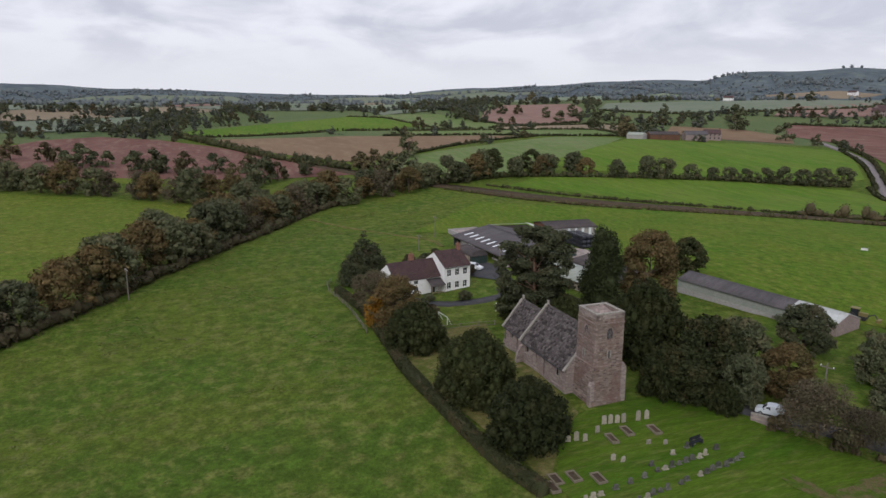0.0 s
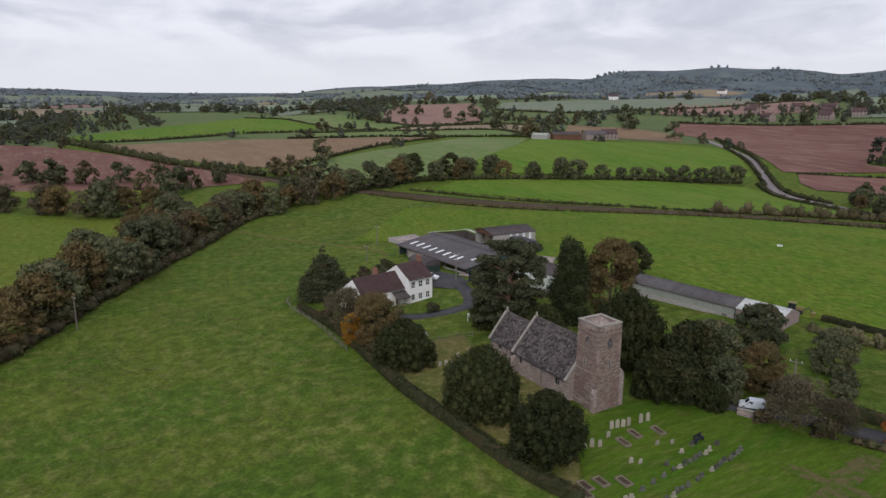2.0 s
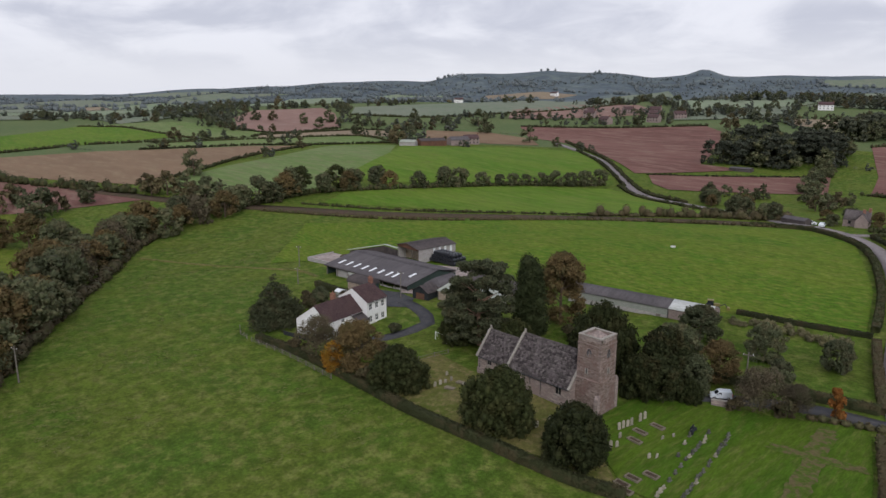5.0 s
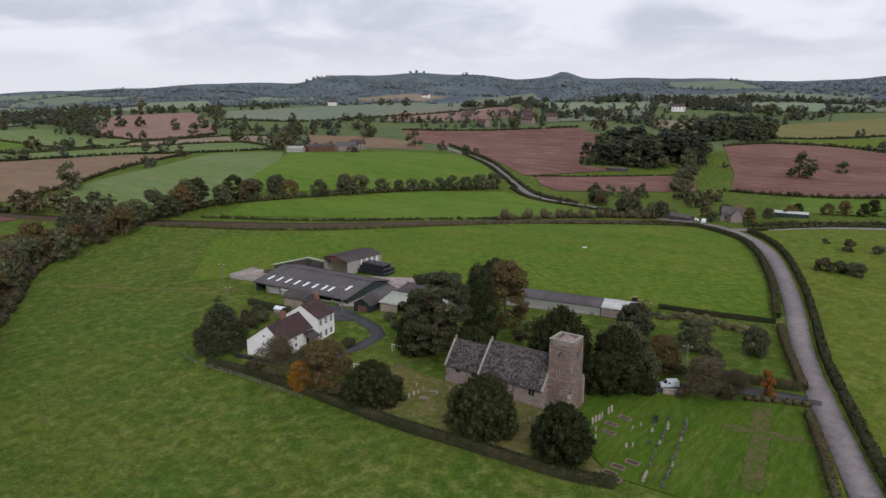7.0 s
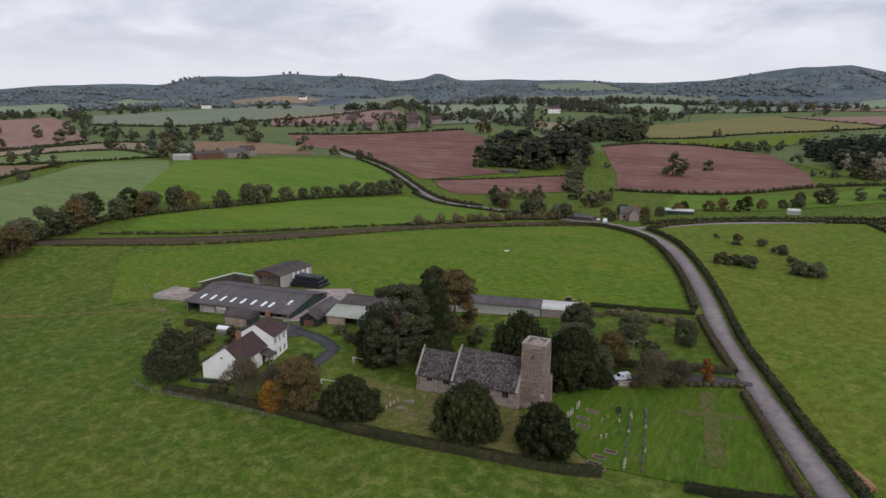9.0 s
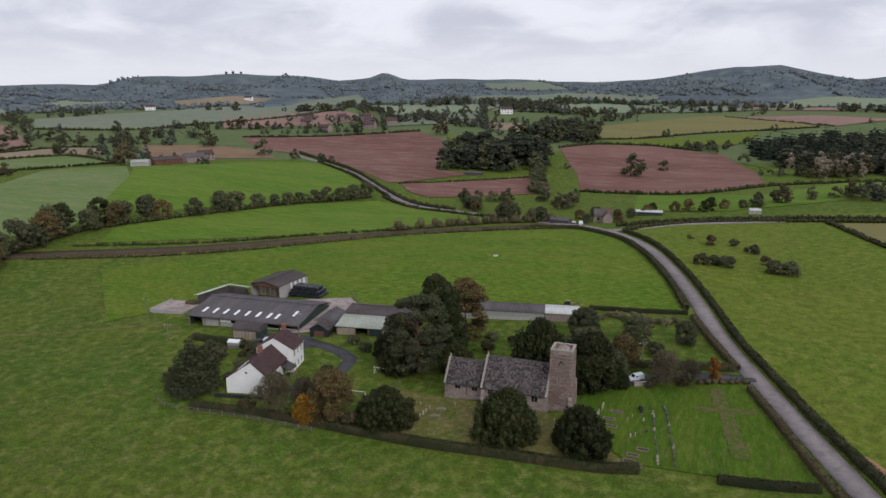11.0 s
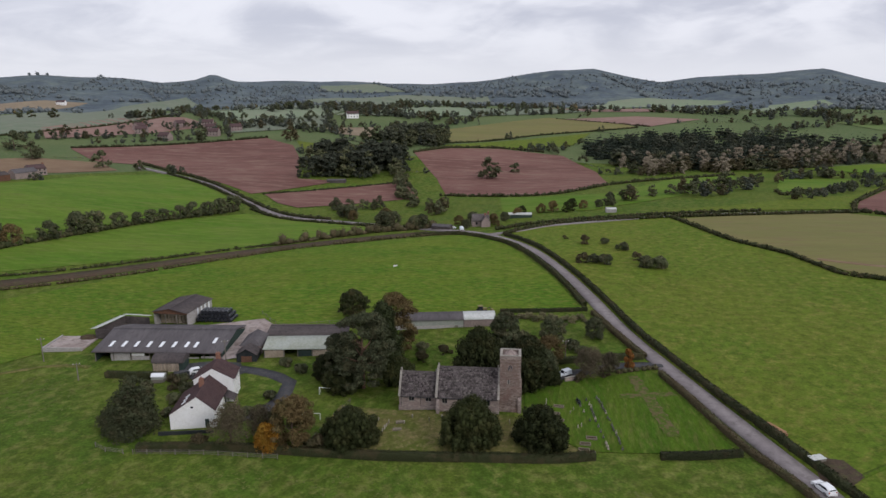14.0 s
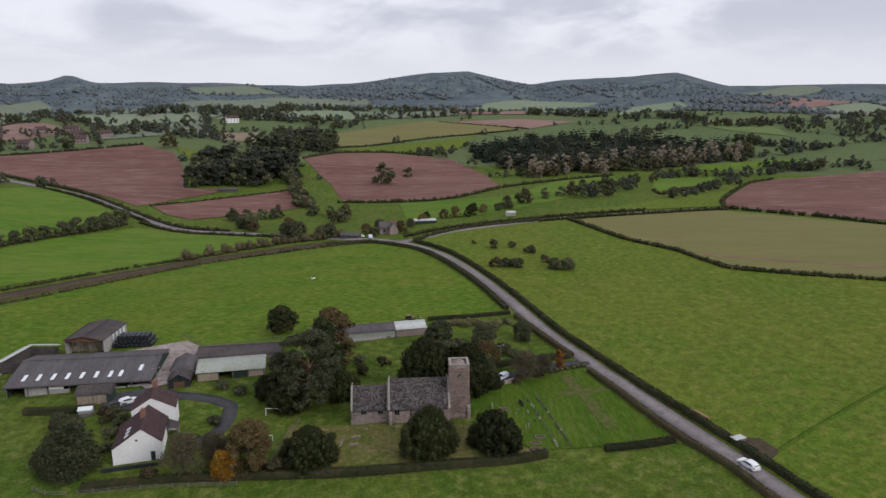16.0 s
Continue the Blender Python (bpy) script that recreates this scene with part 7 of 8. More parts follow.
    part("body", boxed(0, 21.5, 0.2, 5.4, -1.5, 2.1), M_PINKWALL, d)
    sheet_slope("roof", d, (-0.3, -0.2, 2.1), (21.8, -0.2, 2.1), (-0.3, 5.8, 3.1), (21.8, 5.8, 3.1), M_FIBREDK, 0.4, 0.04, "dark brown sheet roof")
    part("fascia", boxed(-0.3, 21.8, 5.8, 5.9, 2.8, 3.25), M_WOODGREY, d)
    # long shed behind the church
    n = thing("long_shed", (-38.4, 44.8, 0.45), 9.4, "long low poultry shed with grey and white roof", "shed")
    L1, L2, D, eave, ridge = 24.0, 33.0, 6.6, 2.75, 4.1
    for x0, x1, roof, name in ((0, L1, M_FIBRE, "grey corrugated roof"), (L1 + 0.02, L2, M_WHITEROOF, "whitish newer sheet roof")):
        sheet_slope("roof", n, (x0, -0.3, eave), (x1, -0.3, eave), (x0, D / 2, ridge), (x1, D / 2, ridge), roof, 0.4, 0.04, name)
        sheet_slope("roof", n, (x1, D + 0.3, eave), (x0, D + 0.3, eave), (x1, D / 2, ridge), (x0, D / 2, ridge), roof, 0.4, 0.04)
    part("wall_lower", boxed(0.2, L1 - 0.1, 0, 0.2, -1, 1.2), M_BLOCK, n, "pale block lower wall")
    part("wall_upper", boxed(0.2, L1 - 0.1, 0.03, 0.17, 1.2, eave - 0.05), M_SHEDWALL, n, "grey-green cladding")
    part("wall_front", boxed(L1 - 0.1, L2 - 0.2, 0, 0.2, -1, eave - 0.05), M_PINKWALL, n, "brownish block wall")
    part("wall_back", boxed(0.2, L2 - 0.2, D - 0.2, D, -1, eave - 0.05), M_SHEDWALL, n)
    gable(n, 0, 0, D, -1, eave - 0.05, D / 2, ridge - 0.1, M_SHEDWALL)
    gable(n, L2 - 0.2, 0, D, -1, eave - 0.05, D / 2, ridge - 0.1, M_PINKWALL, label="brownish end wall")
    part("downpipe", rod(bmesh.new(), (L1, -0.1, -0.5), (L1, -0.1, eave), 0.09), M_DARKPLASTIC, n)
    part("door", boxed(21.4, 22.4, -0.04, 0.0, -0.4, 1.1), M_WOODGREY, n)
    # small greenhouse hut
    h = thing("greenhouse", (-86.6, 11.2, -2.45), 8, "small pale greenhouse hut in the garden", "greenhouse")
    part("base", boxed(0, 3.0, 0, 2.0, -0.3, 0.9), M_WOODGREY, h)
    part("glazing", boxed(0.05, 2.95, 0.05, 1.95, 0.9, 1.6), M_SHEDWALL, h)
    for e, o2 in ((-0.1, 1), (2.1, -1)):
        sheet_slope("roof", h, (-0.1, e, 1.6) if o2 > 0 else (3.1, e, 1.6), (3.1, e, 1.6) if o2 > 0 else (-0.1, e, 1.6), (-0.1, 1.0, 2.25) if o2 > 0 else (3.1, 1.0, 2.25), (3.1, 1.0, 2.25) if o2 > 0 else (-0.1, 1.0, 2.25), M_SKYLIGHT, 0.4, 0.01, "pale glass roof")


def build_bales():
    bm = bmesh.new()
    bmesh.ops.create_cone(bm, cap_ends=True, segments=14, radius1=0.6, radius2=0.6, depth=1.2, matrix=pose(0, 0, 0, 90, 0, 0))
    bmesh.ops.bevel(bm, geom=[e for e in bm.edges if abs(e.verts[0].co.y - e.verts[1].co.y) < 0.01], offset=0.12, segments=2, affect="EDGES")
    me = bpy.data.meshes.new("wrapped_bale")
    bm.to_mesh(me)
    bm.free()
    me.materials.append(M_BLACKWRAP)
    rng = np.random.default_rng(8)
    for layer in range(3):
        for row in range(4 - (layer > 1)):
            for i in range(9 - layer):
                x, y = -93.3 + (i + layer * 0.5) * 1.22, 51.0 + row * 1.3 + layer * 0.3
                ob = new("wrapped_bale", me)
                ob.matrix_world = pose(x, y, float(land(-88.5, 53)) + 0.75 + layer * 1.06, 0, rng.uniform(0, 360), rng.normal() * 3)
                tagged(ob, "round silage bale in shiny black wrap, stacked", "bale", "stack of wrapped bales")


build_farmhouse()
build_cowshed()
build_yard_sheds()
build_bales()


# ---- houses and barns farther off ----
def cottage(x, y, turn, w, d, h, wallm, roofm, label, name="cottage", category="house", up=2.6, windows=True, sink=0.4):
    c = thing(name, at(x, y, -sink), turn, label, category)
    body = boxed(-w / 2, w / 2, -d / 2, d / 2, 0, h)
    part("wall", body, wallm, c)
    for s in (-1, 1):
        bm = bmesh.new()
        prism(bm, [(-d / 2, h), (d / 2, h), (0, h + up - 0.1)], "x", s * (w / 2) - (0.25 if s > 0 else 0), s * (w / 2) + (0.25 if s < 0 else 0))
        part("gable_wall", bm, wallm, c)
        e = s * (d / 2 + 0.3)
        sheet_slope("roof", c, (-s * -w / 2 - s * 0.0, e, h - 0.15), (-s * w / 2, e, h - 0.15), (s * w / 2, 0, h + up), (-s * w / 2, 0, h + up), roofm, 0.8, 0.02)
    if windows:
        for i in range(max(2, int(w / 3))):
            for z in ([1.0, 3.4] if h > 4 else [1.0]):
                xx = -w / 2 + (i + 0.5) * w / max(2, int(w / 3))
                part("window", boxed(xx - 0.45, xx + 0.45, -d / 2 - 0.03, -d / 2 + 0.05, z + sink, z + 1.1 + sink), M_GLASS, c)
        part("chimney", boxed(w / 2 - 0.9, w / 2 - 0.1, -0.4, 0.4, h + up - 0.6, h + up + 1.0), M_BRICK, c)
    return c


cottage(-18, 184, 8, 8, 5.5, 3.0, M_PINKWALL, M_SLATE, "grey stone cottage at the lane junction", up=3.0)
cottage(-15.5, 180.8, 98, 4.5, 4, 2.8, M_PINKWALL, M_SLATE, "gabled stone porch wing of the cottage", "cottage_wing", up=2.6)
cottage(-35, 175, -12, 9, 4, 2.4, M_FIBREDK, M_FIBRE, "low grey-roofed shed by the cottage", "garden_shed", "shed", 0.8, False)
cottage(-1, 204, 5, 14, 3.5, 2.3, M_DKGREEN, M_WHITEROOF, "long low white-roofed stable", "stable", "shed", 0.7, False)
cottage(45, 212, 4, 5, 3.5, 2.2, M_BLOCK, M_WHITEROOF, "small white-roofed field shelter", "field_shelter", "shed", 0.6, False)
cottage(-341, 254, 30, 12, 7, 3.4, M_BLOCK, M_PALEROOF, "pale-roofed barn on the hill", "hill_barn", "barn", 1.6, False)
cottage(-336, 272, 75, 22, 9, 4.2, M_RUSTY, M_FIBREDK, "dark hill barn of the upper farm", "hill_barn", "barn", 1.8, False)
cottage(-331, 296, 70, 16, 9, 4.6, M_PINKWALL, M_FIBRE, "stone barn of the upper farm", "hill_barn", "barn", 2.6, False)
cottage(-336, 315, 60, 12, 8, 5.0, M_PINKWALL, M_TILE, "brick farmhouse of the upper farm", up=3.0)
for x, y, tn in ((-386, 547, 20), (-366, 590, 60), (-345, 516, -10), (-325, 575, 35), (-399, 566, 80), (-340, 602, 15), (-300, 580, 45), (-310, 548, 5)):
    cottage(x, y, tn, 12, 8, 5, M_PINKWALL, M_TILE, "village house among distant trees", "village_house", up=3.2)
for x, y, tn in ((-200, 690, 20), (-738, 697, 50), (-764, 973, 10)):
    cottage(x, y, tn, 14, 8, 5.5, M_WHITE, M_TILE, "distant white house on the slope", "white_house", up=3.0)
cottage(-128, 340, 5, 13, 5, 2.2, M_FIBREDK, M_FIBRE, "low dark sheep shed below the copse", "sheep_shed", "shed", 0.7, False)

# ---- vehicles ----
def wheels(car, spots, r):
    for x, y in spots:
        w = part("wheel", rod(bmesh.new(), (x, y - 0.1, r), (x, y + 0.1, r), r, r, 16), M_TYRE, car)
        part("rim", rod(bmesh.new(), (x, y - 0.112, r), (x, y + 0.112, r), r * 0.6, r * 0.6, 12), M_RIM, w)


def car_body(outline, half, tuck, steps=1):
    """A body pulled across from a side outline, narrower at roof height."""
    bm = bmesh.new()
    prism(bm, outline, "y", -half, half)
    bmesh.ops.triangulate(bm, faces=[f for f in bm.faces if len(f.verts) > 4])
    for v in bm.verts:
        if v.co.z > tuck[0]:
            v.co.y *= tuck[1]
    bmesh.ops.bevel(bm, geom=[e for e in bm.edges if len(e.link_faces) == 2 and e.calc_face_angle(0) > 0.5], offset=0.06, segments=2, affect="EDGES")
    return bm


def build_hatchback():
    car = thing("hatchback", at(52.0, -23.2, 0.12), math.degrees(math.atan2(-16, 5.5)) + 180, "white hatchback car parked on the lane", "car")
    part("body", car_body([(-2.05, 0.3), (2.05, 0.3), (2.12, 0.62), (1.95, 0.85), (0.95, 0.98), (-2.02, 1.0), (-2.1, 0.7)], 0.87, (0.95, 0.98)), M_CARWHITE, car)
    part("cabin", car_body([(-1.98, 0.98), (0.98, 0.96), (0.3, 1.44), (-0.3, 1.5), (-1.3, 1.48), (-1.85, 1.3)], 0.82, (1.2, 0.84)), M_CARWHITE, car)
    part("windscreen", boxed(-0.46, 0.46, -0.66, 0.66, -0.012, 0.012, m=pose(0.66, 0, 1.225, 0, 35, 0)), M_GLASS, car)
    part("rear_window", boxed(-0.18, 0.18, -0.6, 0.6, -0.012, 0.012, m=pose(-1.95, 0, 1.2, 0, 70, 0)), M_GLASS, car)
    for s in (-1, 1):
        part("side_window", prism(bmesh.new(), [(-1.6, 1.04), (0.62, 1.02), (0.2, 1.36), (-1.3, 1.38)], "y", s * 0.765 - 0.03, s * 0.765 + 0.03), M_GLASS, car)
        part("headlight", boxed(1.9, 2.08, s * 0.66 - 0.18, s * 0.66 + 0.18, 0.64, 0.8), M_LAMPWHITE, car)
        part("tail_light", boxed(-2.1, -1.95, s * 0.72 - 0.1, s * 0.72 + 0.1, 0.75, 1.0), M_LAMPRED, car)
        part("mirror", boxed(0.5, 0.68, s * 0.95 - 0.09, s * 0.95 + 0.09, 1.0, 1.13), M_DARKPLASTIC, car)
    part("grille", boxed(2.06, 2.14, -0.5, 0.5, 0.38, 0.58), M_DARKPLASTIC, car)
    wheels(car, ((1.3, -0.78), (1.3, 0.78), (-1.25, -0.78), (-1.25, 0.78)), 0.32)


def build_van():
    van = thing("small_van", at(11.3, 19.0, 0.26), 218, "small silver-white panel van parked by the wall", "van")
    van.scale = (0.78, 0.78, 0.78)
    part("body", car_body([(-2.15, 0.35), (2.2, 0.35), (2.25, 0.75), (2.0, 0.98), (1.2, 1.1), (0.55, 1.68), (0.1, 1.82), (-2.0, 1.8), (-2.2, 1.5)], 0.9, (1.2, 0.9)), M_CARSILVER, van)
    part("windscreen", boxed(-0.4, 0.4, -0.68, 0.68, -0.015, 0.015, m=pose(0.89, 0, 1.41, 0, 42, 0)), M_GLASS, van)
    part("rear_window", boxed(-2.2, -2.14, -0.62, 0.62, 1.2, 1.6), M_GLASS, van)
    for s in (-1, 1):
        part("side_window", prism(bmesh.new(), [(0.0, 1.12), (0.98, 1.12), (0.5, 1.56), (0.0, 1.6)], "y", s * 0.845 - 0.03, s * 0.845 + 0.03), M_GLASS, van)
        part("headlight", boxed(2.05, 2.2, s * 0.68 - 0.17, s * 0.68 + 0.17, 0.72, 0.92), M_LAMPWHITE, van)
        part("tail_light", boxed(-2.22, -2.1, s * 0.8 - 0.07, s * 0.8 + 0.07, 0.85, 1.3), M_LAMPRED, van)
        part("mirror", boxed(0.85, 1.0, s * 1.0 - 0.1, s * 1.0 + 0.1, 1.1, 1.28), M_DARKPLASTIC, van)
    part("bumper", boxed(2.18, 2.28, -0.8, 0.8, 0.36, 0.6), M_DARKPLASTIC, van)
    wheels(van, ((1.4, -0.8), (1.4, 0.8), (-1.35, -0.8), (-1.35, 0.8)), 0.33)


def simple_car(name, x, y, turn, paint, label, up=0.2):
    car = thing(name, at(x, y, up), turn, label, "car")
    part("body", car_body([(-2.1, 0.3), (2.1, 0.3), (2.12, 0.7), (1.0, 0.98), (0.4, 1.5), (-1.4, 1.52), (-2.0, 1.0)], 0.86, (1.1, 0.84)), paint, car)
    for s in (-1, 1):
        part("side_window", prism(bmesh.new(), [(-1.4, 1.02), (0.75, 1.0), (0.3, 1.4), (-1.2, 1.42)], "y", s * 0.79 - 0.03, s * 0.79 + 0.03), M_GLASS, car)
    part("windscreen", boxed(-0.36, 0.36, -0.64, 0.64, -0.012, 0.02, m=pose(0.71, 0, 1.25, 0, 41, 0)), M_GLASS, car)
    wheels(car, ((1.3, -0.78), (1.3, 0.78), (-1.25, -0.78), (-1.25, 0.78)), 0.32)


build_hatchback()
build_van()
simple_car("parked_car", -77.5, 16.8, 40, M_CARWHITE, "white car parked in the farm yard")
simple_car("parked_car", -79.6, 15.0, 40, M_DARKPLASTIC, "dark car parked in the farm yard")
simple_car("parked_car", -31, 177.5, 10, M_CARWHITE, "white van parked at the cottage", 0.0)
simple_car("parked_car", -26, 174, 100, M_CARSILVER, "pale car parked at the cottage", 0.0)


def build_tractor():
    t = thing("tractor", at(-10.5, 60.5, 0.1), 25, "yellow digger tractor behind the shed", "tractor")
    t.scale = (0.75, 0.75, 0.75)
    paint = plain("yellow_machine_paint", (0.17, 0.135, 0.045), 0.6)
    part("bonnet", boxed(0.4, 2.2, -0.45, 0.45, 0.9, 1.7), paint, t)
    part("chassis", boxed(-1.6, 2.2, -0.4, 0.4, 0.5, 0.9), M_DARKPLASTIC, t)
    part("cab", boxed(-1.3, 0.38, -0.75, 0.75, 0.9, 2.5), M_GLASS, t)
    part("cab_roof", boxed(-1.4, 0.5, -0.85, 0.85, 2.504, 2.68), paint, t, "yellow cab roof")
    part("loader_arm", rod(rod(bmesh.new(), (2.0, 0, 1.0), (3.6, 0, 1.7), 0.14), (3.55, 0, 1.7), (4.4, 0, 0.5), 0.14), M_DARKPLASTIC, t)
    part("bucket", boxed(4.1, 5.0, -0.9, 0.9, 0.1, 0.8), paint, t)
    for x, r in ((-0.9, 0.8), (1.7, 0.5)):
        for s in (-1, 1):
            part("wheel", rod(bmesh.new(), (x, s * 0.9 - 0.18, r), (x, s * 0.9 + 0.18, r), r, r, 14), M_TYRE, t)


build_tractor()


def build_trailer():
    t = thing("farm_trailer", at(54.1, -14.8, 0.1), 20, "small flat trailer with a pale top", "trailer")
    part("bed", boxed(-1.3, 1.3, -0.8, 0.8, 0.6, 1.1), M_WOODGREY, t)
    part("cover", boxed(-1.36, 1.36, -0.86, 0.86, 1.104, 1.2), M_WHITEROOF, t, "pale sheet cover")
    part("drawbar", boxed(1.3, 2.4, -0.05, 0.05, 0.6, 0.7), M_DARKPLASTIC, t)
    wheels(t, ((-0.2, -0.75), (-0.2, 0.75)), 0.33)
    logs = thing("timber_stack", at(50.6, -3.6, 0.05), 118, "stack of orange-brown sawn timber by the hedge", "timber")
    rng = np.random.default_rng(2)
    for i in range(3):
        for j in range(4):
            part("plank", boxed(-2.4 + rng.uniform(-0.3, 0.3), 2.3 + rng.uniform(-0.3, 0.3), -0.8 + j * 0.4, -0.45 + j * 0.4, i * 0.27, i * 0.27 + 0.24), M_RUSTWOOD, logs)
    field("worn_earth_patch", [(52.5, -21), (56, -23), (60.5, -19), (59, -14), (55.5, -13), (53.5, -16)], M_SOIL, "bare muddy earth by the gateway", 0.19, 2, "earth")


M_RUSTWOOD = surface("fresh_orange_timber", [(0.36, 0.21, 0.12), (0.30, 0.17, 0.10), (0.24, 0.14, 0.09)], big=0.8, fine=4.0, bump=0.2, object_space=True, random=0.2)
build_trailer()


# ---- walls, gates, poles, goals ----
def stone_wall(points, h, thick, label):
    for p, q in zip(points, points[1:]):
        d = Vector((q[0] - p[0], q[1] - p[1], 0))
        w = thing("low_stone_wall", at(*p, -0.2), math.degrees(math.atan2(d.y, d.x)), label, "wall")
        part("stones", boxed(0, d.length, -thick / 2, thick / 2, -0.3, h), M_STONEGREY, w)
        part("coping", boxed(-0.03, d.length + 0.03, -thick / 2 - 0.05, thick / 2 + 0.05, h + 0.004, h + 0.12), M_ASHLAR, w)


stone_wall([(11.2, 16.0), (12.8, 16.9), (14.4, 17.9)], 1.15, 0.4, "low grey stone wall beside the parked van")


def goal(x, y, turn):
    g = thing("goal_frame", at(x, y, 0.1), turn, "white football goal frame on the lawn", "goal", "garden goals")
    for s in (-1, 1):
        part("post", rod(bmesh.new(), (s * 1.8, 0, 0), (s * 1.8, 0, 1.7), 0.06), M_FRAME, g)
        part("stay", rod(bmesh.new(), (s * 1.8, 0, 1.7), (s * 1.8, 0.9, 0), 0.04), M_FRAME, g)
    part("crossbar", rod(bmesh.new(), (-1.86, 0, 1.7), (1.86, 0, 1.7), 0.06), M_FRAME, g)


goal(-42.2, 6.8, -4)
goal(-42.4, -4.6, 6)


def pole(x, y, h, label, arms=1):
    p = thing("telegraph_pole", at(x, y, -0.3), 20, label, "pole")
    part("post", rod(bmesh.new(), (0, 0, 0), (0, 0, h), 0.16, 0.1, 8), M_WOODGREY, p)
    for i in range(arms):
        part("crossarm", boxed(-0.9, 0.9, -0.06, 0.06, h - 0.6 - i * 0.7, h - 0.48 - i * 0.7), M_WOODGREY, p)
        for dx in (-0.75, 0.75):
            part("insulator", rod(bmesh.new(), (dx, 0, h - 0.48 - i * 0.7), (dx, 0, h - 0.28 - i * 0.7), 0.05), M_FRAME, p)


pole(-86.3, -60.3, 7.5, "grey wooden pole at the field edge")
pole(-123, 23.4, 7.0, "grey wooden pole carrying a transformer")
pole(-106, 12.4, 5.0, "short wooden pole in the meadow")
pole(11.9, 27.0, 6.5, "wooden pole beside the drive")
pole(-72, 21, 7.5, "wooden pole in the farm yard")


def fence(points, label, h=1.1, gap=2.6, rails=3):
    line = curve_through(points, gap)
    f = thing("post_and_rail_fence", at(*line[0]), 0, label, "fence")
    o = Vector(f.location)
    tops = [at(x, y, -0.15) - o for x, y in line]
    for p in tops:
        part("post", boxed(p.x - 0.06, p.x + 0.06, p.y - 0.06, p.y + 0.06, p.z - 0.2, p.z + h + 0.15), M_WOODGREY, f)
    for p, q in zip(tops, tops[1:]):
        for k in range(rails):
            z = h * (0.4 + 0.6 * k / max(1, rails - 1))
            part("rail", rod(bmesh.new(), p + Vector((0, 0, z)), q + Vector((0, 0, z)), 0.04, 0.04, 4), M_WOODGREY, f)


fence([(-74, -19), (-60, -18), (-45, -18.4)], "weathered wooden field fence below the garden")
fence([(-83, -17), (-80, -18.5), (-76, -19)], "curved weathered garden fence")
fence([(-34, 51), (-50, 50), (-66, 47), (-76, 57)], "wire and post fence behind the sheds", 1.1, 3.0, 2)
fence([(-36, 3), (-38, -3), (-40, -12)], "low post fence between lawn and graves", 1.0, 2.4, 2)


# ---- the graves ----
def headstone_mesh(w, h, t, style):
    if style == 0:
        outline = [(-w / 2, -0.25), (w / 2, -0.25), (w / 2, h * 0.75)] + [(w / 2 * math.cos(a), h * 0.75 + h * 0.25 * math.sin(a)) for a in np.linspace(0.2, math.pi - 0.2, 7)] + [(-w / 2, h * 0.75)]
    elif style == 1:
        outline = [(-w / 2, -0.25), (w / 2, -0.25), (w / 2, h * 0.8), (0, h), (-w / 2, h * 0.8)]
    else:
        outline = [(-w / 2, -0.25), (w / 2, -0.25), (w / 2, h * 0.88), (w * 0.32, h), (-w * 0.32, h), (-w / 2, h * 0.88)]
    return prism(bmesh.new(), outline, "y", -t / 2, t / 2)


def grave(x, y, turn, material, w=0.65, h=0.9, style=0, base=False, label="weathered upright headstone in the grass", group="old headstones", lean=0.0):
    g = thing("headstone", at(x, y, 0.12), turn, label, "gravestone", group)
    s = part("stone", headstone_mesh(w, h, 0.13, style), material, g)
    s.rotation_euler = (radians(lean), 0, 0)
    if base:
        part("plinth", boxed(-w * 0.65, w * 0.65, -0.2, 0.2, -0.1, 0.14), material, g)
    return g


def kerb_grave(x, y, turn, length=2.0, width=0.95, label="grave plot with a pale stone kerb"):
    g = thing("kerbed_grave", at(x, y, 0.14), turn, label, "grave", "kerbed graves")
    for x0, x1, y0, y1 in ((-width / 2, width / 2, -0.1, 0.05), (-width / 2, width / 2, length - 0.05, length + 0.1), (-width / 2, -width / 2 + 0.14, 0.054, length - 0.054), (width / 2 - 0.14, width / 2, 0.054, length - 0.054)):
        part("kerb", boxed(x0, x1, y0, y1, -0.1, 0.2), M_KERB, g)
    part("bed", boxed(-width / 2 + 0.145, width / 2 - 0.145, 0.06, length - 0.06, -0.1, 0.07), M_SOIL, g)


rng = np.random.default_rng(21)
for (ax, ay), (bx, by), n, share in (((15.3, 8.0), (17.8, -11.8), 21, 0.75), ((17.9, 8.4), (20.6, -11.6), 22, 0.85), ((13.2, 6.5), (15.4, -3.0), 9, 0.45)):
    for i in range(n):
        if rng.random() < share:
            f = i / (n - 1)
            grave(ax + (bx - ax) * f + rng.normal() * 0.1, ay + (by - ay) * f, 82 + rng.normal() * 4, M_GRANITE if rng.random() < 0.75 else M_HEADSTONE, rng.uniform(0.42, 0.6), rng.uniform(0.5, 0.8), int(rng.integers(0, 3)), True, "dark polished headstone on a plinth in a row", "modern grave rows")
for x, y, h in ((5.6, -1.6, 1.3), (5.8, -0.8, 1.5), (6.0, 0.0, 1.3), (6.2, 0.8, 1.4), (6.5, 2.7, 1.6), (6.6, 3.9, 1.5), (7.4, -6.6, 1.5), (7.9, -5.7, 1.1), (6.9, -3.4, 1.0), (7.2, -7.6, 0.9)):
    grave(x, y, 82 + rng.normal() * 6, M_HEADSTONE, 0.6, h * 0.85, int(rng.integers(0, 3)), False, lean=rng.normal() * 5)
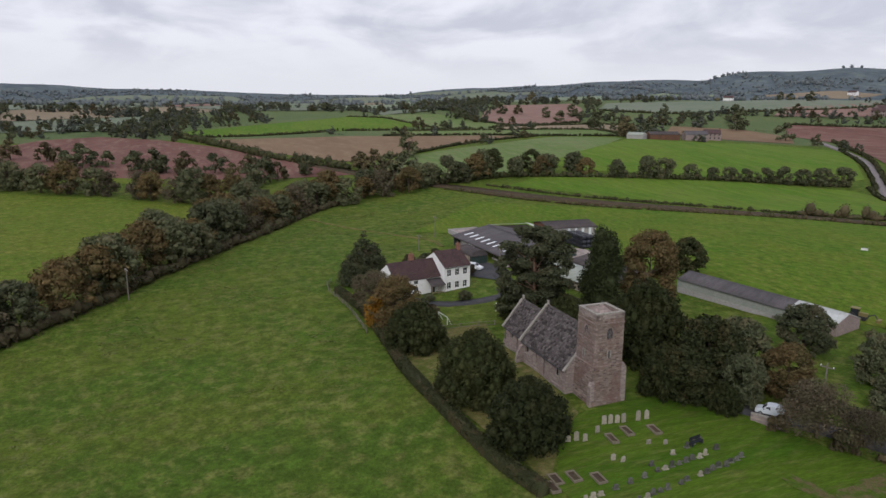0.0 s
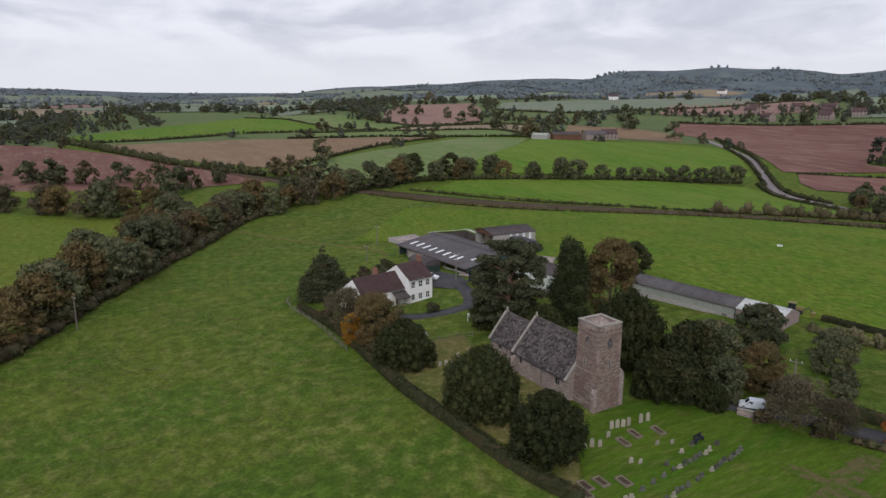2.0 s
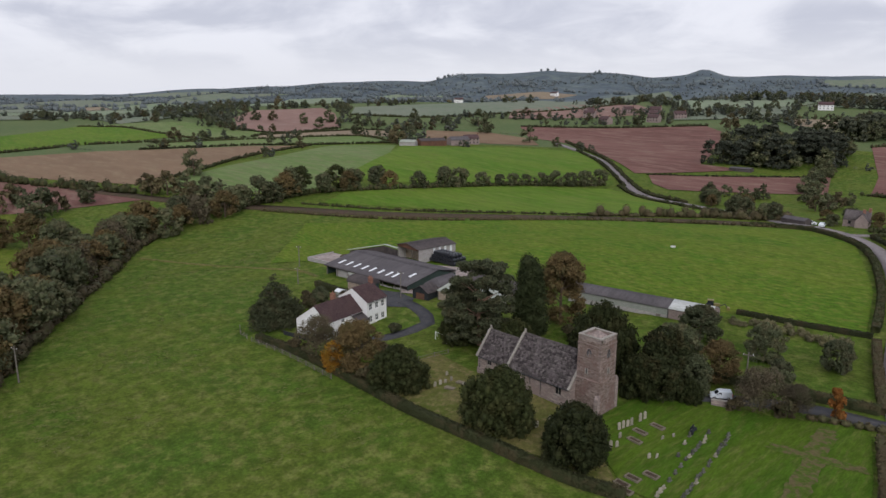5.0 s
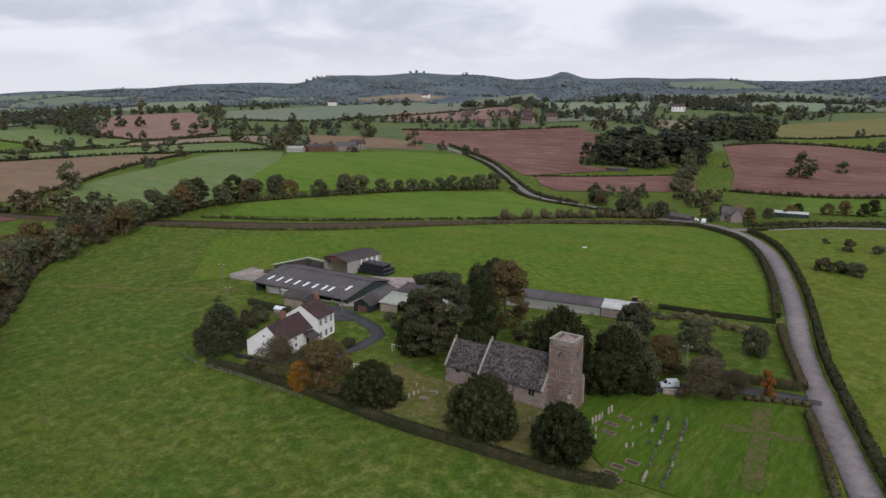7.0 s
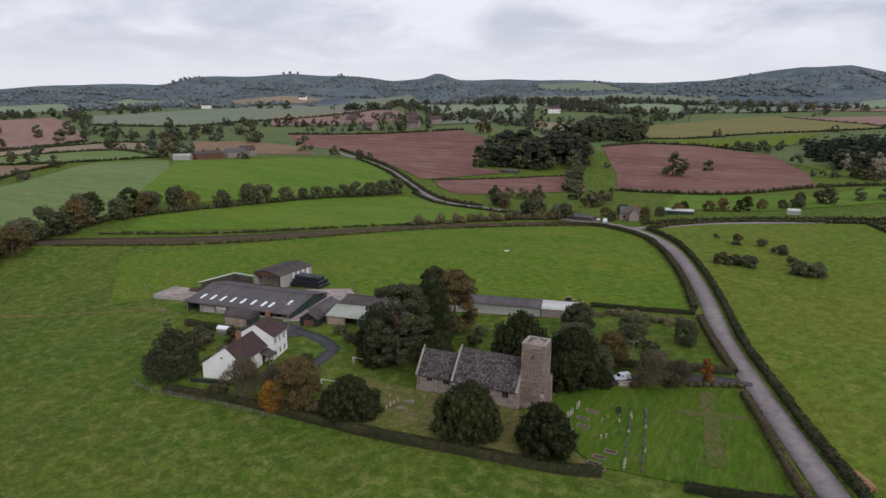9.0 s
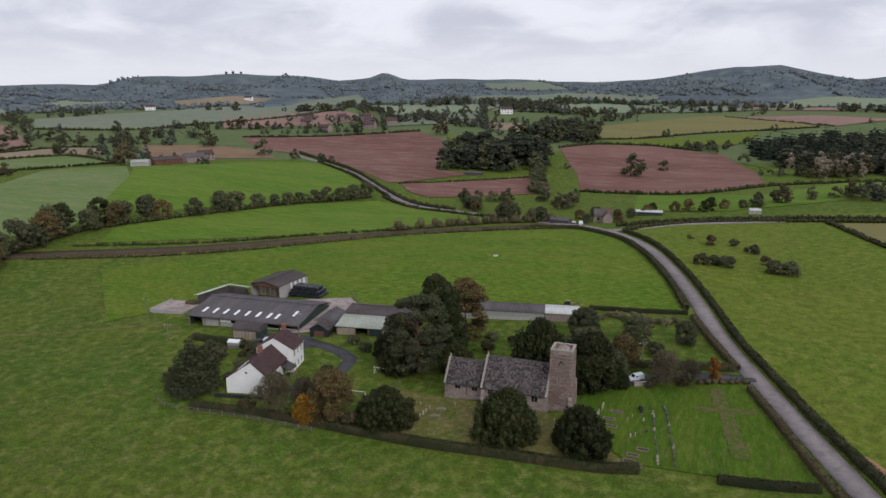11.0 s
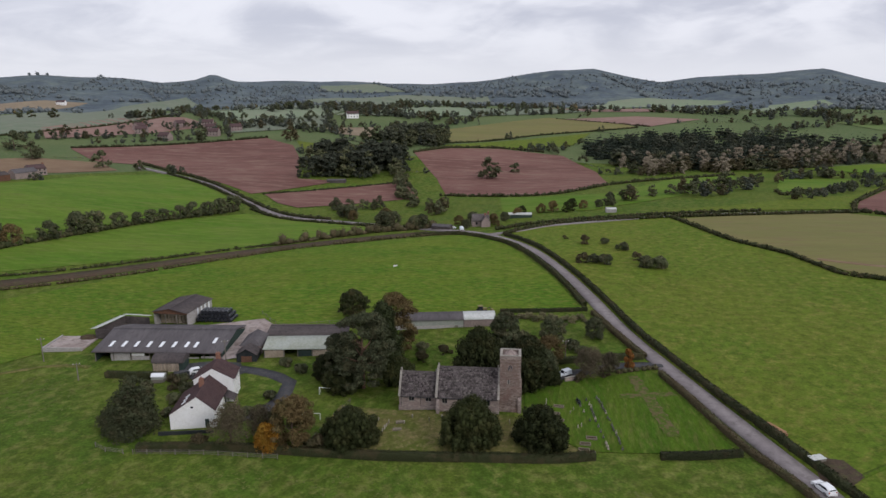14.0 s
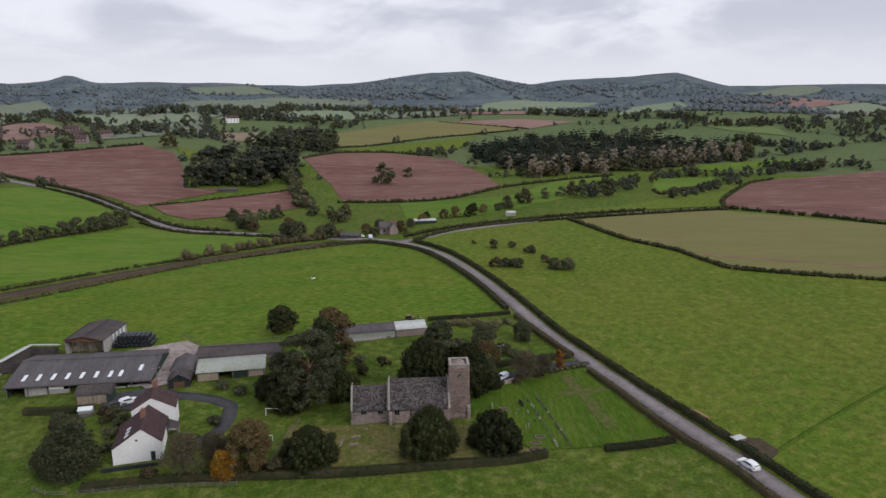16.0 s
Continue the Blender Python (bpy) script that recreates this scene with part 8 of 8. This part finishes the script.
for x, y in ((7.2, 0.0), (8.2, 3.2), (7.9, -2.6)):
    kerb_grave(x, y, -96)
for x, y in ((12.2, -12.6), (13.3, -13.6), (12.6, -10.6), (14.0, -8.4)):
    kerb_grave(x, y, -92, 1.9, 1.1)
for x, y, h in ((-25.6, -6.2, 0.9), (-26.1, -8.4, 1.0), (-25.9, -7.4, 0.8), (-26.4, -9.4, 0.9), (-22.4, -6.3, 0.6), (-3.6, -9.6, 1.1), (-3.2, -7.0, 1.0), (-17.4, -5.6, 0.9), (-21, -4.2, 0.8), (-14.8, -4.6, 0.9), (-1.0, -5.4, 1.0), (-28, -5, 0.8), (12.6, -5.0, 0.8), (13.3, -4.2, 0.7), (11.4, 0.6, 0.6), (12.2, 2.4, 0.6)):
    grave(x, y, 80 + rng.normal() * 10, M_HEADSTONE, 0.55, h, int(rng.integers(0, 3)), False, lean=rng.normal() * 6)
for x, y in ((-23.3, -6.0), (-23.5, -8.6)):
    slab = part("ledger_slab", boxed(-0.9, 0.9, -0.45, 0.45, 0, 0.28), M_KERB, None)
    slab.matrix_world = pose(x, y, float(land(x, y)) + 0.1, 0, 0, 12)
    tagged(slab, "flat pinkish ledger stone in long grass", "gravestone", "ledger slabs")
bench = thing("churchyard_bench", at(13.6, 5.6, 0.12), 100, "dark open-sided bench in the churchyard", "bench")
part("seat", boxed(-0.9, 0.9, -0.25, 0.25, 0.42, 0.48), M_BLACKBOARD, bench)
part("backrest", boxed(-0.9, 0.9, 0.26, 0.31, 0.5, 0.95), M_BLACKBOARD, bench)
for x in (-0.8, 0.8):
    part("leg", boxed(x - 0.05, x + 0.05, -0.25, 0.3, -0.1, 0.42), M_BLACKBOARD, bench)
trough = thing("water_trough", at(-44, 104, 0.1), 30, "pale water trough in the north pasture", "trough")
part("basin", boxed(-0.7, 0.7, -0.3, 0.3, -0.1, 0.5), M_SHEEP, trough)
part("water", boxed(-0.62, 0.62, -0.22, 0.22, 0.504, 0.515), M_GLASS, trough)



def grass_tufts():
    """Dark rushy tufts scattered in drifts over the meadow."""
    rng = np.random.default_rng(44)
    xy = np.c_[rng.uniform(-190, 30, 26000), rng.uniform(-150, 55, 26000)]
    outline = [(-190, 30), (-185, 5), (-128, -36), (-70, -72), (-20, -150), (30, -150), (30, -22), (-20, -21), (-74, -21), (-88, -12), (-104, 10), (-125, 20), (-135, 40)]
    drift = np.array([noise.noise(Vector((x * 0.06, y * 0.06, 1.0))) + 0.6 * noise.noise(Vector((x * 0.3, y * 0.3, 5.0))) for x, y in xy])
    xy = np.array([p for p, v in zip(xy, drift) if v > 0.22 and inside(p[0], p[1], outline)])
    z = land(xy[:, 0], xy[:, 1])
    at3 = np.repeat(np.c_[xy, z + 0.07], 3, axis=0) + rng.normal(size=(len(xy) * 3, 3)) * (0.28, 0.28, 0.03)
    v, f = leaves(at3, np.tile((0.0, 0.0, 1.0), (len(at3), 1)), 0.34, rng, 0.93)
    ob = mesh_object("grass_tufts", v, f, M_TUFT)
    tagged(ob, "darker green grass tufts scattered over the meadow", "grass", kind="stuff")


grass_tufts()
